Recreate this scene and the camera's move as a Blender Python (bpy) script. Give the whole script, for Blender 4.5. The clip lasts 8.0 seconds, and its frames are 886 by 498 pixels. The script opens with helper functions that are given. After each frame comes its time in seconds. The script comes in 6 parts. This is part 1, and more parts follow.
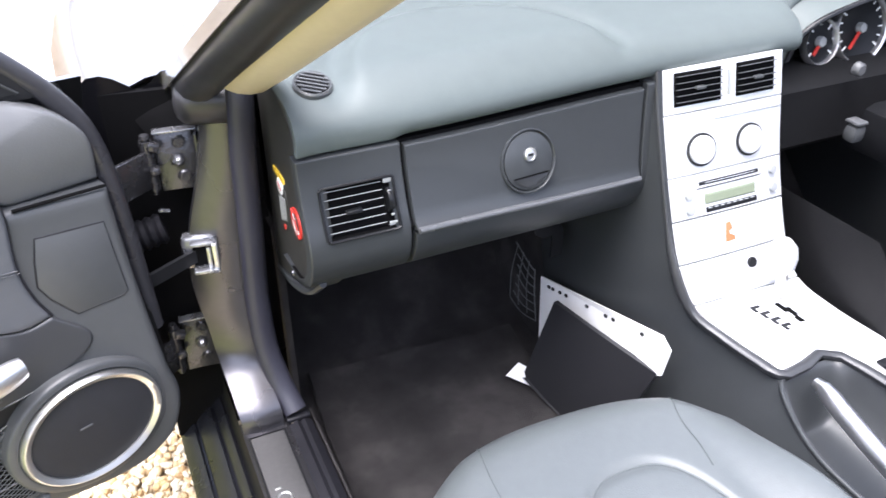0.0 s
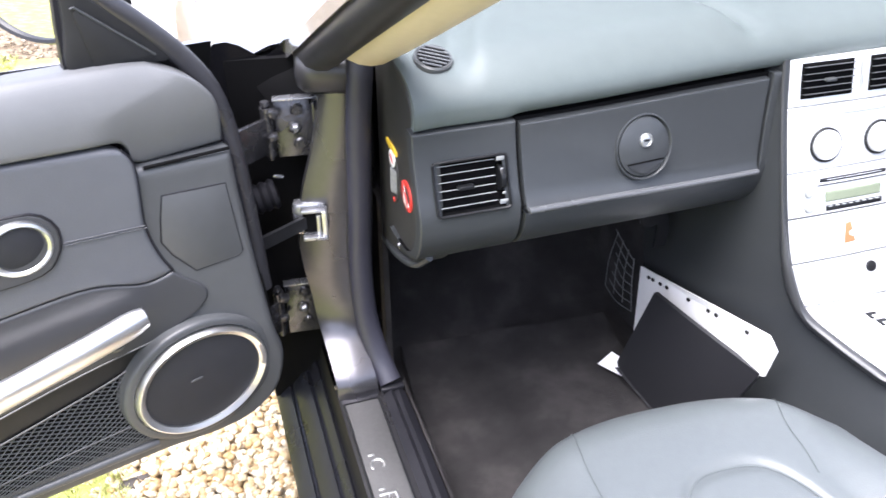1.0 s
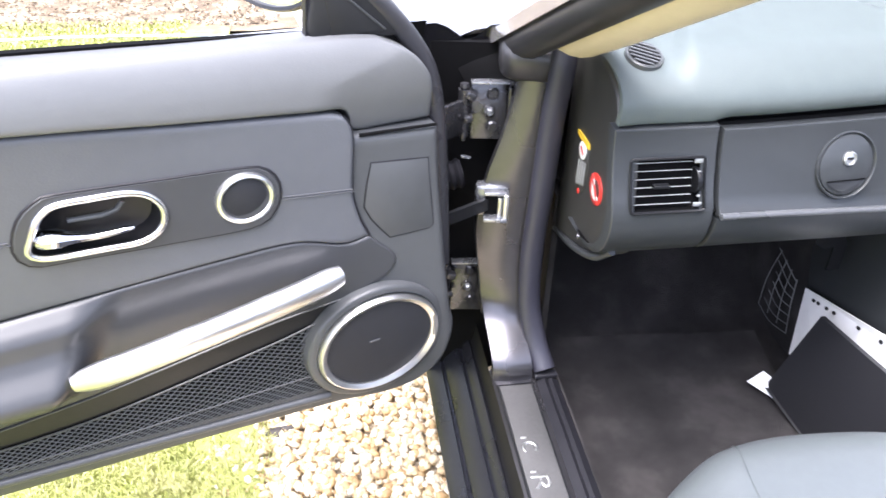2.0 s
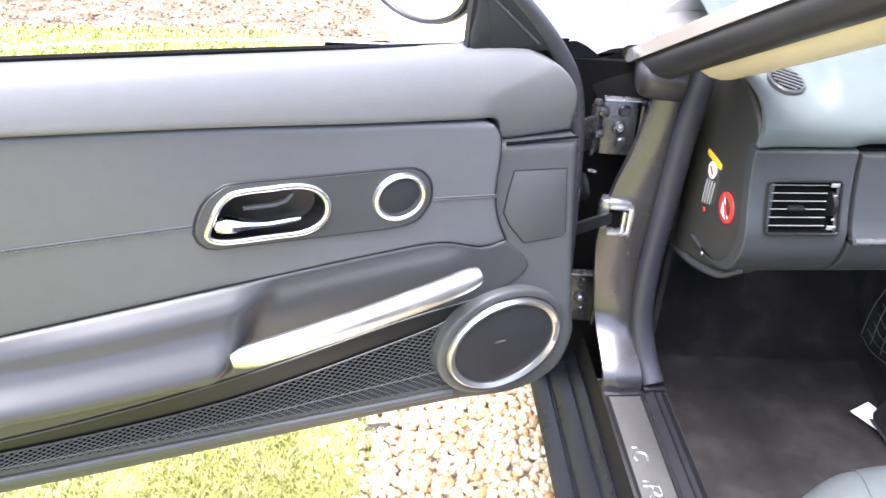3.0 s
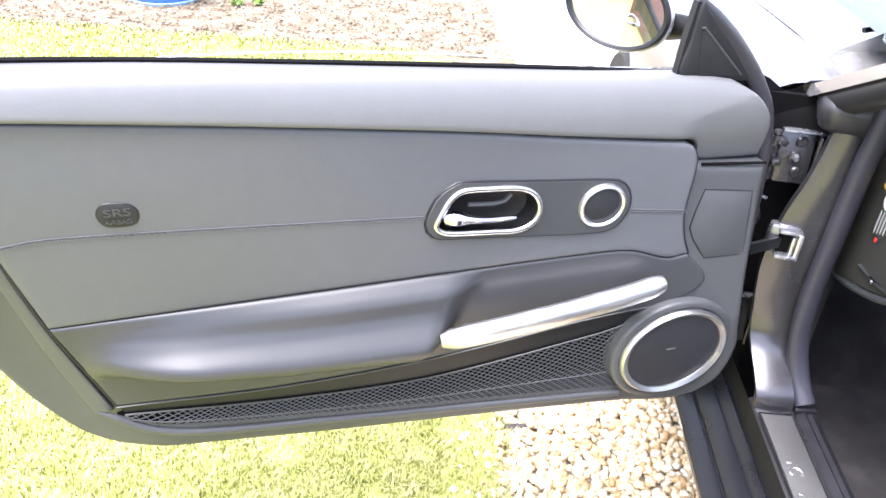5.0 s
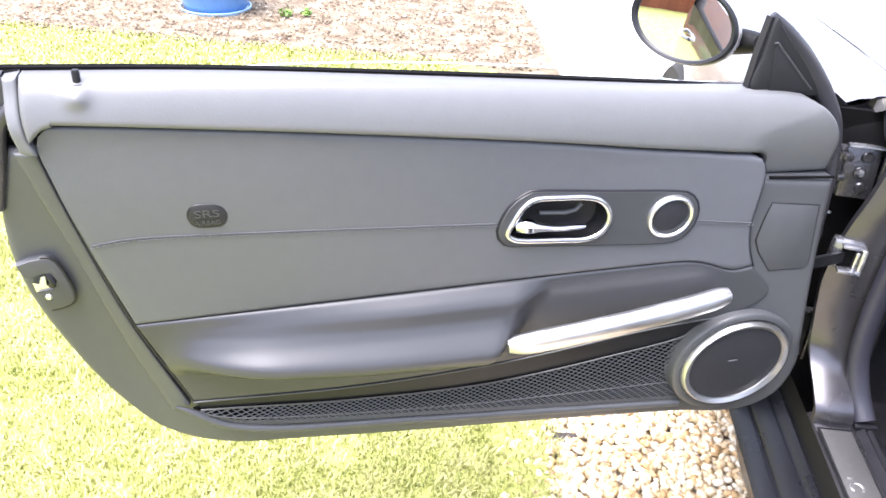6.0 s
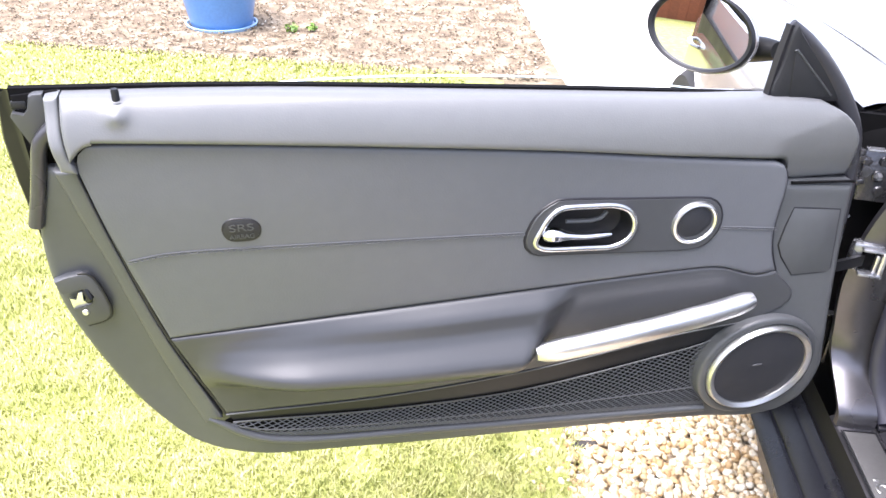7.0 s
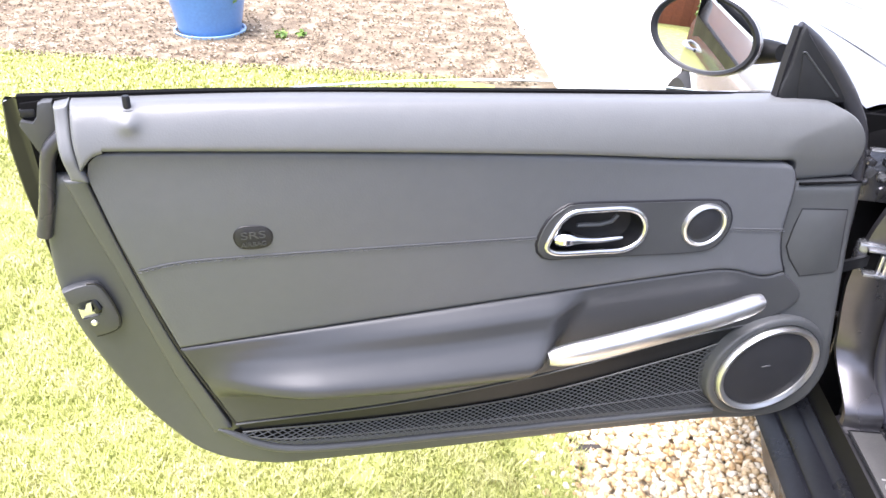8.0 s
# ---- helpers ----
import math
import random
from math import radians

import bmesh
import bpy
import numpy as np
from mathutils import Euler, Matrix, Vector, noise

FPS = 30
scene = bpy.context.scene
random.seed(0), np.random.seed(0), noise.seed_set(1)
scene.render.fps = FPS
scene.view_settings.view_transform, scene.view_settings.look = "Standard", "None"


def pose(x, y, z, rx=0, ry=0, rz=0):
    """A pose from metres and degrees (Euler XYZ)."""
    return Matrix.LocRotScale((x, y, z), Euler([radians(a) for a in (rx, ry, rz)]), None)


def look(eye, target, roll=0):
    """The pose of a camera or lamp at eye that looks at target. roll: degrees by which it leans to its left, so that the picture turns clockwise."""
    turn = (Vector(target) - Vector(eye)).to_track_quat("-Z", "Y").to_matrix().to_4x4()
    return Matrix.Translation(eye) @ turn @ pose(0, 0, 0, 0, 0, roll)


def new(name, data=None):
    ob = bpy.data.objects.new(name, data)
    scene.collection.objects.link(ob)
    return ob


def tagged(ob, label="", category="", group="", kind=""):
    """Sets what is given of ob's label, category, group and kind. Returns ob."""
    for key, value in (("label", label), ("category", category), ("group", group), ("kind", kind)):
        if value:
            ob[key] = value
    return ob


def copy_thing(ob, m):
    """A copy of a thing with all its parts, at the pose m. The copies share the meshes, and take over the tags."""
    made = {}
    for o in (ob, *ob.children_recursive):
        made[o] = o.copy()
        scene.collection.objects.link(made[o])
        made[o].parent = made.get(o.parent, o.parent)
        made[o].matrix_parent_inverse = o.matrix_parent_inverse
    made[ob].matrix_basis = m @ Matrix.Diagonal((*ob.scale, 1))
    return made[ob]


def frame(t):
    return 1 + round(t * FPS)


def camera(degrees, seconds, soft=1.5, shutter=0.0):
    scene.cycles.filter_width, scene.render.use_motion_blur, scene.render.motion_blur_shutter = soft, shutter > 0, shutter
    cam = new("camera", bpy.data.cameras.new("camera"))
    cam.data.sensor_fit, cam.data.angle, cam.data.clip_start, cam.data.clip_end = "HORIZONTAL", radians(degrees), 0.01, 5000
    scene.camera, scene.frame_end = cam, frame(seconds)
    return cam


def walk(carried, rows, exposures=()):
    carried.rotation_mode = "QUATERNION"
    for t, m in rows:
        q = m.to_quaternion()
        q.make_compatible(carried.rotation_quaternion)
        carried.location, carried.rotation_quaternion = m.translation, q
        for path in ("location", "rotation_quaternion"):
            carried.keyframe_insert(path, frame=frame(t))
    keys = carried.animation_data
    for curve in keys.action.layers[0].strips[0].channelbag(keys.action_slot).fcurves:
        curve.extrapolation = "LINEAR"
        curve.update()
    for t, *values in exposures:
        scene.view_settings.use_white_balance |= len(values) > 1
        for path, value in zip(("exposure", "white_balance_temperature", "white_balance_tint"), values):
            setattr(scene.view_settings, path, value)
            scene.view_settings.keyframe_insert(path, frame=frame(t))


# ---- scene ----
cam = camera(58.5, 8.0, soft=1.5, shutter=0.3)
PATH = [
    (0, (-0.013, -0.017, 1.262), (0.707, 1.5, 0.177), 0.4),
    (0.5, (-0.033, -0.002, 1.26), (0.578, 1.538, 0.141), 0.3),
    (1, (-0.047, -0.006, 1.256), (0.477, 1.564, 0.134), 0.3),
    (1.5, (-0.088, -0.005, 1.251), (0.268, 1.592, 0.101), 0.6),
    (2, (-0.158, -0.008, 1.257), (0.113, 1.615, 0.12), 2.0),
    (2.2, (-0.185, -0.021, 1.259), (0.054, 1.613, 0.131), 2.0),
    (3.5, (-0.318, -0.059, 1.27), (-0.247, 1.608, 0.167), 3.1),
    (4, (-0.366, -0.099, 1.277), (-0.374, 1.57, 0.175), 2.9),
    (4.5, (-0.409, -0.126, 1.282), (-0.45, 1.55, 0.191), 3.5),
    (5.8, (-0.48, -0.172, 1.291), (-0.576, 1.533, 0.251), 3.8),
    (6, (-0.491, -0.176, 1.291), (-0.622, 1.523, 0.245), 3.5),
    (6.5, (-0.505, -0.185, 1.296), (-0.666, 1.515, 0.255), 2.4),
    (7, (-0.524, -0.192, 1.295), (-0.664, 1.521, 0.273), 2.4),
    (7.5, (-0.54, -0.194, 1.296), (-0.681, 1.526, 0.284), 2.2),
    (8, (-0.557, -0.189, 1.291), (-0.664, 1.533, 0.281), 2.3),
]
walk(cam, [(t, look(eye, target, roll)) for t, eye, target, roll in PATH],
     exposures=[(0.0, 2.29, 6030, 17), (1.0, 2.45, 6030, 17), (2.0, 2.65, 6000, 18), (3.5, 2.76, 6000, 18), (4.5, 2.76, 6000, 18), (6.0, 2.60, 6010, 19), (7.0, 2.45, 6020, 19), (8.0, 2.36, 6030, 19)])

# ---- world and sun ----
SUN_UP, SUN_TURN = radians(72), radians(232)
world = bpy.data.worlds.new("sky")
scene.world = world
world.use_nodes = True
wn = world.node_tree.nodes
sky = wn.new("ShaderNodeTexSky")
sky.sky_type = "NISHITA"
sky.sun_disc = False
sky.sun_elevation, sky.sun_rotation = SUN_UP, SUN_TURN
sky.dust_density, sky.air_density, sky.ozone_density = 4.0, 1.0, 1.0
hs = wn.new("ShaderNodeHueSaturation")
hs.inputs["Saturation"].default_value = 0.55
world.node_tree.links.new(sky.outputs["Color"], hs.inputs["Color"])
world.node_tree.links.new(hs.outputs["Color"], wn["Background"].inputs["Color"])
wn["Background"].inputs["Strength"].default_value = 0.13
sun = new("sun", bpy.data.lights.new("sun", "SUN"))
sun.data.energy, sun.data.angle, sun.data.color = 1.8, radians(50), (1.0, 0.96, 0.9)
sun_way = Vector((math.sin(SUN_TURN) * math.cos(SUN_UP), math.cos(SUN_TURN) * math.cos(SUN_UP), math.sin(SUN_UP)))
sun.matrix_world = look(sun_way * 30, (0, 0, 0))


# ---- materials ----
def link(nt, a, b):
    nt.links.new(a, b)


def material(name, colour, rough=0.5, metal=0.0, var=0.12, scale=6.0, grain=0.0, grain_scale=600.0, coat=0.0,
             voronoi=False, spec=0.5, rvar=0.08, island=0.0, object_random=0.0, sheen=0.0):
    """A surface with broad blotches, fine grain in the relief, and uneven gloss."""
    m = bpy.data.materials.new(name)
    m.use_nodes = True
    nt = m.node_tree
    p = nt.nodes["Principled BSDF"]
    co = nt.nodes.new("ShaderNodeTexCoord")
    n1 = nt.nodes.new("ShaderNodeTexNoise")
    n1.inputs["Scale"].default_value, n1.inputs["Detail"].default_value = scale, 5
    link(nt, co.outputs["Object"], n1.inputs["Vector"])
    n2 = nt.nodes.new("ShaderNodeTexNoise")
    n2.inputs["Scale"].default_value, n2.inputs["Detail"].default_value = scale * 14, 3
    link(nt, co.outputs["Object"], n2.inputs["Vector"])
    add = nt.nodes.new("ShaderNodeMath")
    add.operation = "ADD"
    link(nt, n1.outputs["Fac"], add.inputs[0])
    link(nt, n2.outputs["Fac"], add.inputs[1])
    rng = nt.nodes.new("ShaderNodeMapRange")
    rng.inputs["From Min"].default_value, rng.inputs["From Max"].default_value = 0.6, 1.4
    rng.inputs["To Min"].default_value, rng.inputs["To Max"].default_value = 1 - var, 1 + var
    link(nt, add.outputs[0], rng.inputs["Value"])
    level = rng.outputs[0]
    for amount, node, socket in ((island, "ShaderNodeNewGeometry", "Random Per Island"), (object_random, "ShaderNodeObjectInfo", "Random")):
        if amount:
            g = nt.nodes.new(node)
            r2 = nt.nodes.new("ShaderNodeMapRange")
            r2.inputs["To Min"].default_value, r2.inputs["To Max"].default_value = 1 - amount, 1 + amount
            link(nt, g.outputs[socket], r2.inputs["Value"])
            mul = nt.nodes.new("ShaderNodeMath")
            mul.operation = "MULTIPLY"
            link(nt, level, mul.inputs[0])
            link(nt, r2.outputs[0], mul.inputs[1])
            level = mul.outputs[0]
    vm = nt.nodes.new("ShaderNodeVectorMath")
    vm.operation = "SCALE"
    vm.inputs[0].default_value = colour
    link(nt, level, vm.inputs["Scale"])
    link(nt, vm.outputs[0], p.inputs["Base Color"])
    rr = nt.nodes.new("ShaderNodeMapRange")
    rr.inputs["From Min"].default_value, rr.inputs["From Max"].default_value = 0.3, 0.7
    rr.inputs["To Min"].default_value, rr.inputs["To Max"].default_value = max(0.02, rough - rvar), min(1, rough + rvar)
    link(nt, n1.outputs["Fac"], rr.inputs["Value"])
    link(nt, rr.outputs[0], p.inputs["Roughness"])
    p.inputs["Metallic"].default_value = metal
    p.inputs["Coat Weight"].default_value = coat
    p.inputs["Coat Roughness"].default_value = 0.06
    p.inputs["Specular IOR Level"].default_value = spec
    p.inputs["Sheen Weight"].default_value = sheen
    if grain:
        if voronoi:
            g = nt.nodes.new("ShaderNodeTexVoronoi")
            g.inputs["Scale"].default_value = grain_scale
            out = g.outputs["Distance"]
        else:
            g = nt.nodes.new("ShaderNodeTexNoise")
            g.inputs["Scale"].default_value, g.inputs["Detail"].default_value = grain_scale, 4
            out = g.outputs["Fac"]
        link(nt, co.outputs["Object"], g.inputs["Vector"])
        b = nt.nodes.new("ShaderNodeBump")
        b.inputs["Strength"].default_value, b.inputs["Distance"].default_value = grain, 0.002
        link(nt, out, b.inputs["Height"])
        link(nt, b.outputs[0], p.inputs["Normal"])
    return m


def ramped(name, stops, rough=0.8, scale=3.0, island=True, bump=0.3, bump_scale=60.0, patch=0.5, low=-0.25, high=0.75):
    """Colours picked from a ramp, piece by piece or by noise."""
    m = bpy.data.materials.new(name)
    m.use_nodes = True
    nt = m.node_tree
    p = nt.nodes["Principled BSDF"]
    ramp = nt.nodes.new("ShaderNodeValToRGB")
    while len(ramp.color_ramp.elements) < len(stops):
        ramp.color_ramp.elements.new(0.5)
    for e, (at, c) in zip(ramp.color_ramp.elements, stops):
        e.position, e.color = at, (*c, 1)
    co = nt.nodes.new("ShaderNodeTexCoord")
    n = nt.nodes.new("ShaderNodeTexNoise")
    n.inputs["Scale"].default_value, n.inputs["Detail"].default_value = scale, 8
    link(nt, co.outputs["Object"], n.inputs["Vector"])
    if island:
        g = nt.nodes.new("ShaderNodeNewGeometry")
        mix = nt.nodes.new("ShaderNodeMath")
        mix.operation = "MULTIPLY_ADD"
        mix.inputs[1].default_value = patch
        link(nt, n.outputs["Fac"], mix.inputs[0])
        sub = nt.nodes.new("ShaderNodeMapRange")
        sub.inputs["To Min"].default_value, sub.inputs["To Max"].default_value = low, high
        link(nt, g.outputs["Random Per Island"], sub.inputs["Value"])
        link(nt, sub.outputs[0], mix.inputs[2])
        link(nt, mix.outputs[0], ramp.inputs["Fac"])
    else:
        link(nt, n.outputs["Fac"], ramp.inputs["Fac"])
    link(nt, ramp.outputs["Color"], p.inputs["Base Color"])
    p.inputs["Roughness"].default_value = rough
    n2 = nt.nodes.new("ShaderNodeTexNoise")
    n2.inputs["Scale"].default_value, n2.inputs["Detail"].default_value = bump_scale, 5
    link(nt, co.outputs["Object"], n2.inputs["Vector"])
    b = nt.nodes.new("ShaderNodeBump")
    b.inputs["Strength"].default_value, b.inputs["Distance"].default_value = bump, 0.01
    link(nt, n2.outputs["Fac"], b.inputs["Height"])
    link(nt, b.outputs[0], p.inputs["Normal"])
    return m


LEATHER = material("grey_leather", (0.080, 0.0840, 0.0925), 0.44, var=0.05, scale=4, grain=0.08, grain_scale=420, voronoi=True, rvar=0.04)
PAD = material("padded_vinyl", (0.110, 0.1135, 0.1150), 0.38, var=0.04, scale=4, grain=0.07, grain_scale=500, voronoi=True, rvar=0.03)
PLASTIC = material("grey_plastic", (0.053, 0.0560, 0.0585), 0.42, var=0.06, scale=5, grain=0.07, grain_scale=700)
ARM = material("armrest_plastic", (0.036, 0.0375, 0.040), 0.34, var=0.04, scale=5, grain=0.05, grain_scale=700, rvar=0.015)
DARK = material("black_plastic", (0.010, 0.0105, 0.012), 0.40, var=0.12, scale=9, grain=0.06, grain_scale=500, spec=0.3)
TRIANGLE = material("matt_black_plastic", (0.016, 0.0165, 0.018), 0.5, var=0.1, grain=0.08, grain_scale=600, spec=0.35)
# belt rubber; also near-black for shade on the driver's side and sill gap
BELT = material("belt_rubber_and_shade", (0.005, 0.005, 0.0055), 0.6, var=0.2, spec=0.2)
# darker copy of the dash plastic, with a recess's shade in its colour
RECESS_SHADE = material("shaded_dash_plastic", (0.020, 0.0215, 0.0235), 0.45, var=0.1)
SATIN = material("satin_edge_plastic", (0.085, 0.088, 0.092), 0.30, var=0.06, scale=5)
NETTING = material("net_thread", (0.16, 0.165, 0.165), 0.7)
CUP = material("black_handle_cup", (0.011, 0.011, 0.012), 0.35, var=0.1, spec=0.35)
# near-black base holds the shade of cavities; also serves black trim
VOID = material("cavity_shade_and_black_trim", (0.003, 0.003, 0.0033), 0.8, var=0.2, scale=8, spec=0.08)
# black for door edge and mirror foot; also holds shade inside the skin
EDGE_PAINT = material("black_edge_and_shade", (0.009, 0.009, 0.009), 0.42, var=0.1, scale=6, spec=0.12)
RUBBER = material("black_rubber", (0.010, 0.010, 0.0125), 0.42, var=0.15, scale=10, grain=0.06, grain_scale=300, spec=0.35)
STRIP = material("pillar_weatherstrip", (0.026, 0.0255, 0.027), 0.40, var=0.12, scale=8, grain=0.05, grain_scale=300, spec=0.5)
EDGE_SEAL = material("satin_door_seal", (0.030, 0.030, 0.034), 0.30, var=0.12, scale=9, spec=0.5)
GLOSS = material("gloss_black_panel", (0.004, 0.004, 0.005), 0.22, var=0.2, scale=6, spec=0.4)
PLATE = material("dark_handle_plate", (0.040, 0.042, 0.045), 0.42, var=0.06, scale=5, grain=0.07, grain_scale=700)
CAP = material("end_cap_plastic", (0.031, 0.0305, 0.028), 0.42, var=0.08, scale=5, grain=0.07, grain_scale=700)
CHECK = material("check_steel", (0.30, 0.31, 0.33), 0.28, metal=0.8, var=0.2, scale=25, grain=0.1, grain_scale=200)
SEAL = material("grey_flock_rubber", (0.027, 0.027, 0.037), 0.45, var=0.10, scale=10, grain=0.12, grain_scale=900, spec=0.4)
DASH_TOP = material("dash_vinyl", (0.087, 0.104, 0.1025), 0.50, var=0.06, scale=3, grain=0.07, grain_scale=600, voronoi=True, spec=0.38, rvar=0.04)
DASH = material("dash_plastic", (0.0315, 0.0345, 0.0365), 0.38, var=0.06, scale=5, grain=0.08, grain_scale=650, rvar=0.04)
SEAT = material("seat_leather", (0.090, 0.1015, 0.104), 0.40, var=0.06, scale=5, grain=0.06, grain_scale=420, voronoi=True, rvar=0.04)
THREAD = material("grey_thread", (0.075, 0.077, 0.084), 0.7, grain=0.6, grain_scale=500)
PAINT = material("graphite_paint", (0.345, 0.338, 0.333), 0.24, metal=0.7, var=0.04, scale=3, coat=1.0, rvar=0.04)
POST_PAINT = material("inner_paint", (0.098, 0.096, 0.103), 0.28, metal=0.82, var=0.08, scale=6, rvar=0.02)
SILL = material("sill_plastic", (0.010, 0.0105, 0.0135), 0.29, var=0.35, scale=9, grain=0.05, spec=0.26, rvar=0.06)
STEEL = material("brushed_steel_plate", (0.125, 0.124, 0.122), 0.5, metal=0.6, var=0.1, scale=12, grain=0.15, grain_scale=300)
CHROME = material("satin_chrome", (0.72, 0.72, 0.71), 0.36, metal=1.0, var=0.03, scale=10)
ALU = material("satin_aluminium", (0.74, 0.74, 0.75), 0.37, metal=1.0, var=0.03, scale=20, grain=0.04, grain_scale=900)
SILVER = material("silver_console_paint", (0.74, 0.75, 0.76), 0.42, metal=0.4, var=0.04, scale=6)
HINGE = material("painted_hinge", (0.080, 0.080, 0.086), 0.25, metal=0.75, var=0.35, scale=30, grain=0.35, grain_scale=130)
CREAM = material("cream_trim", (0.58, 0.50, 0.36), 0.55, var=0.05, scale=6, grain=0.15, grain_scale=500)
GRILLE = material("speaker_cloth", (0.020, 0.021, 0.025), 0.62, var=0.1, scale=6, grain=0.4, grain_scale=1400, spec=0.25)
NET = material("pocket_net", (0.055, 0.058, 0.062), 0.5, var=0.1)
CARPET = ramped("dark_carpet", ((0.30, (0.0165, 0.015, 0.0155)), (0.5, (0.037, 0.034, 0.0345)), (0.70, (0.084, 0.076, 0.075))), 0.95, scale=9.0, island=False, bump=1.0, bump_scale=700)
WHITE = material("white_paper", (0.80, 0.80, 0.79), 0.6, var=0.03, scale=5)
FOLDER = material("black_folder", (0.019, 0.0195, 0.022), 0.30, var=0.06, scale=10, rvar=0.02)
RED = material("red_print", (0.50, 0.035, 0.025), 0.45, var=0.05)
CORE = material("dark_print", (0.06, 0.022, 0.02), 0.5, var=0.3, scale=60)
YELLOW = material("yellow_print", (0.75, 0.50, 0.04), 0.45, var=0.05)
ORANGE = material("orange_sticker", (0.75, 0.13, 0.05), 0.5, var=0.05)
PRINT = material("grey_print", (0.30, 0.31, 0.31), 0.5, var=0.1)
POLISHED = material("polished_chrome", (0.75, 0.75, 0.76), 0.10, metal=1.0, var=0.03, scale=10, rvar=0.03)
BRIGHT = material("bright_chrome", (0.66, 0.66, 0.66), 0.24, metal=1.0, var=0.03, scale=10, rvar=0.04)
LCD = material("grey_green_display", (0.19, 0.22, 0.155), 0.25, var=0.05)
BLUE = material("blue_glaze", (0.085, 0.21, 0.46), 0.35, var=0.12, scale=5, coat=0.5)
BLUE_RIM = material("pale_blue_glaze", (0.30, 0.48, 0.70), 0.35, var=0.12, scale=5)
TYRE = material("tyre_rubber", (0.02, 0.02, 0.02), 0.8, var=0.2)
FENCE = material("red_brown_fence", (0.24, 0.075, 0.035), 0.8, var=0.25, scale=3, object_random=0.15)
GRASS = ramped("grass_blades", ((0.0, (0.235, 0.27, 0.065)), (0.3, (0.345, 0.37, 0.105)), (0.62, (0.44, 0.44, 0.165)), (1.0, (0.55, 0.51, 0.29))), 0.5, scale=16.0, bump=0.0, patch=1.5, low=-0.45, high=-0.05)
TURF = ramped("turf", ((0.3, (0.20, 0.215, 0.055)), (0.5, (0.29, 0.31, 0.08)), (0.7, (0.39, 0.38, 0.15))), 0.9, scale=14.0, island=False, bump=0.5, bump_scale=120)
STONES = ramped("cream_pebbles", ((0.0, (0.40, 0.25, 0.105)), (0.22, (0.56, 0.42, 0.23)), (0.5, (0.67, 0.56, 0.37)), (0.8, (0.75, 0.69, 0.55)), (1.0, (0.52, 0.35, 0.16))), 0.65, scale=40, bump=0.4, bump_scale=150)
EARTH = ramped("gravel_bed", ((0.3, (0.52, 0.41, 0.27)), (0.5, (0.66, 0.56, 0.41)), (0.7, (0.76, 0.69, 0.56))), 0.9, scale=60, island=False, bump=1.0, bump_scale=150)
STONE_DARK = material("dark_stone", (0.05, 0.042, 0.036), 0.7, var=0.4, scale=60, grain=0.5, grain_scale=120)
BARK = ramped("bark_and_chips", ((0.0, (0.070, 0.048, 0.028)), (0.4, (0.165, 0.124, 0.076)), (0.75, (0.285, 0.232, 0.155)), (1.0, (0.54, 0.49, 0.39))), 0.85, scale=14, bump=0.5, bump_scale=90, patch=0.9, low=-0.40, high=0.50)
SOIL = ramped("bed_soil", ((0.3, (0.09, 0.063, 0.038)), (0.5, (0.18, 0.138, 0.09)), (0.7, (0.29, 0.24, 0.17))), 0.95, scale=9, island=False, bump=1.0, bump_scale=80)
CONCRETE = ramped("pale_concrete", ((0.3, (0.62, 0.60, 0.56)), (0.7, (0.74, 0.72, 0.68))), 0.8, scale=4, island=False, bump=0.25, bump_scale=200)
LEAF = ramped("leaves", ((0.0, (0.06, 0.13, 0.015)), (0.5, (0.13, 0.24, 0.03)), (1.0, (0.26, 0.34, 0.06))), 0.5, scale=4, bump=0.0)
GROUND = ramped("ground", ((0.3, (0.30, 0.27, 0.20)), (0.7, (0.45, 0.42, 0.34))), 0.95, scale=0.5, island=False, bump=0.5, bump_scale=20)

GLASS = bpy.data.materials.new("windscreen_glass")
GLASS.use_nodes = True
gp = GLASS.node_tree.nodes["Principled BSDF"]
gp.inputs["Base Color"].default_value = (0.93, 0.97, 0.95, 1)
gp.inputs["Transmission Weight"].default_value, gp.inputs["Roughness"].default_value = 1.0, 0.0
gp.inputs["IOR"].default_value = 1.45
PANE_EDGE = material("ground_glass_edge", (0.55, 0.62, 0.60), 0.2, var=0.05, spec=0.6)
MIRROR = bpy.data.materials.new("mirror_silver")
MIRROR.use_nodes = True
mp = MIRROR.node_tree.nodes["Principled BSDF"]
mp.inputs["Base Color"].default_value = (0.9, 0.9, 0.9, 1)
mp.inputs["Metallic"].default_value, mp.inputs["Roughness"].default_value = 1.0, 0.0


# ---- mesh tools ----
def part(name, bm, mat, parent=None, label="", smooth=True, flat_angle=40):
    """One mesh object from a bmesh, under a thing or a part."""
    me = bpy.data.meshes.new(name)
    bmesh.ops.recalc_face_normals(bm, faces=bm.faces)
    if smooth:
        for fc in bm.faces:
            fc.smooth = True
        for e in bm.edges:
            if len(e.link_faces) == 2 and e.calc_face_angle(0) > radians(flat_angle):
                e.smooth = False
    bm.to_mesh(me)
    bm.free()
    me.materials.append(mat)
    ob = new(name, me)
    if parent:
        ob.parent = parent
    return tagged(ob, label)


def thing(name, m, label, category, group="", kind=""):
    ob = new(name)
    ob.empty_display_size = 0.05
    ob.matrix_world = m
    return tagged(ob, label, category, group, kind)


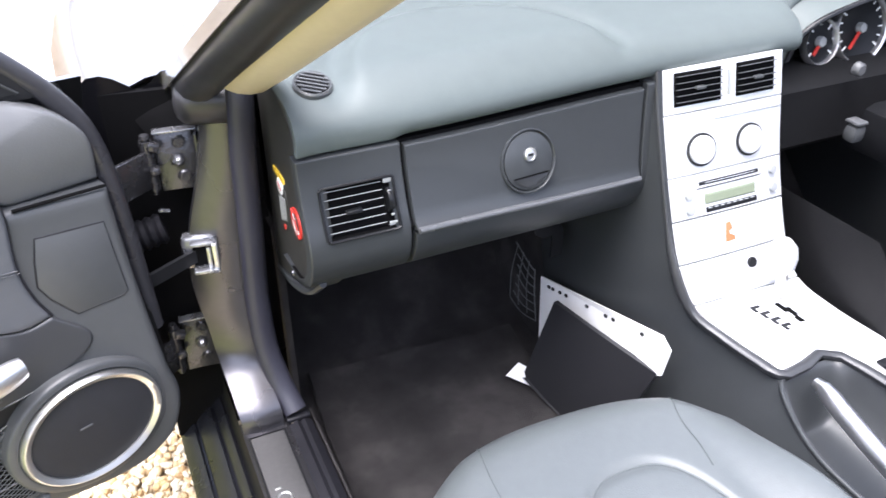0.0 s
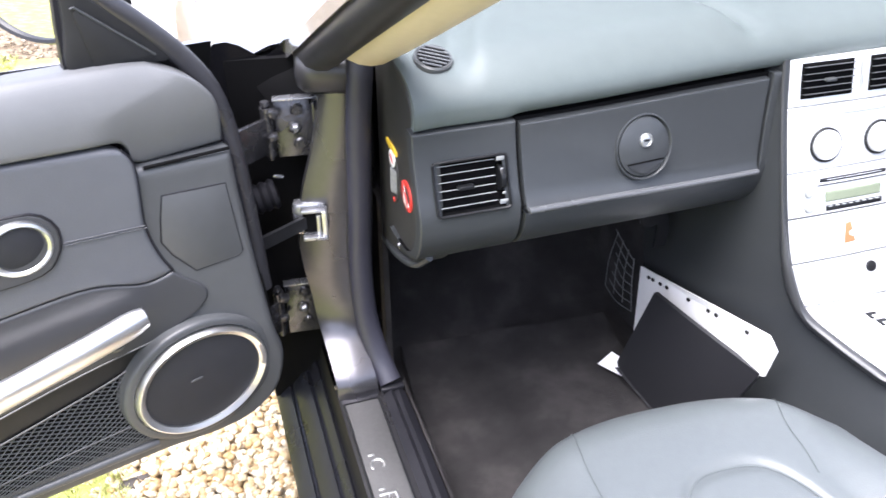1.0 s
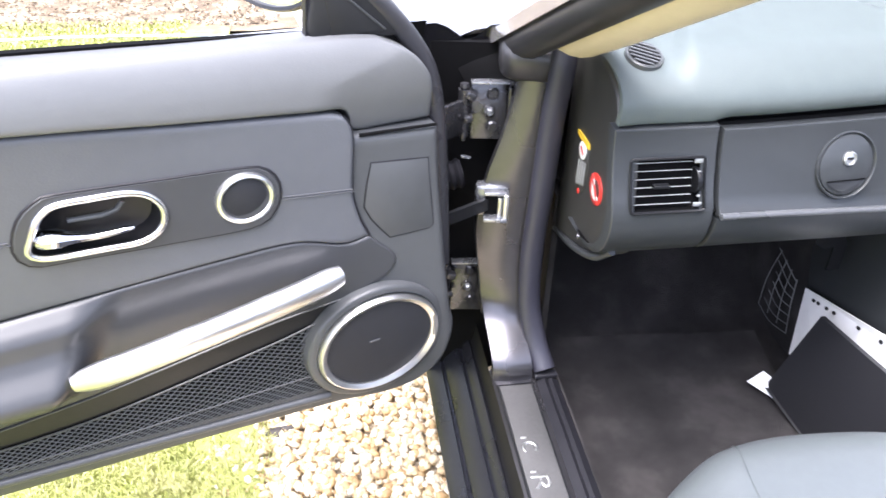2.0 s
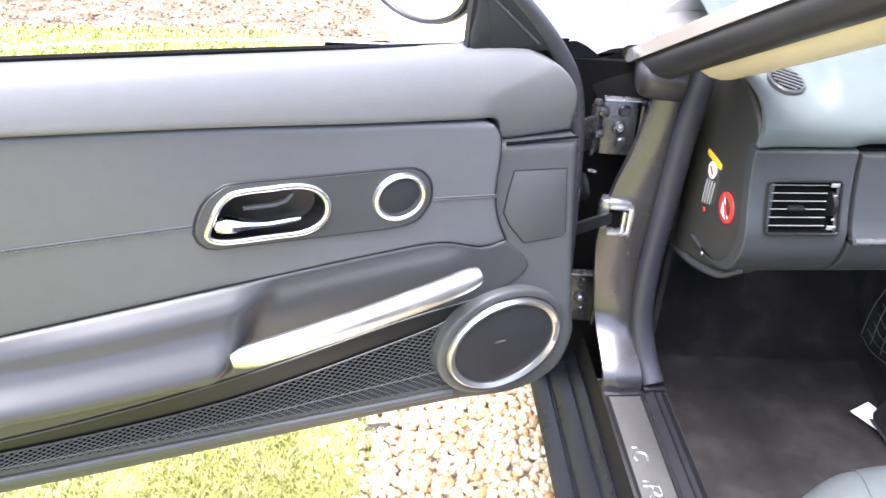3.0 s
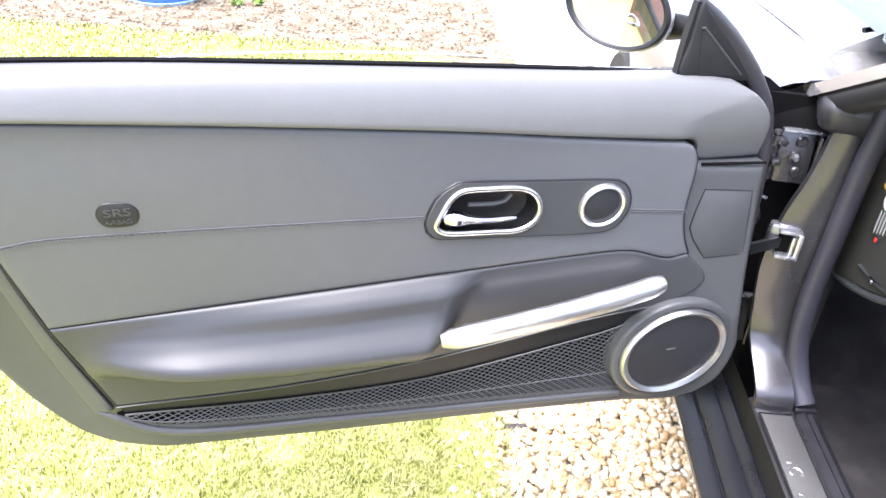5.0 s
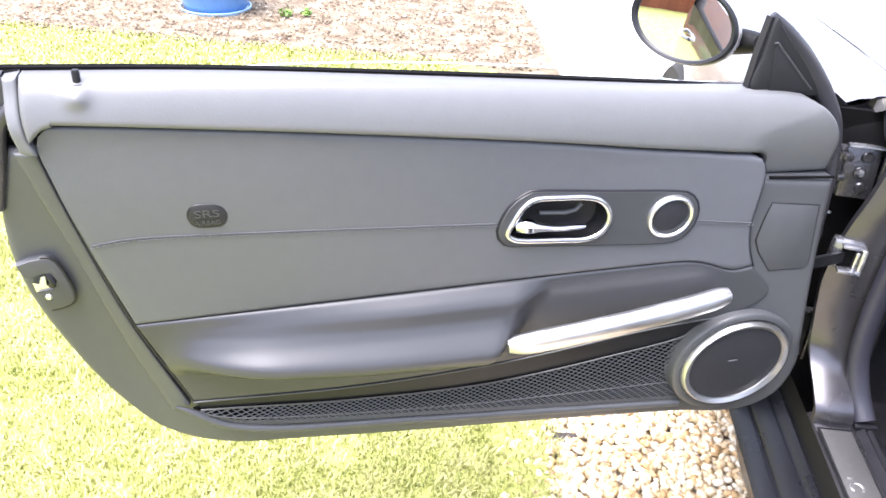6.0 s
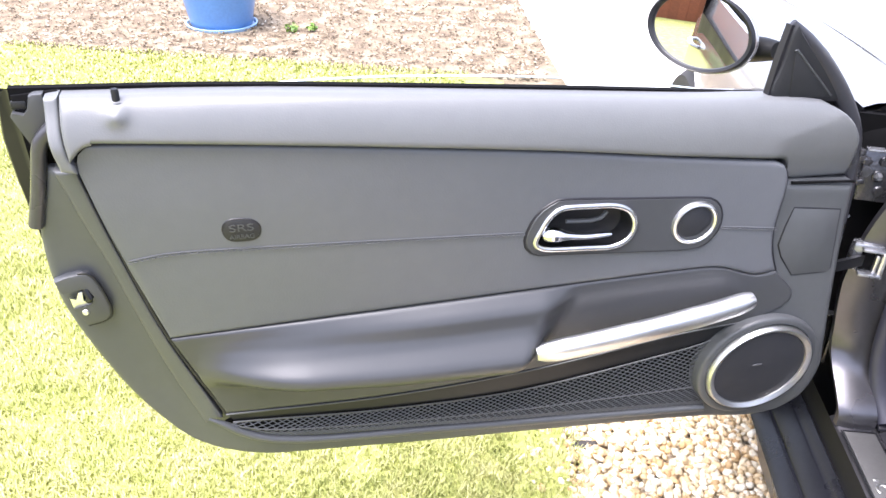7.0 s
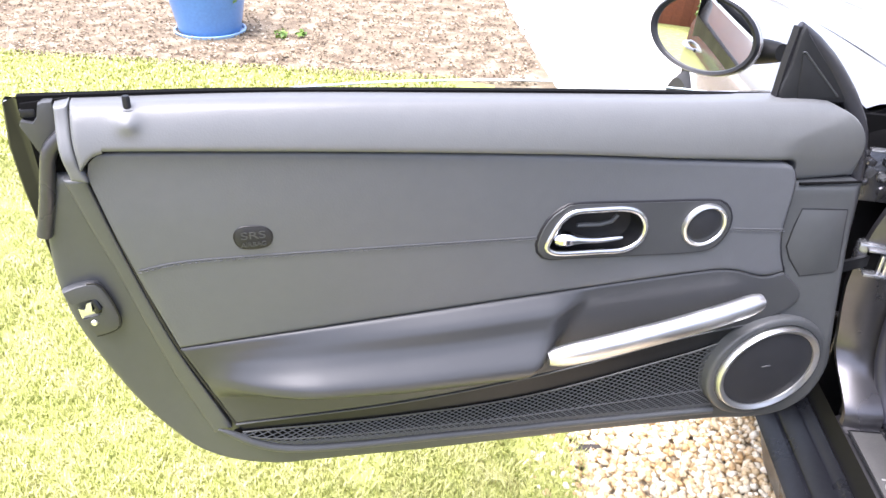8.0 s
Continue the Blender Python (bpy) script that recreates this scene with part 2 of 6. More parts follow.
def curve_points(ctrl, n, closed=False):
    """n points spaced evenly along a smooth curve through the control points."""
    c = [np.array(p, float) for p in ctrl]
    if closed:
        c = [c[-1]] + c + [c[0], c[1]]
    else:
        c = [2 * c[0] - c[1]] + c + [2 * c[-1] - c[-2]]
    fine = []
    for i in range(1, len(c) - 2):
        p0, p1, p2, p3 = c[i - 1:i + 3]
        for k in range(16):
            t = k / 16
            fine.append(0.5 * (2 * p1 + (p2 - p0) * t + (2 * p0 - 5 * p1 + 4 * p2 - p3) * t * t + (3 * p1 - p0 - 3 * p2 + p3) * t ** 3))
    fine.append(c[-2])
    fine = np.array(fine)
    d = np.concatenate(([0], np.cumsum(np.linalg.norm(np.diff(fine, axis=0), axis=1))))
    if isinstance(n, int):
        at = np.linspace(0, 1, n + 1)[:-1] if closed else np.linspace(0, 1, n)
    else:
        at = np.array(n)
    return np.stack([np.interp(at * d[-1], d, fine[:, k]) for k in range(fine.shape[1])], axis=1)


def spread(n, edge=0.012):
    """Steps from 0 to 1, close together at both ends."""
    inner = np.linspace(edge * 1.3, 1 - edge * 1.3, n)
    return np.concatenate(([0, edge * 0.12, edge * 0.4, edge * 0.8], inner, [1 - edge * 0.8, 1 - edge * 0.4, 1 - edge * 0.12, 1]))


def coons(low, high, first, last, s, t):
    """A grid between four boundary curves: low and high run from first to last."""
    c0, c1 = curve_points(low, s), curve_points(high, s)
    d0, d1 = curve_points(first, t), curve_points(last, t)
    S, T = s[None, :, None], t[:, None, None]
    p = (1 - T) * c0[None] + T * c1[None] + (1 - S) * d0[:, None] + S * d1[:, None]
    p -= (1 - S) * (1 - T) * c0[0] + S * (1 - T) * c0[-1] + (1 - S) * T * c1[0] + S * T * c1[-1]
    return p


def grid_mesh(rows, skirt=None, keep=None):
    """A bmesh from rows of places; skirt: a vector by which the border is drawn back. keep: tells which faces stay."""
    bm = bmesh.new()
    v = [[bm.verts.new(p) for p in row] for row in rows]
    for j in range(len(v) - 1):
        for i in range(len(v[0]) - 1):
            q = (v[j][i], v[j][i + 1], v[j + 1][i + 1], v[j + 1][i])
            if keep is None or keep(sum((k.co for k in q), Vector()) / 4):
                bm.faces.new(q)
    if skirt is not None:
        loop = v[0][:-1] + [r[-1] for r in v[:-1]] + v[-1][:0:-1] + [r[0] for r in v[:0:-1]]
        back = [bm.verts.new(k.co + Vector(skirt)) for k in loop]
        for i in range(len(loop)):
            j = (i + 1) % len(loop)
            bm.faces.new((loop[i], loop[j], back[j], back[i]))
    return bm


def panel(low, high, first, last, surface, ns=40, nt=16, edge=0.006, depth=0.012, es=0.012, et=0.03, keep=None, place=None):
    """A trim panel with rolled edges over an outline in (u, z); surface(u, z) tells how far it stands out."""
    s, t = spread(ns, es), spread(nt, et)
    g = coons(low, high, first, last, s, t)
    along = np.linalg.norm(np.diff(g, axis=1), axis=2)
    a0 = np.concatenate((np.zeros((len(t), 1)), np.cumsum(along, axis=1)), axis=1)
    up = np.linalg.norm(np.diff(g, axis=0), axis=2)
    b0 = np.concatenate((np.zeros((1, len(s))), np.cumsum(up, axis=0)), axis=0)
    near = np.minimum(np.minimum(a0, a0[:, -1:] - a0), np.minimum(b0, b0[-1:] - b0))
    rows = []
    for j in range(len(t)):
        row = []
        for i in range(len(s)):
            u, z = g[j, i]
            k = 1 - min(1.0, near[j, i] / edge)
            w = surface(u, z) - edge * (1 - math.sqrt(max(0, 1 - k * k)))
            row.append(place(u, w, z) if place else Vector((u, w, z)))
        rows.append(row)
    back = (place(0, -depth, 0) - place(0, 0, 0)) if place else Vector((0, -depth, 0))
    return grid_mesh(rows, back, keep)


def sweep(path, profile, up=(0, 0, 1), closed=False, caps=True, scale=None, bm=None):
    """A profile of (side, up) pairs carried along a path."""
    bm = bm or bmesh.new()
    pts = [Vector(p) for p in path]
    n, rings = len(pts), []
    for i, p in enumerate(pts):
        a = pts[(i - 1) % n] if closed or i else p
        b = pts[(i + 1) % n] if closed or i < n - 1 else p
        d = (b - a).normalized()
        side = d.cross(Vector(up))
        side = side.normalized() if side.length > 1e-5 else Vector((1, 0, 0))
        top = side.cross(d)
        k = scale[i] if scale else 1
        rings.append([bm.verts.new(p + side * x * k + top * y * k) for x, y in profile])
    m = len(profile)
    for i in range(n if closed else n - 1):
        r, q = rings[i], rings[(i + 1) % n]
        for j in range(m):
            bm.faces.new((r[j], r[(j + 1) % m], q[(j + 1) % m], q[j]))
    if caps and not closed:
        bm.faces.new(rings[0][::-1])
        bm.faces.new(rings[-1])
    return bm


def oval(a, b, n=10):
    return [(a * math.cos(2 * math.pi * k / n), b * math.sin(2 * math.pi * k / n)) for k in range(n)]


def rounded_box(size, at=(0, 0, 0), bevel=0.004, turn=None, bm=None, segments=2):
    own = bmesh.new()
    bmesh.ops.create_cube(own, size=1, matrix=Matrix.Diagonal((*size, 1)))
    if bevel:
        bmesh.ops.bevel(own, geom=own.edges, offset=min(bevel, 0.45 * min(size)), segments=segments, affect="EDGES", profile=0.5)
    m = Matrix.Translation(at) @ (turn or Matrix())
    own.transform(m)
    if bm is None:
        return own
    me = bpy.data.meshes.new("piece")
    own.to_mesh(me)
    own.free()
    bm.from_mesh(me)
    bpy.data.meshes.remove(me)
    return bm


def lathe(profile, n=32, m=None, sx=1.0, sy=1.0):
    """A turned shape from (radius, height) pairs about the local z axis."""
    bm = bmesh.new()
    rings = []
    for r, h in profile:
        if r < 1e-6:
            rings.append([bm.verts.new((0, 0, h))])
        else:
            rings.append([bm.verts.new((sx * r * math.cos(2 * math.pi * k / n), sy * r * math.sin(2 * math.pi * k / n), h)) for k in range(n)])
    for a, b in zip(rings, rings[1:]):
        for k in range(n):
            j = (k + 1) % n
            if len(a) == 1 and len(b) == 1:
                continue
            if len(a) == 1:
                bm.faces.new((a[0], b[k], b[j]))
            elif len(b) == 1:
                bm.faces.new((a[k], a[j], b[0]))
            else:
                bm.faces.new((a[k], a[j], b[j], b[k]))
    if m:
        bm.transform(m)
    return bm


def slab(outline, depth, place, edge=0.003):
    """A flat piece with a rolled front edge over a closed outline of (u, z) pairs; place(u, w, z) sets it."""
    bm = bmesh.new()
    o = np.array(outline, float)
    mid = o.mean(axis=0)
    rad = np.linalg.norm(o - mid, axis=1).mean()
    rings = []
    for inset, w in ((0, -depth), (0, -edge), (edge * 0.3, -edge * 0.3), (edge, 0)):
        q = mid + (o - mid) * (1 - inset / rad)
        rings.append([bm.verts.new(place(u, w, z)) for u, z in q])
    n = len(o)
    for a, b in zip(rings, rings[1:]):
        for k in range(n):
            j = (k + 1) % n
            bm.faces.new((a[k], a[j], b[j], b[k]))
    bm.faces.new(rings[-1])
    bm.faces.new(rings[0][::-1])
    return bm


def lettering(name, text, size, m, mat, parent, depth=0.0004):
    cu = bpy.data.curves.new(name, "FONT")
    cu.body, cu.size, cu.extrude, cu.align_x, cu.align_y = text, size, depth, "CENTER", "CENTER"
    tmp = new("tmp", cu)
    bpy.context.view_layer.update()
    me = bpy.data.meshes.new_from_object(tmp.evaluated_get(bpy.context.evaluated_depsgraph_get()))
    bpy.data.objects.remove(tmp)
    bpy.data.curves.remove(cu)
    me.transform(m)
    me.materials.clear()
    me.materials.append(mat)
    ob = new(name, me)
    ob.parent = parent
    return ob


def smooth(a, b, x):
    k = min(1.0, max(0.0, (x - a) / (b - a)))
    return k * k * (3 - 2 * k)


# ---- ground ----
def field(name, x0, x1, y0, y1, nx, ny, height, mat, label, category="ground", edge=None):
    bm = bmesh.new()
    rows = []
    for j in range(ny + 1):
        row = []
        for i in range(nx + 1):
            x, y = x0 + (x1 - x0) * i / nx, y0 + (y1 - y0) * j / ny
            if edge:
                x, y = edge(x, y, i / nx, j / ny)
            row.append(Vector((x, y, height(x, y))))
        rows.append(row)
    bm.free()
    return tagged(part(name, grid_mesh(rows), mat), label, category, kind="structure")


def lawn_edge(y):
    """Where the lawn ends towards the car."""
    return -0.335 - 0.25 * smooth(1.6, 3.6, y) + 0.015 * math.sin(9 * y) + 0.04 * noise.noise((0, y * 6, 3))


def wave(x, y, a=0.008, f=2.2):
    return a * noise.noise((x * f, y * f, 0.3))


field("ground", -600, 600, -600, 600, 24, 24, lambda x, y: -0.06, GROUND, "pale earth and grass reaching to the horizon")
field("gravel_drive", -0.7, 3.4, -6, 2.05, 30, 50, lambda x, y: -0.012 + wave(x, y, 0.004), EARTH, "cream pebble gravel drive under the parked car", "gravel")
field("concrete_drive", -0.75, 6.0, 2.0, 16.0, 20, 40, lambda x, y: -0.004 + wave(x, y, 0.003, 0.6), CONCRETE, "pale sunlit concrete drive beyond the car",
      "driveway", lambda x, y, a, b: (x + (1 - a) * (0.42 - 0.14 * (y - 4)) * (1 if y > 2.6 else 0.9), y))
field("lawn", -10.6, -0.4, -9.5, 3.66, 40, 60, lambda x, y: 0.012 + wave(x, y), TURF, "short bright green lawn beside the drive", "lawn",
      lambda x, y, a, b: (x + a ** 30 * (lawn_edge(y) + 0.4), y + b ** 60 * 0.06 * noise.noise((x * 2, 0, 0))))
field("flower_bed", -10.6, -0.3, 3.60, 9, 50, 40, lambda x, y: 0.008 + wave(x, y, 0.02), SOIL, "brown flower bed strewn with bark and stone chips", "flower bed",
      lambda x, y, a, b: (x - a ** 8 * 0.16 * (y - 3.9), y))


def pebble_mesh(name, places, lo, hi, flat, mat, label, category, seed):
    """Many small worn stones in one mesh."""
    rnd = random.Random(seed)
    base = bmesh.new()
    bmesh.ops.create_icosphere(base, subdivisions=1, radius=1)
    bv = [v.co.copy() for v in base.verts]
    bf = [[v.index for v in fc.verts] for fc in base.faces]
    base.free()
    verts, faces = [], []
    for x, y, z in places:
        r = rnd.uniform(lo, hi)
        m = Euler((rnd.uniform(-0.5, 0.5), rnd.uniform(-0.5, 0.5), rnd.uniform(0, 6.3))).to_matrix()
        sc = Vector((r * rnd.uniform(0.8, 1.3), r * rnd.uniform(0.6, 0.95), r * flat * rnd.uniform(0.7, 1.2)))
        n = len(verts)
        for c in bv:
            k = 1 + rnd.uniform(-0.14, 0.14)
            verts.append(Vector((x, y, z)) + m @ Vector((c.x * sc.x * k, c.y * sc.y * k, c.z * sc.z * k)))
        faces += [[n + i for i in fc] for fc in bf]
    me = bpy.data.meshes.new(name)
    me.from_pydata(verts, [], faces)
    me.polygons.foreach_set("use_smooth", [True] * len(me.polygons))
    me.materials.append(mat)
    return tagged(new(name, me), label, category, kind="stuff")


rnd = random.Random(4)
spots = []
while len(spots) < 11000:
    x, y = rnd.uniform(-0.66, 0.25), rnd.uniform(0.55, 2.05)
    if x < lawn_edge(y) - 0.04 + rnd.uniform(-0.08, 0.05):
        continue
    spots.append((x, y, rnd.uniform(-0.004, 0.010)))
pebble_mesh("pebbles", spots, 0.008, 0.0145, 0.62, STONES, "loose cream and honey-coloured pebbles of the drive", "gravel", 5)
spots = []
for k in range(14000):
    x, y = rnd.uniform(-4.8, -0.35), 3.66 + 3.2 * rnd.random() ** 1.3
    if x < -0.3 - 0.16 * max(0, y - 3.9) + 0.05:
        spots.append((x, y, 0.018 + wave(x, y, 0.02)))
pebble_mesh("bark_chips", spots, 0.004, 0.011, 0.4, BARK, "scattered bark and pale stone chips on the bed", "mulch", 6)


def blades(name, places, lo, hi, mat, label, category, seed, width=0.0022):
    """Bent tapering blades in one mesh."""
    rnd = random.Random(seed)
    verts, faces = [], []
    for x, y, z in places:
        h, a, b = rnd.uniform(lo, hi), rnd.uniform(0, 6.3), rnd.uniform(0.1, 0.85)
        dx, dy = math.cos(a), math.sin(a)
        w = width * rnd.uniform(0.7, 1.4)
        n = len(verts)
        for k, wk in ((0, 1), (0.55, 0.8), (1, 0.12)):
            lean = b * h * k * k
            px, py, pz = x + dx * lean, y + dy * lean, z + h * k * (1 - 0.3 * b * k)
            verts += [(px - dy * w * wk, py + dx * w * wk, pz), (px + dy * w * wk, py - dx * w * wk, pz)]
        faces += [(n, n + 1, n + 3, n + 2), (n + 2, n + 3, n + 5, n + 4)]
    me = bpy.data.meshes.new(name)
    me.from_pydata(verts, [], faces)
    me.materials.append(mat)
    return tagged(new(name, me), label, category, kind="stuff")


spots = []
while len(spots) < 230000:
    x, y = rnd.uniform(-2.7, -0.3), rnd.uniform(0.55, 2.4)
    e = lawn_edge(y)
    if x > e + 0.05 or (x > e - 0.12 and rnd.random() < 0.6) or (x + 2.7) + (y - 0.55) * 0.2 < 0.2:
        continue
    if noise.noise((x * 7, y * 7, 9)) < -0.42 and rnd.random() < 0.6:
        continue
    spots.append((x, y, 0.012))
blades("grass", spots, 0.008, 0.026, GRASS, "short bright green grass with yellowed tips", "grass", 8, 0.0013)
spots = [(rnd.uniform(-4.6, -0.75), rnd.uniform(2.4, 3.72), 0.012) for k in range(42000)]
blades("grass", spots, 0.010, 0.024, GRASS, "sunlit grass strip along the flower bed", "grass", 9, 0.004)


def leaf_clump(bm, at, reach, count, size, seed):
    rnd = random.Random(seed)
    for k in range(count):
        d = Vector((rnd.gauss(0, 1), rnd.gauss(0, 1), rnd.gauss(0, 0.8)))
        d = d.normalized() * rnd.random() ** 0.5
        p = Vector(at) + Vector((d.x * reach[0], d.y * reach[1], d.z * reach[2]))
        m = Euler((rnd.uniform(-0.9, 0.9), rnd.uniform(-0.9, 0.9), rnd.uniform(0, 6.3))).to_matrix()
        s = size * rnd.uniform(0.6, 1.4)
        v = [bm.verts.new(p + m @ Vector(q) * s) for q in ((0, -1, 0), (0.45, -0.2, 0.12), (0.3, 0.5, 0.1), (0, 1, 0), (-0.3, 0.5, 0.1), (-0.45, -0.2, 0.12))]
        bm.faces.new((v[0], v[1], v[2], v[3]))
        bm.faces.new((v[0], v[3], v[4], v[5]))
    return bm


# small weeds in the bed
for k, (x, y, r) in enumerate(((-1.80, 4.22, 0.04), (-1.70, 4.28, 0.03))):
    weed = thing("weed", pose(x, y, 0.01), "small green weed growing among the bark chips", "plant", "weeds in the bed")
    part("leaves", leaf_clump(bmesh.new(), (0, 0, r * 0.8), (r, r, r * 0.7), 40, 0.016, 20 + k), LEAF, weed, smooth=False)

# dark stones pressed into the lawn's edge
for k, (x, y, r) in enumerate(((-0.300, 1.150, 0.016), (-0.278, 1.163, 0.011))):
    stone = thing("stone", pose(x, y, 0.006), "dark brown stone lying where lawn meets gravel", "stone", "dark stones at the lawn edge")
    bm = bmesh.new()
    bmesh.ops.create_icosphere(bm, subdivisions=3, radius=1, matrix=Matrix.Diagonal((r * 1.5, r, r * 0.7, 1)))
    for v in bm.verts:
        v.co *= 1 + 0.22 * noise.noise(v.co * 60 + Vector((k, 0, 0)))
    part("body", bm, STONE_DARK, stone)

# blue pot with a plant
pot = thing("plant_pot", pose(-2.24, 4.30, 0.0), "glazed blue plant pot standing on the flower bed", "plant pot")
part("body", lathe([(0.0, 0.01), (0.165, 0.01), (0.178, 0.03), (0.182, 0.06), (0.215, 0.22), (0.235, 0.34), (0.247, 0.345), (0.25, 0.37), (0.238, 0.375), (0.225, 0.35), (0.21, 0.31), (0, 0.31)], 40), BLUE, pot)
part("saucer", lathe([(0, 0.004), (0.19, 0.004), (0.2, 0.012), (0.205, 0.03), (0.196, 0.032), (0.188, 0.016), (0, 0.014)], 40), BLUE_RIM, pot, "paler blue foot saucer")
part("soil", lathe([(0, 0.325), (0.12, 0.322), (0.219, 0.318)], 24), SOIL, pot)
bm = bmesh.new()
for k in range(9):
    a = k * 0.7
    leaf_clump(bm, (0.13 * math.cos(a), 0.13 * math.sin(a), 0.40 + 0.03 * (k % 3)), (0.11, 0.11, 0.09), 60, 0.028, 40 + k)
leaf_clump(bm, (0.19, -0.12, 0.30), (0.05, 0.05, 0.09), 50, 0.022, 77)
part("foliage", bm, LEAF, pot, "bright green foliage", smooth=False)

# fence and shrubs behind, which the door mirror shows
fence = tagged(thing("wall_fence", pose(-10.2, -2.5, 0, 0, 0, 90), "red-brown close-boarded garden fence", "fence", kind="structure"), kind="structure")
board = None
for k in range(70):
    if board is None:
        board = part("board", rounded_box((0.156, 0.02, 1.75), (0, 0, 0.88), 0.004), FENCE, fence, smooth=False)
        board.location.x = -7.0
    else:
        o = new("board", board.data)
        o.parent = fence
        o.location = (-7.0 + 0.15 * k, 0.008 * (k % 2), 0.01 * math.sin(k * 2.3))
# unseen fence, added behind the camera so that low reflections turn darker
rear_fence = tagged(thing("wall_fence", pose(-0.4, -9.4, 0), "unseen red-brown fence added behind the camera to darken reflections", "fence", kind="structure"), kind="structure")
for k in range(132):
    o = new("board", board.data)
    o.parent = rear_fence
    o.location = (-9.8 + 0.15 * k, 0.008 * (k % 2), 0.01 * math.sin(k * 1.7))
for k, (x, y, r) in enumerate(((-9.5, -4.35, 0.34), (-9.5, -5.6, 0.8), (-9.2, -0.2, 0.6), (-9.3, -7.0, 0.6), (-9.4, 2.4, 0.7))):
    bush = thing("shrub", pose(x, y, 0), "leafy green shrub against the garden fence", "shrub", "shrubs along the fence")
    bm = bmesh.new()
    for j in range(7):
        a = j * 0.9 + k
        sweep([(0, 0, 0), (0.12 * r * math.cos(a), 0.12 * r * math.sin(a), 0.4 * r), (0.5 * r * math.cos(a), 0.5 * r * math.sin(a), 1.0 * r)], oval(0.012, 0.012, 5), bm=bm)
    part("stems", bm, BARK, bush)
    bm = bmesh.new()
    for j in range(12):
        a = j * 1.3 + k
        leaf_clump(bm, (0.6 * r * math.cos(a), 0.5 * r * math.sin(a), r * (0.5 + 0.09 * (j % 7))), (0.42 * r, 0.4 * r, 0.36 * r), 90, 0.05, 60 + 20 * k + j)
    part("crown", bm, LEAF, bush, smooth=False)


# ---- the open door ----
# local axes: x along the door from its hinge edge, y out of the trim, z up
DOOR = pose(-0.01, 0.905, 0, 0, 0, math.degrees(math.atan2(-0.353, -0.936)))
car = thing("car", pose(0, 0, 0), "silver-grey two-seater car with its passenger door wide open", "car")


def dw(u, z):
    """How far the trim stands out of the door's middle plane."""
    low = min(1, max(0, (0.86 - z) / 0.3))
    s = min(1, max(0, u))
    return 0.044 * low * (1 - s) ** 2 - (0.012 + 0.012 * low) * s


def dp(u, w, z):
    return Vector((u, w, z))


def on_door(off):
    return lambda u, w, z: Vector((u, dw(u, z) + off + w, z))


INS_TOP = [(1.019, 0.9385), (1.004, 0.9405), (0.770, 0.922), (0.485, 0.895), (0.322, 0.8755), (0.20, 0.8620), (0.155, 0.8570), (0.137, 0.850)]
INS_LOW = [(0.978, 0.667), (0.85, 0.672), (0.624, 0.682), (0.462, 0.690), (0.291, 0.698), (0.210, 0.698), (0.151, 0.681), (0.115, 0.685)]
ARM_LOW = [(0.922, 0.527), (0.70, 0.526), (0.49, 0.546), (0.272, 0.587), (0.160, 0.602)]
NET_TOP = [(0.914, 0.510), (0.70, 0.500), (0.488, 0.509), (0.269, 0.553), (0.178, 0.578)]
NET_LOW = [(0.925, 0.506), (0.847, 0.473), (0.614, 0.456), (0.388, 0.448), (0.187, 0.444)]
CARD_LOW = [(0.968, 0.459), (0.935, 0.439), (0.881, 0.4290), (0.760, 0.4205), (0.613, 0.4125), (0.335, 0.407), (0.108, 0.406), (0.050, 0.416)]
REAR = [(0.968, 0.459), (0.998, 0.490), (1.048, 0.575), (1.097, 0.715), (1.102, 0.824), (1.079, 0.908)]

# painted shell with the outer skin
rear_in = curve_points([(0.02, 0.93), (-0.006, 0.80), (-0.010, 0.60), (-0.014, 0.50), (0.0, 0.445), (0.06, 0.412), (0.16, 0.404), (0.6, 0.418), (0.88, 0.440), (0.955, 0.462), (1.038, 0.590), (1.086, 0.72), (1.096, 0.82), (1.092, 0.90), (1.100, 0.985)], 40)
rear_out = curve_points([(-0.01, 0.90), (-0.035, 0.78), (-0.035, 0.60), (-0.03, 0.45), (-0.02, 0.37), (0.06, 0.335), (0.16, 0.33), (0.6, 0.345), (0.88, 0.372), (0.955, 0.40), (1.045, 0.53), (1.105, 0.66), (1.124, 0.79), (1.136, 0.90), (1.132, 0.966)], 40)
bm = bmesh.new()
rings = []
for k, (mix, w) in enumerate(((0, -0.045), (0.05, -0.062), (0.35, -0.085), (0.55, -0.10), (0.9, -0.118), (1, -0.126), (0.985, -0.142), (0.93, -0.155), (0.80, -0.166))):
    q = rear_in * (1 - mix) + rear_out * mix if k < 7 else rear_out + (np.array((0.55, 0.68)) - rear_out) * (0.02 if k == 7 else 0.16)
    rings.append([bm.verts.new((u, dw(u, z) * (1 if k < 4 else 0) + w, z)) for u, z in q])
for a, b in zip(rings, rings[1:]):
    for i in range(len(a) - 1):
        bm.faces.new((a[i], a[i + 1], b[i + 1], b[i]))
bm.faces.new(rings[-1])
bm.faces.new(rings[0][::-1])
door = part("door", bm, EDGE_PAINT, car, "wide-open passenger door with grey leather trim")
door.matrix_local = DOOR

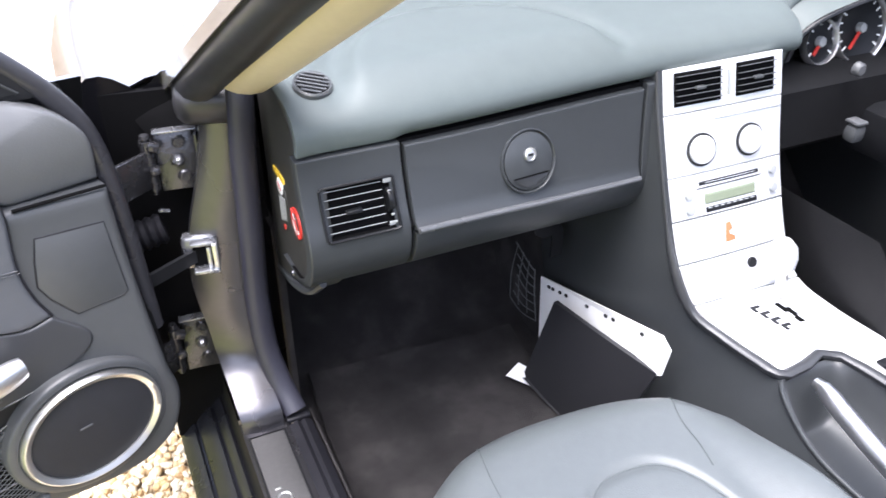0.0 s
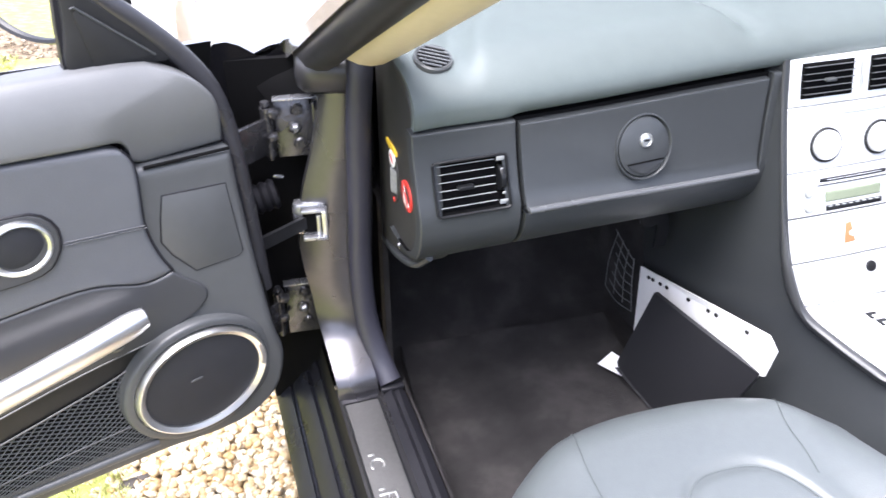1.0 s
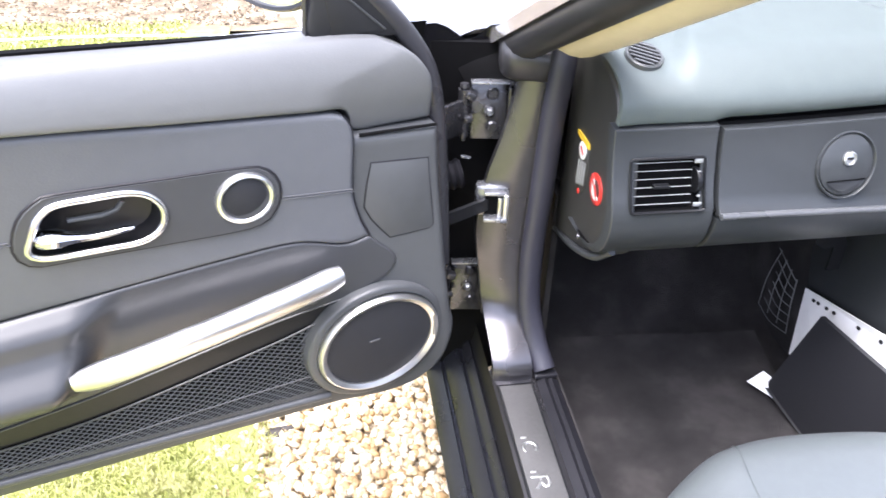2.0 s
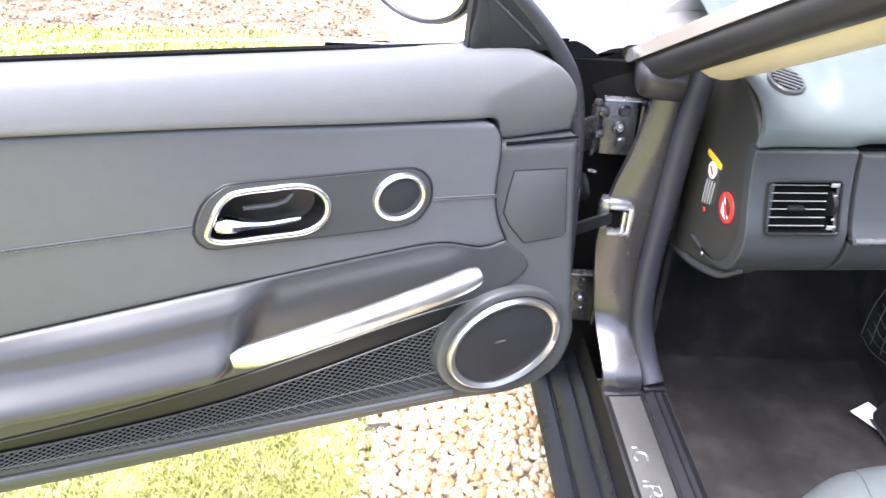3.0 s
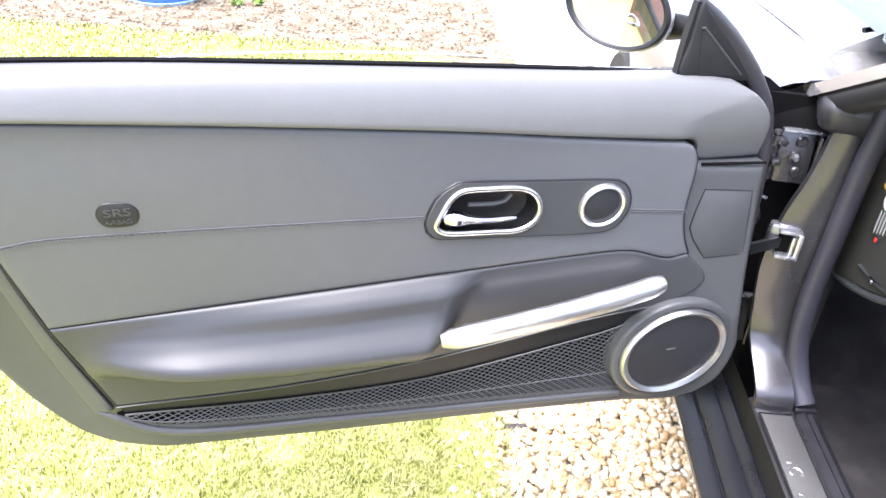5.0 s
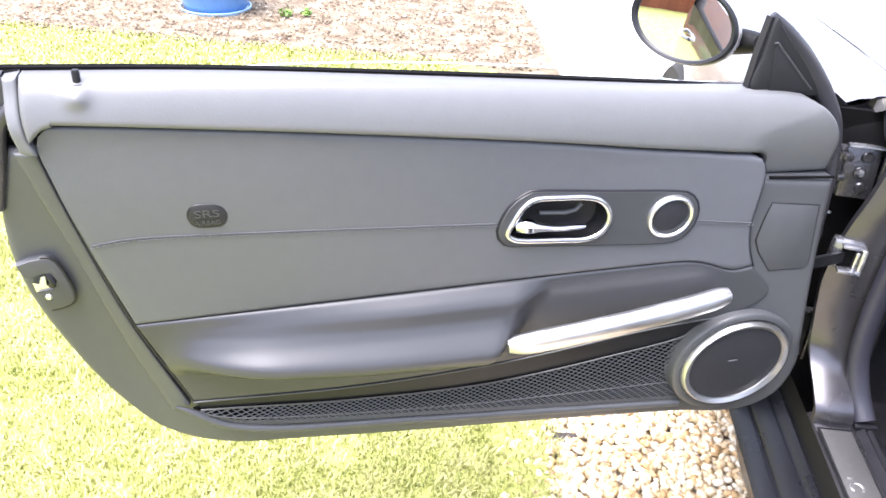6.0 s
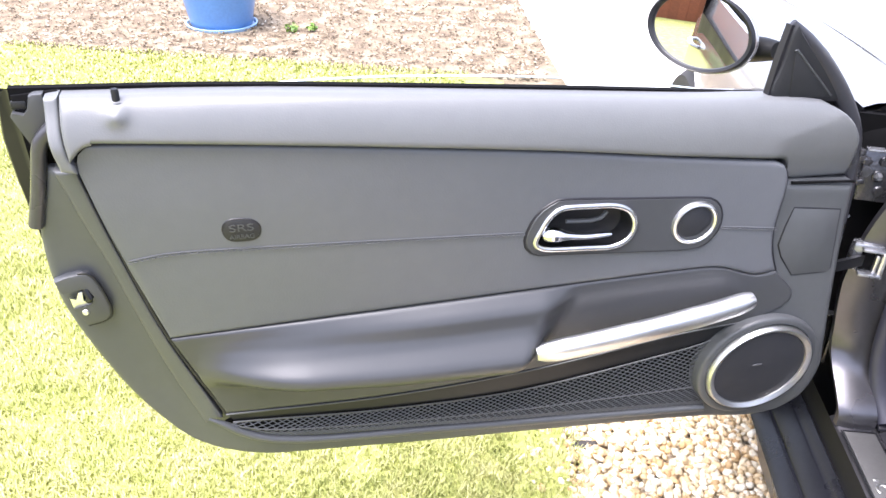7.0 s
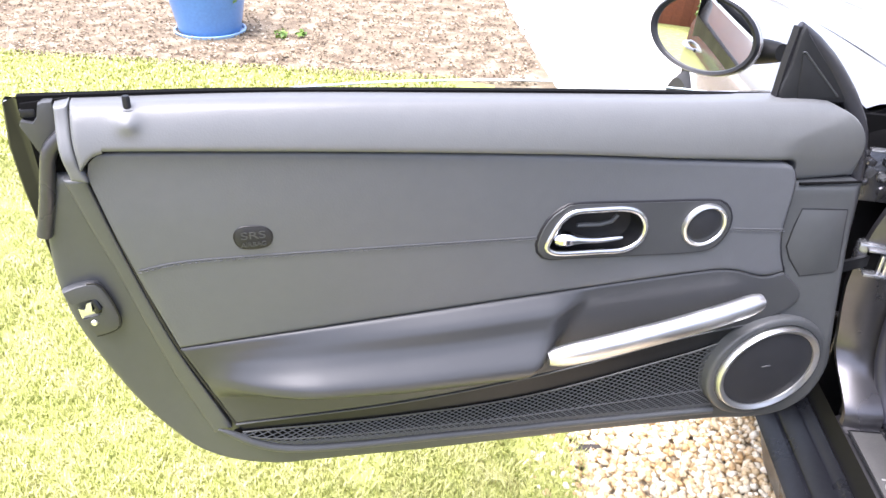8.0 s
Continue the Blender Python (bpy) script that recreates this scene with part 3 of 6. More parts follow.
# outer skin with its pull handle
rows = []
for t in np.linspace(0, 1, 16):
    row = []
    for s in np.linspace(0, 1, 30):
        top, low = np.interp(s, (0, 1), (0.905, 0.965)), np.interp(s, (0, 0.05, 0.15, 0.85, 1), (0.42, 0.35, 0.335, 0.365, 0.40))
        z = low + (top - low) * t
        rear = float(np.interp(z, (0.37, 0.53, 0.66, 0.79, 0.90), (0.94, 1.04, 1.10, 1.120, 1.131)))
        row.append(Vector((-0.036 + (rear + 0.036) * s, -0.142 - 0.030 * math.sin(math.pi * (0.1 + 0.75 * t)) - 0.006 * math.sin(math.pi * s) + 0.022 * smooth(0.86, 1, t), z)))
    rows.append(row)
part("outer_skin", grid_mesh(rows, (0, 0.012, 0)), PAINT, door, "glossy silver-grey outer door skin")
# added black sheet: shade on the silver skin's inner face, put into colour
part("skin_shade_liner", grid_mesh([[p + Vector((-0.001, 0.0145, 0)) for p in row] for row in rows]), EDGE_PAINT, door, "black sheet for the shaded inside of the outer skin")
part("outer_handle", sweep(curve_points([(0.92, -0.168, 0.842), (0.94, -0.184, 0.845), (1.00, -0.186, 0.850), (1.03, -0.166, 0.852)], 16), oval(0.008, 0.005, 8)), PAINT, door, "silver outside door handle")

# lower card round the trim
part("door_card", panel(CARD_LOW, [(1.079, 0.905), (0.8, 0.885), (0.4, 0.845), (0.15, 0.824), (0.009, 0.813)], REAR,
                        [(0.050, 0.416), (0.010, 0.446), (-0.006, 0.504), (0.003, 0.562), (0.009, 0.705), (0.009, 0.813)],
                        lambda u, z: dw(u, z) - 0.003 - 0.007 * smooth(0.10, 0.18, u) - 0.020 * smooth(0.955, 1.08, u + 0.28 * (0.8 - z)), 60, 30, 0.010, 0.03, keep=lambda c: not (0.335 < c.x < 0.530 and 0.735 < c.z < 0.835)), PLASTIC, door, "grey moulded door card")


# upper padded roll
def pad_w(u, z):
    top = 0.0015 + float(np.interp(u, (0.08, 0.12, 0.19, 0.30, 0.485, 0.764, 0.90, 1.046), (0.931, 0.937, 0.941, 0.947, 0.960, 0.979, 0.986, 0.990)))
    k = min(1, max(0, (top - z) / 0.085))
    front = smooth(0.20, 0.02, u)
    line = 0.886 + (0.160 - u) * 0.27
    hollow = 0.20 * max(0.0, line - z) * smooth(0.175, 0.125, u)
    boss = 0.0075 * math.exp(-((u - 0.991) / 0.0115) ** 2 - ((z - 0.974) / 0.0105) ** 2)
    return -0.036 + 0.038 * math.sqrt(max(0, 1 - (1 - k) ** 2)) + 0.002 * front - hollow + boss


part("upper_roll", panel([(1.0450, 0.925), (1.0385, 0.9325), (1.0300, 0.9400), (1.0190, 0.9430), (1.004, 0.9440), (0.770, 0.9245), (0.485, 0.897), (0.322, 0.8780), (0.20, 0.8650), (0.150, 0.8595), (0.133, 0.854), (0.126, 0.842), (0.119, 0.823), (0.07, 0.819), (0.009, 0.816)],
                         [(1.046, 0.990), (0.9, 0.986), (0.764, 0.979), (0.485, 0.960), (0.3, 0.947), (0.19, 0.941), (0.12, 0.937), (0.080, 0.931)],
                         [(1.0450, 0.925), (1.048, 0.955), (1.047, 0.990)],
                         [(0.009, 0.816), (0.011, 0.866), (0.024, 0.893), (0.046, 0.914), (0.080, 0.931)], pad_w, 280, 26, 0.007, 0.02, 0.006, 0.04), PAD, door, "padded grey vinyl roll along the window sill")
# end cap of the roll
part("roll_end_cap", panel([(1.056, 0.915), (1.0395, 0.911)], [(1.063, 0.989), (1.0485, 0.991)], [(1.056, 0.915), (1.0625, 0.95), (1.063, 0.989)], [(1.0395, 0.911), (1.0415, 0.920), (1.0455, 0.930), (1.0490, 0.955), (1.0485, 0.991)],
                           lambda u, z: -0.004 - 0.026 * smooth(0.935, 0.995, z), 8, 16, 0.004, 0.03, 0.1, 0.04), PAD, door)

# black slab paints the shade of the corner cavity
part("latch_cavity_shade", slab([(1.050, 0.90), (1.050, 0.992), (1.098, 0.988), (1.094, 0.90)], 0.01, lambda u, w, z: Vector((u, w - 0.050, z)), 0.002), VOID, door, "black slab for the shaded cavity at the door's rear corner")
part("corner_bracket", slab([(1.079, 0.989), (1.074, 0.991), (1.065, 0.991), (1.066, 0.955), (1.071, 0.938), (1.086, 0.929), (1.101, 0.966), (1.099, 0.971), (1.088, 0.968), (1.083, 0.974)], 0.012, lambda u, w, z: Vector((u, w - 0.042, z)), 0.002), PLATE, door, "dark grey corner bracket")
part("bracket_slot", rounded_box((0.016, 0.006, 0.010), (1.092, -0.052, 0.977), 0.002), DARK, door)

# leather insert, open behind the handle
HANDLE_PLATE = curve_points([(0.513, 0.772), (0.506, 0.797), (0.494, 0.814), (0.478, 0.824), (0.460, 0.827), (0.36, 0.820), (0.260, 0.813), (0.235, 0.804), (0.224, 0.782), (0.232, 0.754), (0.261, 0.737), (0.358, 0.740), (0.462, 0.746), (0.494, 0.748), (0.508, 0.757)], 56, True)
BEZEL = curve_points([(0.500, 0.769), (0.493, 0.786), (0.484, 0.803), (0.472, 0.814), (0.458, 0.8175), (0.428, 0.8168), (0.391, 0.8145), (0.369, 0.805), (0.358, 0.785), (0.364, 0.764), (0.386, 0.7525), (0.424, 0.7535), (0.476, 0.7562), (0.493, 0.7605)], 56, True)
part("leather_insert", panel(INS_LOW, INS_TOP, [(0.978, 0.667), (1.014, 0.800), (1.0325, 0.892), (1.0355, 0.912), (1.032, 0.929), (1.019, 0.9385)], [(0.115, 0.685), (0.127, 0.716), (0.133, 0.755), (0.127, 0.815), (0.129, 0.836), (0.137, 0.850)],
                             lambda u, z: dw(u, z) + 0.003 * math.sin(math.pi * min(1, max(0, (z - 0.68) / 0.24))), 90, 30, 0.006, 0.012, 0.006, 0.02,
                             keep=lambda c: not (0.345 < c.x < 0.508 - 0.75 * max(0, c.z - 0.765) and 0.747 < c.z < 0.819)), LEATHER, door, "smooth grey leather door insert")
for k in (0, 1):
    path = curve_points([(1.006, 0.793), (0.954, 0.799), (0.842, 0.796), (0.688, 0.790), (0.515, 0.783)] if k == 0 else [(0.226, 0.767), (0.18, 0.762), (0.134, 0.757)], 60 if k == 0 else 16)
    bm = sweep([dp(u, dw(u, z) + 0.003 * math.sin(math.pi * min(1, max(0, (z - 0.68) / 0.24))) + 0.0004, z) for u, z in path], oval(0.0010, 0.0007, 6), up=(0, 1, 0))
    n = 70 if k == 0 else 16
    for (u, z) in curve_points(path, n):
        rounded_box((0.0042, 0.0012, 0.0009), (u, dw(u, z) + 0.003 * math.sin(math.pi * min(1, max(0, (z - 0.68) / 0.24))) + 0.0012, z - 0.003), 0, bm=bm)
    part("stitched_seam", bm, THREAD, door)

# handle plate with the opening for the lever
bm = bmesh.new()
off = 0.006
loops = [[bm.verts.new(on_door(o)(u, 0, z)) for u, z in q] for q, o in ((HANDLE_PLATE, 0.0), (HANDLE_PLATE, off - 0.002), (HANDLE_PLATE * 0.985 + np.array((0.37, 0.783)) * 0.015, off), (BEZEL, off))]
# the inner loop is turned so that its points face those of the outer one
shift = min(range(56), key=lambda s: sum((loops[2][i].co - loops[3][(i + s) % 56].co).length for i in range(56)))
loops[3] = [loops[3][(i + shift) % 56] for i in range(56)]
for a, b in zip(loops, loops[1:]):
    for i in range(56):
        j = (i + 1) % 56
        bm.faces.new((a[i], a[j], b[j], b[i]))
handle = part("handle_plate", bm, PLATE, door, "grey plastic surround of the door handle")
part("plate_gap", sweep([on_door(0.002)(u, 0.001, z) for u, z in HANDLE_PLATE], oval(0.0022, 0.0022, 6), up=(0, 1, 0), closed=True), RUBBER, door)
part("bezel", sweep([on_door(off)(u, 0.001, z) for u, z in BEZEL], oval(0.0043, 0.0040, 10), up=(0, 1, 0), closed=True), BRIGHT, door, "satin chrome oval bezel")
bm = bmesh.new()
mid = BEZEL.mean(axis=0)
loops = [[bm.verts.new(on_door(w)(q[0], 0, q[1])) for q in mid + (BEZEL - mid) * k] for k, w in ((1, 0.006), (0.97, -0.004), (0.88, -0.020), (0.5, -0.026))]
for a, b in zip(loops, loops[1:]):
    for i in range(56):
        j = (i + 1) % 56
        bm.faces.new((a[i], a[j], b[j], b[i]))
bm.faces.new(loops[-1])
part("handle_cup", bm, CUP, door, "black recessed handle cup")
part("cup_ledge", sweep([on_door(-0.002)(u, 0, z) for u, z in ((0.455, 0.792), (0.42, 0.790), (0.405, 0.793), (0.397, 0.802))], oval(0.003, 0.003, 8), up=(0, 1, 0)), PLASTIC, door)
lever = curve_points([(0.488, 0.003, 0.777), (0.478, 0.005, 0.779), (0.460, 0.007, 0.7765), (0.43, 0.008, 0.7725), (0.392, 0.008, 0.7730)], 18)
part("lever", sweep([Vector((u, dw(u, z) + w, z)) for u, w, z in lever], oval(0.0048, 0.0065, 10), up=(0, 1, 0),
                    scale=[1.5, 2.1, 2.3, 2.3, 2.05, 1.70, 1.42, 1.22, 1.10, 1.02, 0.98, 0.95, 0.93, 0.90, 0.88, 0.84, 0.74, 0.5]), POLISHED, door, "polished chrome door lever")
part("tweeter", lathe([(0.0, 0.004), (0.012, 0.0038), (0.025, 0.002), (0.029, -0.001)], 36, Matrix.Translation(on_door(0.005)(0.2665, 0, 0.777)) @ Matrix.Rotation(radians(-90), 4, "X"), sy=0.93), GRILLE, door, "round black tweeter grille")
part("ring", lathe([(0.027, -0.003), (0.0285, 0.003), (0.031, 0.0048), (0.034, 0.0035), (0.0355, -0.001), (0.0355, -0.003)], 40, Matrix.Translation(on_door(0.0055)(0.2665, 0, 0.777)) @ Matrix.Rotation(radians(-90), 4, "X"), sy=0.93), CHROME, door, "satin chrome tweeter ring")

# airbag badge
badge = part("airbag_badge", slab(curve_points([(0.896, 0.825), (0.890, 0.836), (0.876, 0.8375), (0.860, 0.834), (0.853, 0.824), (0.857, 0.811), (0.872, 0.808), (0.890, 0.811)], 28, True), 0.006, on_door(0.0050), 0.002), TRIANGLE, door, "grey embossed airbag badge")
part("badge_edge", sweep([on_door(0.003)(u, 0, z) for u, z in curve_points([(0.896, 0.825), (0.890, 0.836), (0.876, 0.8375), (0.860, 0.834), (0.853, 0.824), (0.857, 0.811), (0.872, 0.808), (0.890, 0.811)], 28, True)], oval(0.0016, 0.0012, 6), up=(0, 1, 0), closed=True), RUBBER, badge)
FACE = Matrix(((-1, 0, 0, 0), (0, 0, 1, 0), (0, 1, 0, 0), (0, 0, 0, 1)))
lettering("airbag_text", "SRS", 0.017, Matrix.Translation(on_door(0.0058)(0.8745, 0, 0.8265)) @ FACE @ Matrix.Diagonal((1.15, 0.8, 1, 1)), PLATE, badge)
lettering("airbag_text", "AIRBAG", 0.0085, Matrix.Translation(on_door(0.0058)(0.8745, 0, 0.8145)) @ FACE, PLATE, badge)


# armrest panel: bolster behind, hollow grip in front
BOLSTER_Q = np.linspace(0, 1.1, 111)
BOLSTER_H = np.interp(BOLSTER_Q, (0, 0.05, 0.11, 0.17, 0.23, 0.31, 0.40, 0.48, 0.55, 0.61, 0.67, 0.74, 0.82, 0.90, 0.96, 1.0, 1.1), (0, 0.006, 0.0145, 0.0200, 0.0212, 0.0230, 0.0290, 0.0385, 0.0470, 0.0515, 0.0520, 0.0485, 0.0385, 0.0235, 0.010, 0.0, 0.0))
BOLSTER_H = 1.08 * np.convolve(np.pad(BOLSTER_H, 3, mode="edge"), np.array((1, 2, 3, 4, 3, 2, 1)) / 16, mode="valid")
NOSE_H = np.interp(BOLSTER_Q, (0, 0.15, 0.30, 0.45, 0.58, 0.70, 0.80, 0.90, 1.0, 1.1), (0, 0.005, 0.015, 0.032, 0.050, 0.053, 0.043, 0.022, 0.0, 0.0))
NOSE_H = np.convolve(np.pad(NOSE_H, 3, mode="edge"), np.array((1, 2, 3, 4, 3, 2, 1)) / 16, mode="valid")


def arm_w(u, z):
    zt = float(np.interp(u, [p[0] for p in INS_LOW[::-1]], [p[1] for p in INS_LOW[::-1]]))
    zl = float(np.interp(u, [p[0] for p in ARM_LOW[::-1]], [p[1] for p in ARM_LOW[::-1]]))
    v = (zt - z) / max(0.02, zt - zl)
    q = v / float(np.interp(u, (0.45, 0.70, 0.93), (0.97, 0.80, 0.64)))
    nose = smooth(0.60, 0.93, u)
    h = float(np.interp(q, BOLSTER_Q, BOLSTER_H * (1 - nose) + NOSE_H * nose))
    amp = math.sqrt(smooth(0.950, 0.800, u)) * smooth(0.422, 0.486, u - 0.50 * (0.672 - z))
    grip = -0.0015 * smooth(0.50, 0.42, u) * smooth(0.14, 0.22, u) * smooth(0.590, 0.645, z) * smooth(0.702, 0.662, z)
    return dw(u, z) + amp * h - grip


part("armrest_panel", panel(ARM_LOW, INS_LOW, [(0.922, 0.527), (0.978, 0.667)], [(0.16, 0.602), (0.098, 0.621), (0.080, 0.646), (0.115, 0.685)], arm_w, 130, 56, 0.005, 0.012, 0.005, 0.02), ARM, door, "grey moulded armrest bolster and grip recess")
bar = curve_points([(0.496, 0.042, 0.611), (0.42, 0.049, 0.623), (0.33, 0.052, 0.636), (0.24, 0.050, 0.648), (0.168, 0.043, 0.656)], 30)
part("pull_bar", sweep(bar, [(0.0125 * math.copysign(abs(math.cos(a)) ** 0.8, math.cos(a)), 0.0168 * math.copysign(abs(math.sin(a)) ** 0.8, math.sin(a))) for a in np.linspace(0, 2 * math.pi, 25)[:-1]], up=(0, 0.45, 1), scale=[0.62, 0.92, 1.06] + [1.12] * 25 + [1.05, 0.88]), ALU, door, "satin aluminium pull handle bar")
for u, w, z in ((0.484, 0.030, 0.608), (0.205, 0.018, 0.620)):
    part("bar_mount", rounded_box((0.018, 0.034, 0.014), (u, w, z), 0.006), PLASTIC, door)
part("pocket_lip", panel(NET_TOP, ARM_LOW, [(0.914, 0.510), (0.922, 0.527)], [(0.178, 0.578), (0.16, 0.602)], lambda u, z: dw(u, z) - 0.004, 60, 5, 0.002, 0.01, 0.008, 0.06), DARK, door, "smooth black lip over the map pocket")

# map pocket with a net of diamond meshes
# black backing just behind the net stands in for the pocket's inner shade
part("pocket_backing", panel(NET_LOW, NET_TOP, [(0.925, 0.506), (0.914, 0.510)], [(0.187, 0.444), (0.168, 0.51), (0.178, 0.578)], lambda u, z: dw(u, z) - 0.0085, 40, 5, 0.001, 0.004), VOID, door, "black sheet behind the net for the pocket's shade")
gs, gt = np.linspace(0, 1, 200), np.linspace(0, 1, 40)
area = coons(NET_LOW, NET_TOP, [(0.925, 0.506), (0.914, 0.510)], [(0.187, 0.444), (0.168, 0.51), (0.178, 0.578)], gs, gt)
tall = np.linalg.norm(area[-1] - area[0], axis=1)
bm = bmesh.new()


def net_at(s, t, off):
    i, j = min(198, int(s * 199)), min(38, int(t * 39))
    a, b = s * 199 - i, t * 39 - j
    u, z = (area[j, i] * (1 - a) + area[j, i + 1] * a) * (1 - b) + (area[j + 1, i] * (1 - a) + area[j + 1, i + 1] * a) * b
    bulge = 0.003 * math.sin(math.pi * t)
    return Vector((u, dw(u, z) - 0.002 + bulge + off, z))


CELL = 0.0100
for sign in (1, -1):
    for k in range(-16, 120):
        pts = []
        s0 = k * CELL / 0.75
        s, t = (s0, 0.0)
        if sign < 0:
            t = 1.0
        while 0 <= t <= 1 and s <= 1:
            if s >= 0:
                pts.append(net_at(s, t, 0.0006 * sign))
            h = max(0.010, float(np.interp(s, gs, tall)))
            ds = 0.3 * CELL / 0.75
            s += ds
            t += sign * ds * 0.75 * 0.62 / h
        if len(pts) > 1:
            sweep(pts, ((-0.0008, 0), (0, 0.0006), (0.0008, 0), (0, -0.0006)), up=(0, 1, 0), caps=False, bm=bm)
part("pocket_net", bm, NET, door, "black stretched diamond net", smooth=False)
part("pocket_rim", sweep([dp(u, dw(u, z) + 0.001, z) for u, z in curve_points([(0.945, 0.523)] + [(u, z - 0.005) for u, z in NET_LOW[1:]], 60)], oval(0.0062, 0.0058, 12), up=(0, 1, 0), scale=[0.3, 0.6, 0.85] + [1.0] * 57), PLASTIC, door)

# loudspeaker
SPK = Matrix.Translation((0.1145, dw(0.110, 0.513) + 0.007, 0.520)) @ Matrix.Rotation(radians(-90), 4, "X") @ Matrix.Rotation(radians(3), 4, "Z")
part("speaker_housing", lathe([(0.1060, -0.040), (0.1055, -0.007), (0.1045, -0.0025), (0.1028, -0.0008), (0.098, 0.0000), (0.094, 0.0003), (0.0925, -0.001), (0.090, -0.004)], 64, SPK, sy=0.875), PLASTIC, door, "round grey speaker housing")
part("ring", lathe([(0.0785, -0.003), (0.0800, 0.004), (0.0870, 0.0078), (0.0885, 0.0075), (0.0908, 0.004), (0.0915, -0.003)], 64, SPK, sy=0.86), CHROME, door, "broad satin chrome speaker ring")
part("grille", lathe([(0, 0.0065), (0.03, 0.006), (0.06, 0.0045), (0.081, 0.0015)], 56, SPK, sy=0.86), GRILLE, door, "black speaker cloth")
part("grille_mark", rounded_box((0.016, 0.001, 0.003), SPK @ Vector((0.01, -0.012, 0.0068)), 0.0004), THREAD, door, "small grey maker's mark")

# cover flap, door, lock pin
COVER = [(0.105, 0.783), (0.066, 0.779), (0.027, 0.775), (0.026, 0.739), (0.024, 0.681), (0.030, 0.676), (0.058, 0.6755), (0.087, 0.675), (0.110, 0.706), (0.119, 0.726), (0.113, 0.756)]
part("screw_cover", slab(COVER, 0.004, on_door(-0.0022), 0.0009), PLASTIC, door, "flat five-sided screw cover")
part("cover_gap", sweep([on_door(-0.0032)(u, 0, z) for u, z in COVER], oval(0.0013, 0.0012, 6), up=(0, 1, 0), closed=True), RUBBER, door)
part("card_gap", sweep([on_door(-0.004)(u, 0, z) for u, z in ((0.117, 0.8215), (0.069, 0.8190), (0.012, 0.8160))], oval(0.0022, 0.0022, 8), up=(0, 1, 0)), VOID, door, "dark gap under the roll")
LATCH = [(1.109, 0.759), (1.090, 0.766), (1.072, 0.769), (1.060, 0.768), (1.052, 0.760), (1.046, 0.746), (1.040, 0.725), (1.035, 0.698), (1.037, 0.680), (1.044, 0.672), (1.058, 0.667), (1.074, 0.664), (1.083, 0.683), (1.089, 0.701), (1.062, 0.7066), (1.0575, 0.713), (1.0575, 0.724), (1.0618, 0.7365), (1.070, 0.743), (1.1027, 0.736)]
LATCH = [(1.0715 + (u - 1.0735) * 0.76, 0.7290 + (z - 0.7165) * 0.74) for u, z in LATCH]
latch = part("latch_cover", slab(LATCH, 0.012, on_door(-0.018), 0.003), PLATE, door, "hook-shaped grey plastic latch cover")
part("latch_groove", sweep([on_door(-0.021)(u, 0, z) for u, z in curve_points(LATCH[2:12], 24)], oval(0.0022, 0.0018, 6), up=(0, 1, 0)), RUBBER, latch)
part("latch_case", slab([(1.060, 0.750), (1.086, 0.746), (1.084, 0.718), (1.060, 0.720)], 0.004, on_door(-0.034), 0.001), VOID, latch, "black latch cavity")
part("latch_claw", sweep([on_door(-0.024)(u, w, z) for u, w, z in ((1.065, 0, 0.747), (1.065, 0.004, 0.742), (1.062, 0.006, 0.734), (1.065, 0.003, 0.728))], oval(0.0045, 0.005, 8), up=(0, 1, 0)), DARK, latch, "black latch claw")
part("latch_plate", slab([(1.086, 0.733), (1.079, 0.730), (1.075, 0.740), (1.070, 0.741), (1.071, 0.727), (1.062, 0.726), (1.062, 0.721), (1.084, 0.718)], 0.003, on_door(-0.021), 0.001), CHROME, latch, "bright steel latch plate")
part("latch_screw", lathe([(0, 0.002), (0.003, 0.0018), (0.0042, 0)], 14, Matrix.Translation(on_door(-0.018)(1.071, 0, 0.712)) @ Matrix.Rotation(radians(-90), 4, "X")), ALU, latch)
part("lock_pin", lathe([(0.0, 0.016), (0.0034, 0.0155), (0.0042, 0.013), (0.0042, -0.004)], 20, Matrix.Translation((0.990, -0.026, 0.983))), DARK, door, "black lock pin")
part("pin_collar", lathe([(0.0044, 0.0016), (0.0078, 0.0014), (0.0084, 0.0)], 24, Matrix.Translation((0.990, -0.026, 0.983))), SATIN, door)

# belt seals and the rubber edge round the front
part("belt_seal", sweep([(u, -0.058, z) for u, z in curve_points([(1.100, 0.993), (0.9, 0.987), (0.691, 0.975), (0.4, 0.955), (0.155, 0.935)], 30)], [(-0.006, -0.02), (-0.006, 0.000), (-0.003, 0.003), (0.004, 0.002), (0.006, -0.02)]), VOID, door, "black window belt seal")
part("outer_belt_seal", sweep([(u, -0.098, z) for u, z in curve_points([(1.100, 0.970), (0.9, 0.963), (0.691, 0.953), (0.4, 0.934), (0.10, 0.91)], 30)], [(-0.012, -0.018), (-0.012, -0.002), (-0.004, 0.002), (0.006, -0.002), (0.010, -0.018)]), BELT, door)
part("rear_seal", sweep(curve_points([(1.055, -0.040, 0.958), (1.066, -0.040, 0.950), (1.078, -0.041, 0.935), (1.084, -0.042, 0.912), (1.091, -0.042, 0.880), (1.103, -0.043, 0.834)], 18), oval(0.0085, 0.0085, 12), up=(0, 1, 0)), EDGE_SEAL, door, "black rubber door-edge seal")
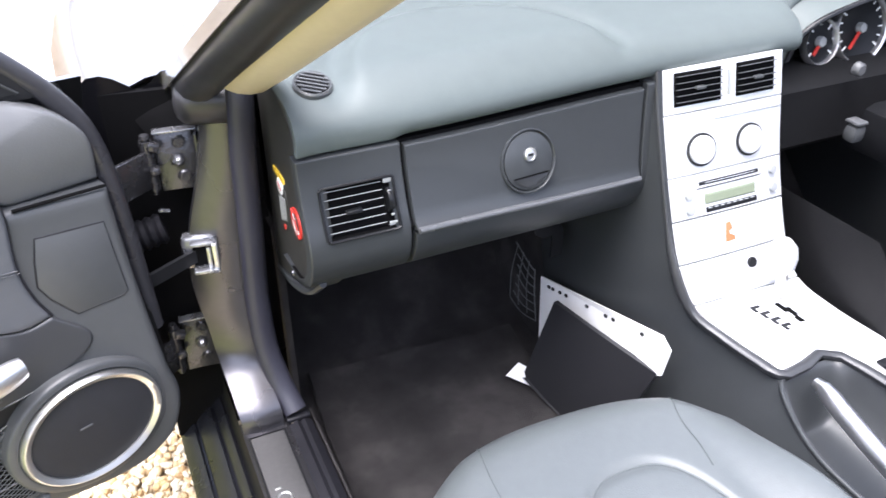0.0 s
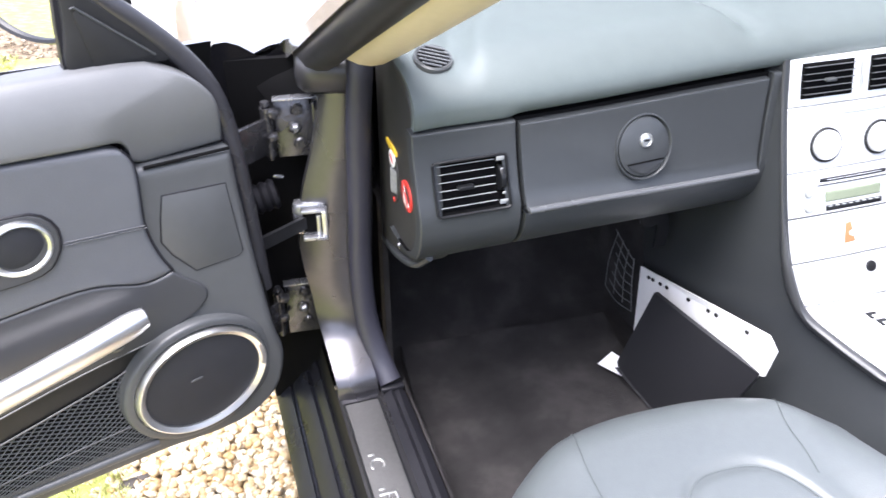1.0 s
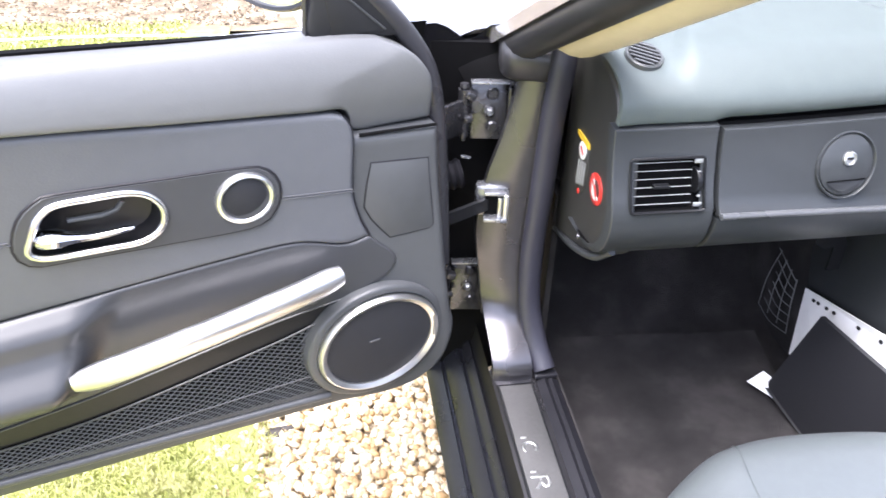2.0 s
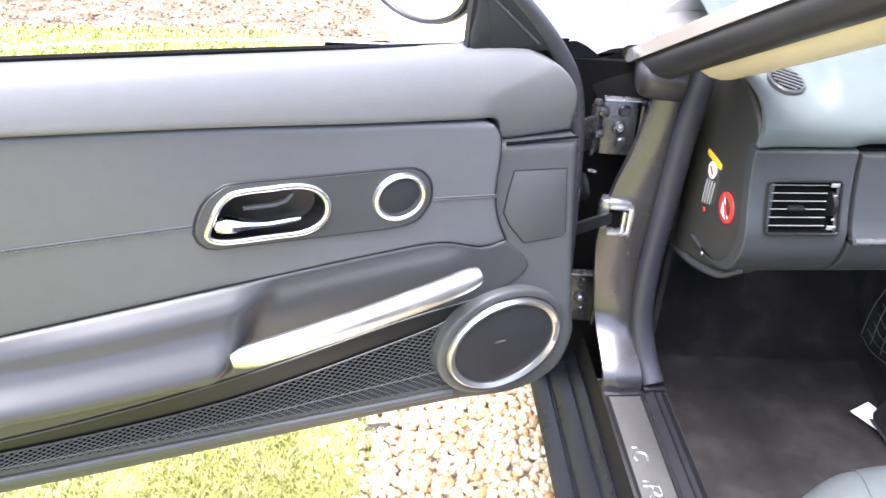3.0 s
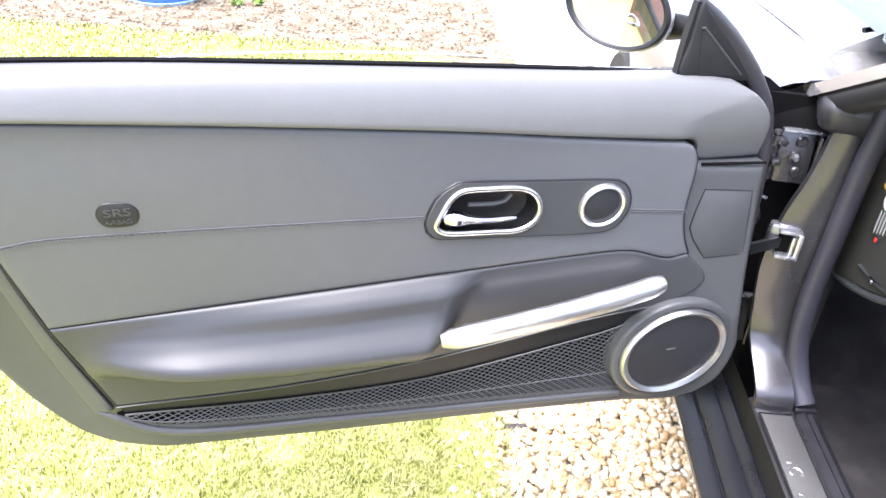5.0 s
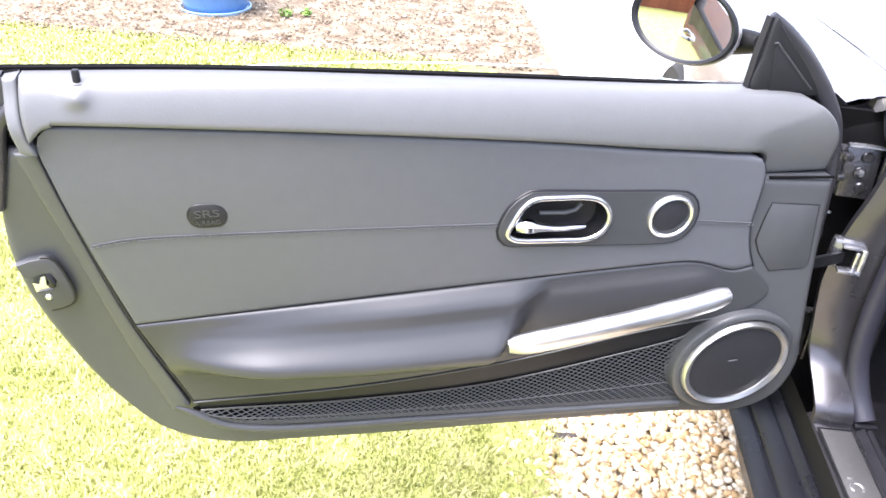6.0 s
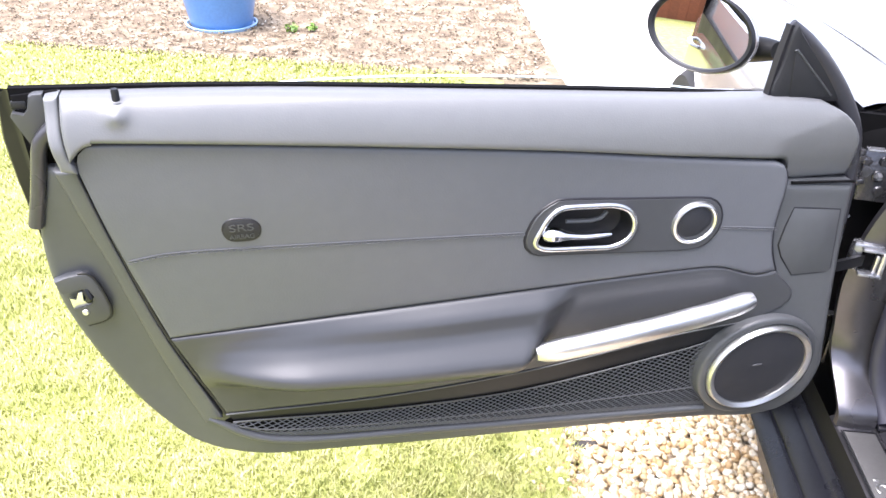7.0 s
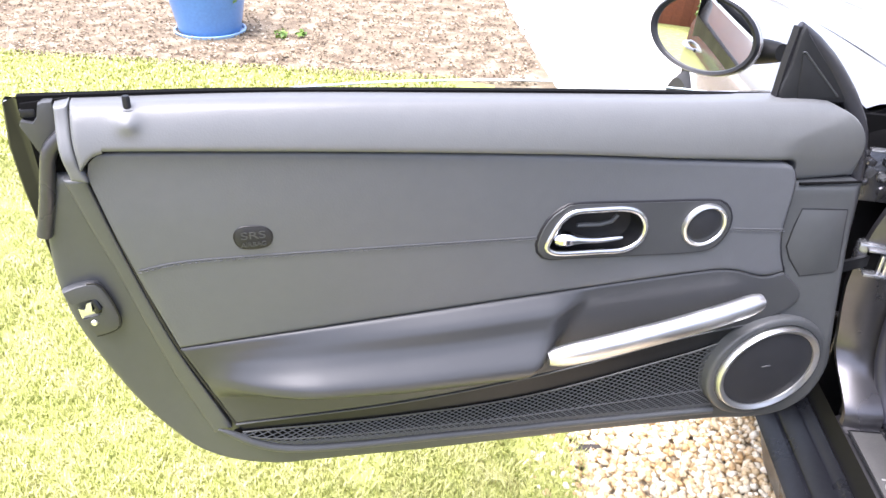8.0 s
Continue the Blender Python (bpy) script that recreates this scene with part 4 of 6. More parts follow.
part("front_seal", sweep(curve_points([(0.146, -0.048, 1.036), (0.116, -0.045, 1.010), (0.070, -0.043, 0.966), (0.032, -0.040, 0.921), (0.006, -0.034, 0.872), (-0.006, -0.03, 0.80), (-0.010, -0.024, 0.70), (-0.014, -0.02, 0.58)], 30), oval(0.0125, 0.0125, 12), up=(0, 1, 0), scale=[0.35, 0.6, 0.8, 0.9] + [1.0] * 26), EDGE_SEAL, door, "grey-black rubber seal round the door's front edge")
part("mirror_triangle", slab(curve_points([(0.158, 0.936), (0.154, 0.985), (0.1495, 1.028), (0.1465, 1.037), (0.141, 1.029), (0.100, 0.988), (0.060, 0.952), (0.040, 0.926), (0.10, 0.930)], 40, True), 0.010, lambda u, w, z: Vector((u, w - 0.034, z)), 0.004), TRIANGLE, door, "triangular black mirror-mount cover")
part("glass_run", sweep([(0.161, -0.044, 0.934), (0.157, -0.045, 0.985), (0.150, -0.046, 1.034)], [(-0.003, -0.006), (-0.003, 0.006), (0.003, 0.006), (0.003, -0.006)], up=(0, 1, 0)), RUBBER, door, "black glass-run rubber")
part("triangle_inset", slab([(0.142, 0.998), (0.139, 1.000), (0.068, 0.937), (0.068, 0.934), (0.133, 0.937)], 0.006, lambda u, w, z: Vector((u, w - 0.0325, z)), 0.0006), TRIANGLE, door)
# thin paler strip paints the highlight along the inset's edge
part("triangle_highlight", sweep([(0.144, -0.0325, 1.002), (0.140, -0.0325, 1.003), (0.066, -0.0325, 0.936)], oval(0.0014, 0.0014, 6), up=(0, 1, 0)), PLASTIC, door)

# door mirror on its foot
MIR = DOOR.inverted() @ Matrix.Translation((-0.229, 1.130, 0.957))
n_out = Vector((-0.605, -0.793, 0.083)).normalized()
mz = n_out
mx = Vector((0, 0, 1)).cross(mz).normalized()
my = mz.cross(mx)
turn = Matrix((mx, my, mz)).transposed().to_4x4() @ Matrix.Rotation(radians(-4), 4, "Z")
MIR = MIR @ turn
mirror = part("mirror_housing", lathe([(0.0, -0.085), (0.035, -0.080), (0.062, -0.062), (0.081, -0.035), (0.091, -0.012), (0.0940, -0.004), (0.0925, 0.000), (0.087, 0.002), (0.083, -0.006)], 48, MIR, 1.05, 0.70), PAINT, door, "silver painted oval door mirror")
part("mirror_rim", lathe([(0.079, -0.006), (0.0815, 0.0055), (0.0875, 0.0078), (0.0905, 0.003), (0.0915, -0.003)], 48, MIR, 1.05, 0.70), DARK, door, "black mirror rim")
part("mirror_glass", lathe([(0, 0.0), (0.05, 0.0), (0.083, 0.0)], 48, MIR, 1.05, 0.70), MIRROR, door, "mirror glass showing lawn and fence")
part("mirror_foot", sweep(curve_points([DOOR.inverted() @ Vector(p) for p in ((-0.170, 1.160, 0.932), (-0.150, 1.125, 0.936), (-0.132, 1.095, 0.944), (-0.118, 1.070, 0.950))], 12), oval(0.022, 0.020, 12), scale=[1.2, 1.25, 1.25, 1.2, 1.15, 1.1, 1.05, 1.0, 0.95, 0.88, 0.8, 0.7]), EDGE_PAINT, door, "glossy black mirror foot")

# dark joints between the trim pieces and the lowered glass
for line in ([(0.922, 0.527), (0.978, 0.667), (1.014, 0.800), (1.040, 0.920)], ARM_LOW, [(0.115, 0.685), (0.127, 0.716), (0.133, 0.755), (0.127, 0.815), (0.129, 0.836), (0.137, 0.850)]):
    part("trim_gap", sweep([dp(u, dw(u, z) - 0.003, z) for u, z in curve_points(line, 40)], oval(0.0022, 0.0022, 6), up=(0, 1, 0)), RUBBER, door)
rows, rim = [], []
for k in range(40):
    u = 0.24 + 0.58 * k / 39
    top = float(np.interp(u, (0.155, 0.4, 0.691, 0.9), (0.935, 0.955, 0.975, 0.987))) + 0.012 * math.sin(math.pi * k / 39) ** 0.8 - 0.004
    rows.append([Vector((u, w, z)) for w, z in ((-0.080, top - 0.03), (-0.080, top), (-0.076, top), (-0.076, top - 0.03))])
    rim.append(Vector((u, -0.078, top)))
pane = part("window_glass", grid_mesh(rows), GLASS, door, "lowered side window")
pane.visible_shadow = False
part("glass_edge", sweep(rim, oval(0.0016, 0.0012, 6)), PANE_EDGE, pane, "pale ground glass edge")
part("card_bevel", panel([(0.952, 0.505), (0.927, 0.517)], [(1.068, 0.908), (1.043, 0.910)], [(0.952, 0.505), (0.985, 0.60), (1.018, 0.726), (1.033, 0.786), (1.054, 0.858), (1.068, 0.908)], [(0.927, 0.517), (0.982, 0.667), (1.018, 0.800), (1.043, 0.910)],
                         lambda u, z: dw(u, z) - 0.004 - 0.30 * max(0, u - float(np.interp(z, (0.517, 0.667, 0.80, 0.91), (0.927, 0.982, 1.018, 1.043)))), 6, 30, 0.004, 0.02, 0.08, 0.01), PLASTIC, door, "bevelled edge of the door card")
for line, w in ((NET_TOP, 0.0005), ([(u, z - 0.001) for u, z in ARM_LOW], 0.0015)):
    part("pocket_piping", sweep([dp(u, dw(u, z) - 0.002 + w, z) for u, z in curve_points(line, 60)], oval(0.0014, 0.0014, 6), up=(0, 1, 0)), PLASTIC, door)
part("net_fold", sweep([net_at(s, 0.45 - 0.12 * s, 0.0016) for s in np.linspace(0.02, 0.98, 60)], oval(0.0012, 0.0009, 6), up=(0, 1, 0)), NET, door)


# ---- car body round the door opening ----
body = car


def strip(name, left, right, mat, parent, label="", bulge=None, n=24, m=8, skirt=(0.0, 0.012, 0.0)):
    """A sheet between two curves in space, bowed along bulge."""
    a, b = curve_points(left, n), curve_points(right, n)
    rows = []
    for k in range(n):
        row = []
        for i in range(m + 1):
            s = i / m
            p = Vector(a[k] * (1 - s) + b[k] * s)
            if bulge:
                p += Vector(bulge) * math.sin(math.pi * s)
            row.append(p)
        rows.append(row)
    return part(name, grid_mesh(rows, skirt), mat, parent, label)


# hinge post with its flared foot
strip("hinge_post", [(0.118, 1.012, 0.866), (0.098, 1.004, 0.76), (0.074, 1.000, 0.68), (0.062, 1.000, 0.60), (0.064, 0.998, 0.55), (0.071, 0.997, 0.500), (0.075, 0.991, 0.458), (0.078, 0.973, 0.432), (0.081, 0.943, 0.409), (0.083, 0.914, 0.387), (0.084, 0.904, 0.374), (0.084, 0.902, 0.352)],
      [(0.156, 0.996, 0.868), (0.154, 0.988, 0.76), (0.150, 0.984, 0.66), (0.145, 0.981, 0.56), (0.145, 0.979, 0.500), (0.145, 0.972, 0.458), (0.138, 0.963, 0.432), (0.142, 0.935, 0.409), (0.146, 0.908, 0.387), (0.147, 0.899, 0.374), (0.147, 0.897, 0.354)],
      POST_PAINT, body, "dark graphite painted hinge post", (-0.002, -0.004, 0), 44, 10)
part("body_seal", sweep(curve_points([(0.166, 0.985, 0.884), (0.163, 0.976, 0.860), (0.157, 0.978, 0.78), (0.152, 0.976, 0.66), (0.146, 0.971, 0.55), (0.148, 0.960, 0.46), (0.159, 0.935, 0.40), (0.169, 0.905, 0.366)], 44),
                         oval(0.0185, 0.0145, 16), up=(0.2, -1, 0.1)), SEAL, body, "thick grey-black rubber door seal")
part("seal_foot", rounded_box((0.038, 0.014, 0.008), (0.170, 0.899, 0.360), 0.003), RUBBER, body)
# black sheets put the shade of the recess behind the hinges into colour
strip("pillar_recess_shade", [(-0.005, 1.075, 0.86), (-0.005, 1.075, 0.6), (-0.005, 1.06, 0.36), (-0.005, 1.05, 0.25)], [(0.150, 1.055, 0.86), (0.150, 1.055, 0.6), (0.150, 1.045, 0.36), (0.150, 1.04, 0.25)], VOID, body, "black sheet for the shaded recess behind the door hinges", None, 12, 6)
# flat black sheet over the wing gap, outline fitted to the camera's view
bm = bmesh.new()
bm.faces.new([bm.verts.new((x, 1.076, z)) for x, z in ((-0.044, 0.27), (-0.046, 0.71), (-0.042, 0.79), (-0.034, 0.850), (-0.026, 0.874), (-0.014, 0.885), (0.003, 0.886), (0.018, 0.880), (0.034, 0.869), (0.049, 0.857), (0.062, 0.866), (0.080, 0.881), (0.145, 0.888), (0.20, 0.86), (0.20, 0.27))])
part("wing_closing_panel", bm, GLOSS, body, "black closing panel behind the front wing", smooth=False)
strip("cowl_recess_shade", [(0.02, 1.10, 0.850), (0.03, 1.075, 0.83), (0.05, 1.06, 0.79)], [(0.115, 1.075, 0.872), (0.125, 1.05, 0.845), (0.14, 1.03, 0.80)], VOID, body, "", None, 10, 6)


def hinge(name, z, tall, x=0.078):
    """A bolted door hinge: plate, knuckle, bolts and the leaf to the door."""
    h = part(name, rounded_box((0.054, 0.012, tall), (x, 1.046, z), 0.003, Matrix.Rotation(radians(-6), 4, "Z") @ Matrix.Rotation(radians(-10), 4, "X")), HINGE, body, "painted steel door hinge with bolt heads")
    for dz in (0.28, -0.28):
        part("bolt", lathe([(0.0, 0.0035), (0.004, 0.0045), (0.0075, 0.0040), (0.0085, 0.0015), (0.0105, 0.0)], 16, Matrix.Translation((x + 0.006, 1.040 + 0.16 * dz * tall, z + dz * tall)) @ Matrix.Rotation(radians(90), 4, "X")), HINGE, h)
    part("bolt", lathe([(0.0, 0.009), (0.004, 0.009), (0.007, 0.006), (0.008, 0.0)], 6, Matrix.Translation((x, 1.040, z)) @ Matrix.Rotation(radians(90), 4, "X")), CHECK, h)
    part("nut_washer", lathe([(0.008, 0.0025), (0.0095, 0.002), (0.0105, 0.0)], 20, Matrix.Translation((x, 1.040, z)) @ Matrix.Rotation(radians(90), 4, "X")), HINGE, h)
    part("flange", rounded_box((0.005, 0.030, tall * 0.98), (x + 0.030, 1.034, z), 0.0015, Matrix.Rotation(radians(-20), 4, "Z")), HINGE, h)
    part("lug", rounded_box((0.016, 0.014, 0.012), (x - 0.030, 1.030, z + tall * 0.34), 0.003, Matrix.Rotation(radians(20), 4, "Y")), HINGE, h)
    part("lug", rounded_box((0.014, 0.014, 0.010), (x - 0.033, 1.028, z - tall * 0.05), 0.003, Matrix.Rotation(radians(-15), 4, "Y")), HINGE, h)
    part("hinge_pin", lathe([(0, -tall * 0.5), (0.005, -tall * 0.5), (0.005, tall * 0.46), (0.007, tall * 0.46), (0.006, tall * 0.52), (0, tall * 0.53)], 12, Matrix.Translation((x - 0.038, 1.038, z))), HINGE, h)
    part("knuckle", lathe([(0, -tall * 0.42), (0.009, -tall * 0.42), (0.009, tall * 0.42), (0, tall * 0.42)], 14, Matrix.Translation((x - 0.038, 1.038, z))), HINGE, h)
    part("leaf", rounded_box((0.055, 0.008, tall * 0.62), (x - 0.062, 1.018, z - 0.004), 0.002, Matrix.Rotation(radians(35), 4, "Z")), HINGE, h)
    part("top_lip", rounded_box((0.066, 0.016, 0.003), (x + 0.006, 1.044, z + tall * 0.5), 0.001, Matrix.Rotation(radians(-6), 4, "Z")), CHECK, h)
    return h


hinge("upper_hinge", 0.765, 0.088)
hinge("lower_hinge", 0.444, 0.096, 0.060)
check = part("door_check", rounded_box((0.050, 0.026, 0.052), (0.082, 1.000, 0.640), 0.007, Matrix.Rotation(radians(-10), 4, "Z")), CHECK, body, "steel door check with sliding arm")
part("check_slot", rounded_box((0.026, 0.008, 0.034), (0.082, 0.984, 0.639), 0.003, Matrix.Rotation(radians(-10), 4, "Z")), VOID, check)
for at, size in (((0.099, 0.976, 0.640), (0.008, 0.022, 0.044)), ((0.084, 0.976, 0.620), (0.036, 0.024, 0.006)), ((0.084, 0.980, 0.661), (0.036, 0.016, 0.005)), ((0.090, 0.976, 0.639), (0.006, 0.012, 0.034))):
    part("check_frame", rounded_box(size, at, 0.002, Matrix.Rotation(radians(-10), 4, "Z")), CHROME if size[0] < 0.01 else CHECK, check, "bright steel check frame")
part("check_arm", sweep([(0.074, 0.985, 0.640), (0.040, 0.972, 0.636), (-0.03, 0.945, 0.628)], [(-0.003, -0.010), (-0.003, 0.010), (0.003, 0.010), (0.003, -0.010)]), DARK, check, "flat black check arm")
part("wiring_bellows", lathe([(0.0, 0.0)] + [(0.020 + 0.004 * (k % 2), 0.006 * k) for k in range(13)] + [(0, 0.074)], 18, Matrix.Translation((-0.03, 1.03, 0.655)) @ Matrix.Rotation(radians(78), 4, "Y")), RUBBER, body, "ribbed black rubber wiring bellows")
part("wiring_tag", rounded_box((0.016, 0.005, 0.006), (0.046, 1.036, 0.693), 0.002, Matrix.Rotation(radians(12), 4, "Y")), CHECK, body, "small pale wiring tag")

# sill: outer rocker, step, plate and inner rubber
rows = []
SECTION = [(0.050, 0.10), (0.022, 0.19), (0.004, 0.228), (-0.004, 0.240), (0.003, 0.252), (0.020, 0.268), (0.022, 0.2645), (0.026, 0.2670), (0.028, 0.274), (0.052, 0.297), (0.054, 0.2935), (0.058, 0.2965), (0.060, 0.303), (0.070, 0.314), (0.074, 0.310), (0.078, 0.318), (0.081, 0.338), (0.083, 0.349), (0.090, 0.353), (0.150, 0.355), (0.158, 0.350)]
part("outer_sill", grid_mesh([[Vector((x, y, z)) for x, z in SECTION[:15]] for y in np.linspace(1.06, -0.55, 30)]), SILL, body, "black grooved plastic outer sill")
# black colour stands in for the shade in the gap beside the step
part("sill_wall", grid_mesh([[Vector((x, y, z)) for x, z in SECTION[14:18]] for y in np.linspace(1.06, -0.55, 30)]), BELT, body, "sill side, black for the shade of its gap")
part("sill_step", grid_mesh([[Vector((x, y, z)) for x, z in SECTION[17:]] for y in np.linspace(0.93, -0.55, 30)]), POST_PAINT, body, "graphite painted door sill")
part("inner_sill_rubber", sweep([(0.172, y, 0.347) for y in np.linspace(0.892, -0.55, 16)], [(-0.017, -0.10), (-0.018, 0.004), (-0.006, 0.012), (0.000, 0.008), (0.006, 0.013), (0.018, 0.006), (0.026, -0.02), (0.026, -0.10)][::-1]), RUBBER, body, "ribbed black rubber along the inner sill")
plate = part("sill_plate", rounded_box((0.052, 0.80, 0.004), (0.116, 0.482, 0.3575), 0.0015), STEEL, body, "brushed metal sill plate with raised letters")
for k in range(9):
    y = 0.753 - 0.064 * k
    bm = rounded_box((0.0085, 0.0032, 0.0016), (0.1035, y + 0.0185, 0.360), 0.0006)
    if k % 2 == 0:
        sweep([(0.109 + 0.0095 * math.cos(a), y - 0.001 + 0.0105 * math.sin(a), 0.360) for a in np.linspace(radians(-40), radians(220), 16)], oval(0.0020, 0.0009, 6), bm=bm)
    else:
        rounded_box((0.025, 0.0038, 0.0016), (0.110, y + 0.0095, 0.360), 0.0006, bm=bm)
        sweep(curve_points([(0.1205, y + 0.009, 0.360), (0.1215, y - 0.002, 0.360), (0.1165, y - 0.0085, 0.360), (0.1115, y - 0.002, 0.360), (0.1110, y + 0.009, 0.360)], 14), oval(0.0019, 0.0009, 6), bm=bm)
        sweep([(0.1115, y + 0.002, 0.360), (0.1020, y - 0.0105, 0.360)], oval(0.0019, 0.0009, 6), bm=bm)
    part("raised_letter", bm, CHROME, plate)
part("plate_border", sweep([(x, y, 0.3565) for x, y in ((0.088, 0.886), (0.144, 0.886), (0.144, 0.08), (0.088, 0.08))], oval(0.002, 0.0015, 6), closed=True), DARK, plate)

# windscreen pillar: paint outside, rubber, cream trim inside
UP = Vector((0.09, -0.86, 0.48))


def rail(p, n=10, reach=1.0):
    return [Vector(p) + UP * (reach * k / (n - 1)) + Vector((0.03, -0.03, 0.02)) * (k / (n - 1)) ** 2 for k in range(n)]


part("pillar_skin", sweep(rail((0.100, 1.10, 0.856)), [(-0.016, -0.014), (-0.017, -0.002), (-0.008, 0.005), (0.020, 0.006), (0.024, -0.014)]), PAINT, body, "silver-grey painted windscreen pillar")
part("pillar_rubber", sweep(rail((0.112, 1.045, 0.862)), [(-0.018, -0.022), (-0.024, -0.010), (-0.024, 0.004), (-0.016, 0.014), (-0.006, 0.016), (0.001, 0.012), (0.006, 0.015), (0.016, 0.015), (0.024, 0.008), (0.026, -0.004), (0.022, -0.016), (0.010, -0.024), (-0.004, -0.027)]), STRIP, body, "black rubber pillar weatherstrip", flat_angle=75)
part("pillar_foot", rounded_box((0.092, 0.085, 0.060), (0.132, 1.028, 0.858), 0.024, Matrix.Rotation(radians(22), 4, "X") @ Matrix.Rotation(radians(-12), 4, "Z"), segments=4), STRIP, body, "dark pillar foot cover")
part("pillar_trim", sweep(rail((0.163, 0.937, 0.899), 12), [(-0.034, -0.010), (-0.037, 0.002), (-0.033, 0.014), (-0.022, 0.025), (-0.006, 0.033), (0.012, 0.036), (0.028, 0.034), (0.035, 0.026), (0.035, 0.012), (0.028, -0.002), (0.012, -0.012), (-0.006, -0.017), (-0.024, -0.017)],
                          scale=[0.88, 0.97, 1, 1, 1, 1, 1, 1, 1, 1, 1, 1]), CREAM, body, "cream-coloured windscreen pillar trim", flat_angle=75)
part("windscreen", grid_mesh([[Vector((x, y - 0.10 * (1 - ((x - 0.87) / 0.75) ** 2) * -1, z + 0.004)) for x in np.linspace(0.16 + 0.09 * t, 1.58 - 0.09 * t, 14)] for t, y, z in [(k / 8, 1.20 - 0.86 * k / 8, 0.885 + 0.48 * k / 8) for k in range(9)]]), GLASS, body, "clear windscreen glass").visible_shadow = False
part("windscreen_header", sweep([(x, 0.335 + 0.10 * (1 - ((x - 0.87) / 0.75) ** 2), 1.372) for x in np.linspace(0.22, 1.52, 14)], [(-0.05, -0.012), (-0.05, 0.016), (0.0, 0.024), (0.04, 0.012), (0.04, -0.012)]), PAINT, body)


# outer panels: front wing, bonnet, far side, tail
def wing(side):
    rows = []
    for k in range(28):
        y = 1.085 + 1.45 * k / 27
        t = k / 27
        out = -0.045 + 0.06 * t * t - 0.03 * math.sin(math.pi * min(1, t * 1.1))
        top = 0.872 - 0.10 * t ** 1.6 + 0.012 * math.sin(math.pi * t)
        arch = 0.34 ** 2 - (y - 1.97) ** 2
        low = 0.26 if arch < 0 else 0.32 + math.sqrt(arch) - 0.0
        sec = [(out + 0.004, low), (out, min(0.75, low + 0.05)), (out, 0.71), (out + 0.004, 0.76), (out + 0.022, top - 0.060), (out + 0.056, top - 0.020), (out + 0.105, top), (out + 0.185, top + 0.010), (out + 0.205, top + 0.004)]
        rows.append([Vector((x if side > 0 else 1.74 - x, y, z)) for x, z in sec])
    return grid_mesh(rows)


part("front_wing", wing(1), PAINT, body, "glossy silver-grey front wing")
part("front_wing", wing(-1), PAINT, body)
part("wing_edge", sweep(curve_points([(-0.036, 1.088, 0.40), (-0.040, 1.088, 0.72), (-0.025, 1.090, 0.80), (0.012, 1.096, 0.845), (0.062, 1.104, 0.868)], 24), oval(0.005, 0.006, 8), up=(0, 1, 0)), RUBBER, body)
rows = []
for k in range(20):
    t = k / 19
    y = 1.085 + 1.495 * t
    rows.append([Vector((x, y + 0.10 * (1 - ((x - 0.87) / 0.72) ** 2), 0.880 - 0.10 * t ** 1.6 + 0.05 * (1 - ((x - 0.87) / 0.75) ** 2) + 0.010 * (abs(math.cos((x - 0.87) * 14)) ** 0.5 - 0.8) * smooth(0.0, 0.2, t))) for x in np.linspace(0.1465, 1.5935, 90)])
part("bonnet", grid_mesh(rows, (0, 0, -0.02)), PAINT, body, "glossy silver-grey bonnet")
part("scuttle", grid_mesh([[Vector((x, y + 0.10 * (1 - ((x - 0.87) / 0.75) ** 2), z)) for x in np.linspace(0.13, 1.61, 16)] for y, z in ((1.06, 0.825), (1.10, 0.835), (1.16, 0.832))]), DARK, body, "black plastic scuttle panel")
part("wiper", sweep(curve_points([(0.24, 1.30, 0.905), (0.40, 1.335, 0.925), (0.70, 1.37, 0.95), (1.0, 1.38, 0.955)], 20), oval(0.006, 0.005, 6)), DARK, body)
def quarter(side):
    rows = []
    for k in range(20):
        t = k / 19
        y = -0.36 - 1.15 * t
        out = -0.045 + 0.10 * t * t + 0.25 * smooth(0.9, 1.0, t)
        arch = 0.34 ** 2 - (y + 0.83) ** 2
        low = 0.26 if arch < 0 else 0.32 + math.sqrt(arch)
        sec = [(out + 0.012, low), (out, max(0.40, low + 0.03)), (out - 0.012, 0.68), (out, 0.78), (out + 0.04, 0.90 + 0.02 * t), (out + 0.14, 0.955), (out + 0.45, 0.975), (0.87, 0.985)]
        rows.append([Vector((x if side > 0 else 1.74 - x, y, z)) for x, z in sec])
    return grid_mesh(rows)


part("rear_quarter", quarter(1), PAINT, body, "silver-grey rear quarter panel and tail")
part("rear_quarter", quarter(-1), PAINT, body)
for name, y, sign in (("front_bumper", 2.535, 1), ("rear_bumper", -1.51, -1)):
    part(name, grid_mesh([[Vector((x, y + sign * (0.16 * (1 - ((x - 0.87) / 0.80) ** 2) * b), z)) for x in np.linspace(0.07, 1.67, 14)] for b, z in ((0.4, 0.20), (0.9, 0.32), (1.0, 0.50), (0.8, 0.66), (0.3, 0.80), (0.0, 0.88 if sign < 0 else 0.78))]), PAINT, body)
part("far_door", grid_mesh([[Vector((x, y, z)) for x, z in ((1.74, 0.26), (1.775, 0.42), (1.79, 0.64), (1.78, 0.80), (1.745, 0.90), (1.70, 0.945), (1.62, 0.95))] for y in np.linspace(1.085, -0.36, 16)]), PAINT, body, "closed driver door skin")
part("far_side", grid_mesh([[Vector((x, y, z)) for x, z in ((1.60, 0.93), (1.585, 0.80), (1.565, 0.60), (1.58, 0.2))] for y in np.linspace(1.40, -0.42, 16)]), DASH, body, "dark inner trim of the driver door")
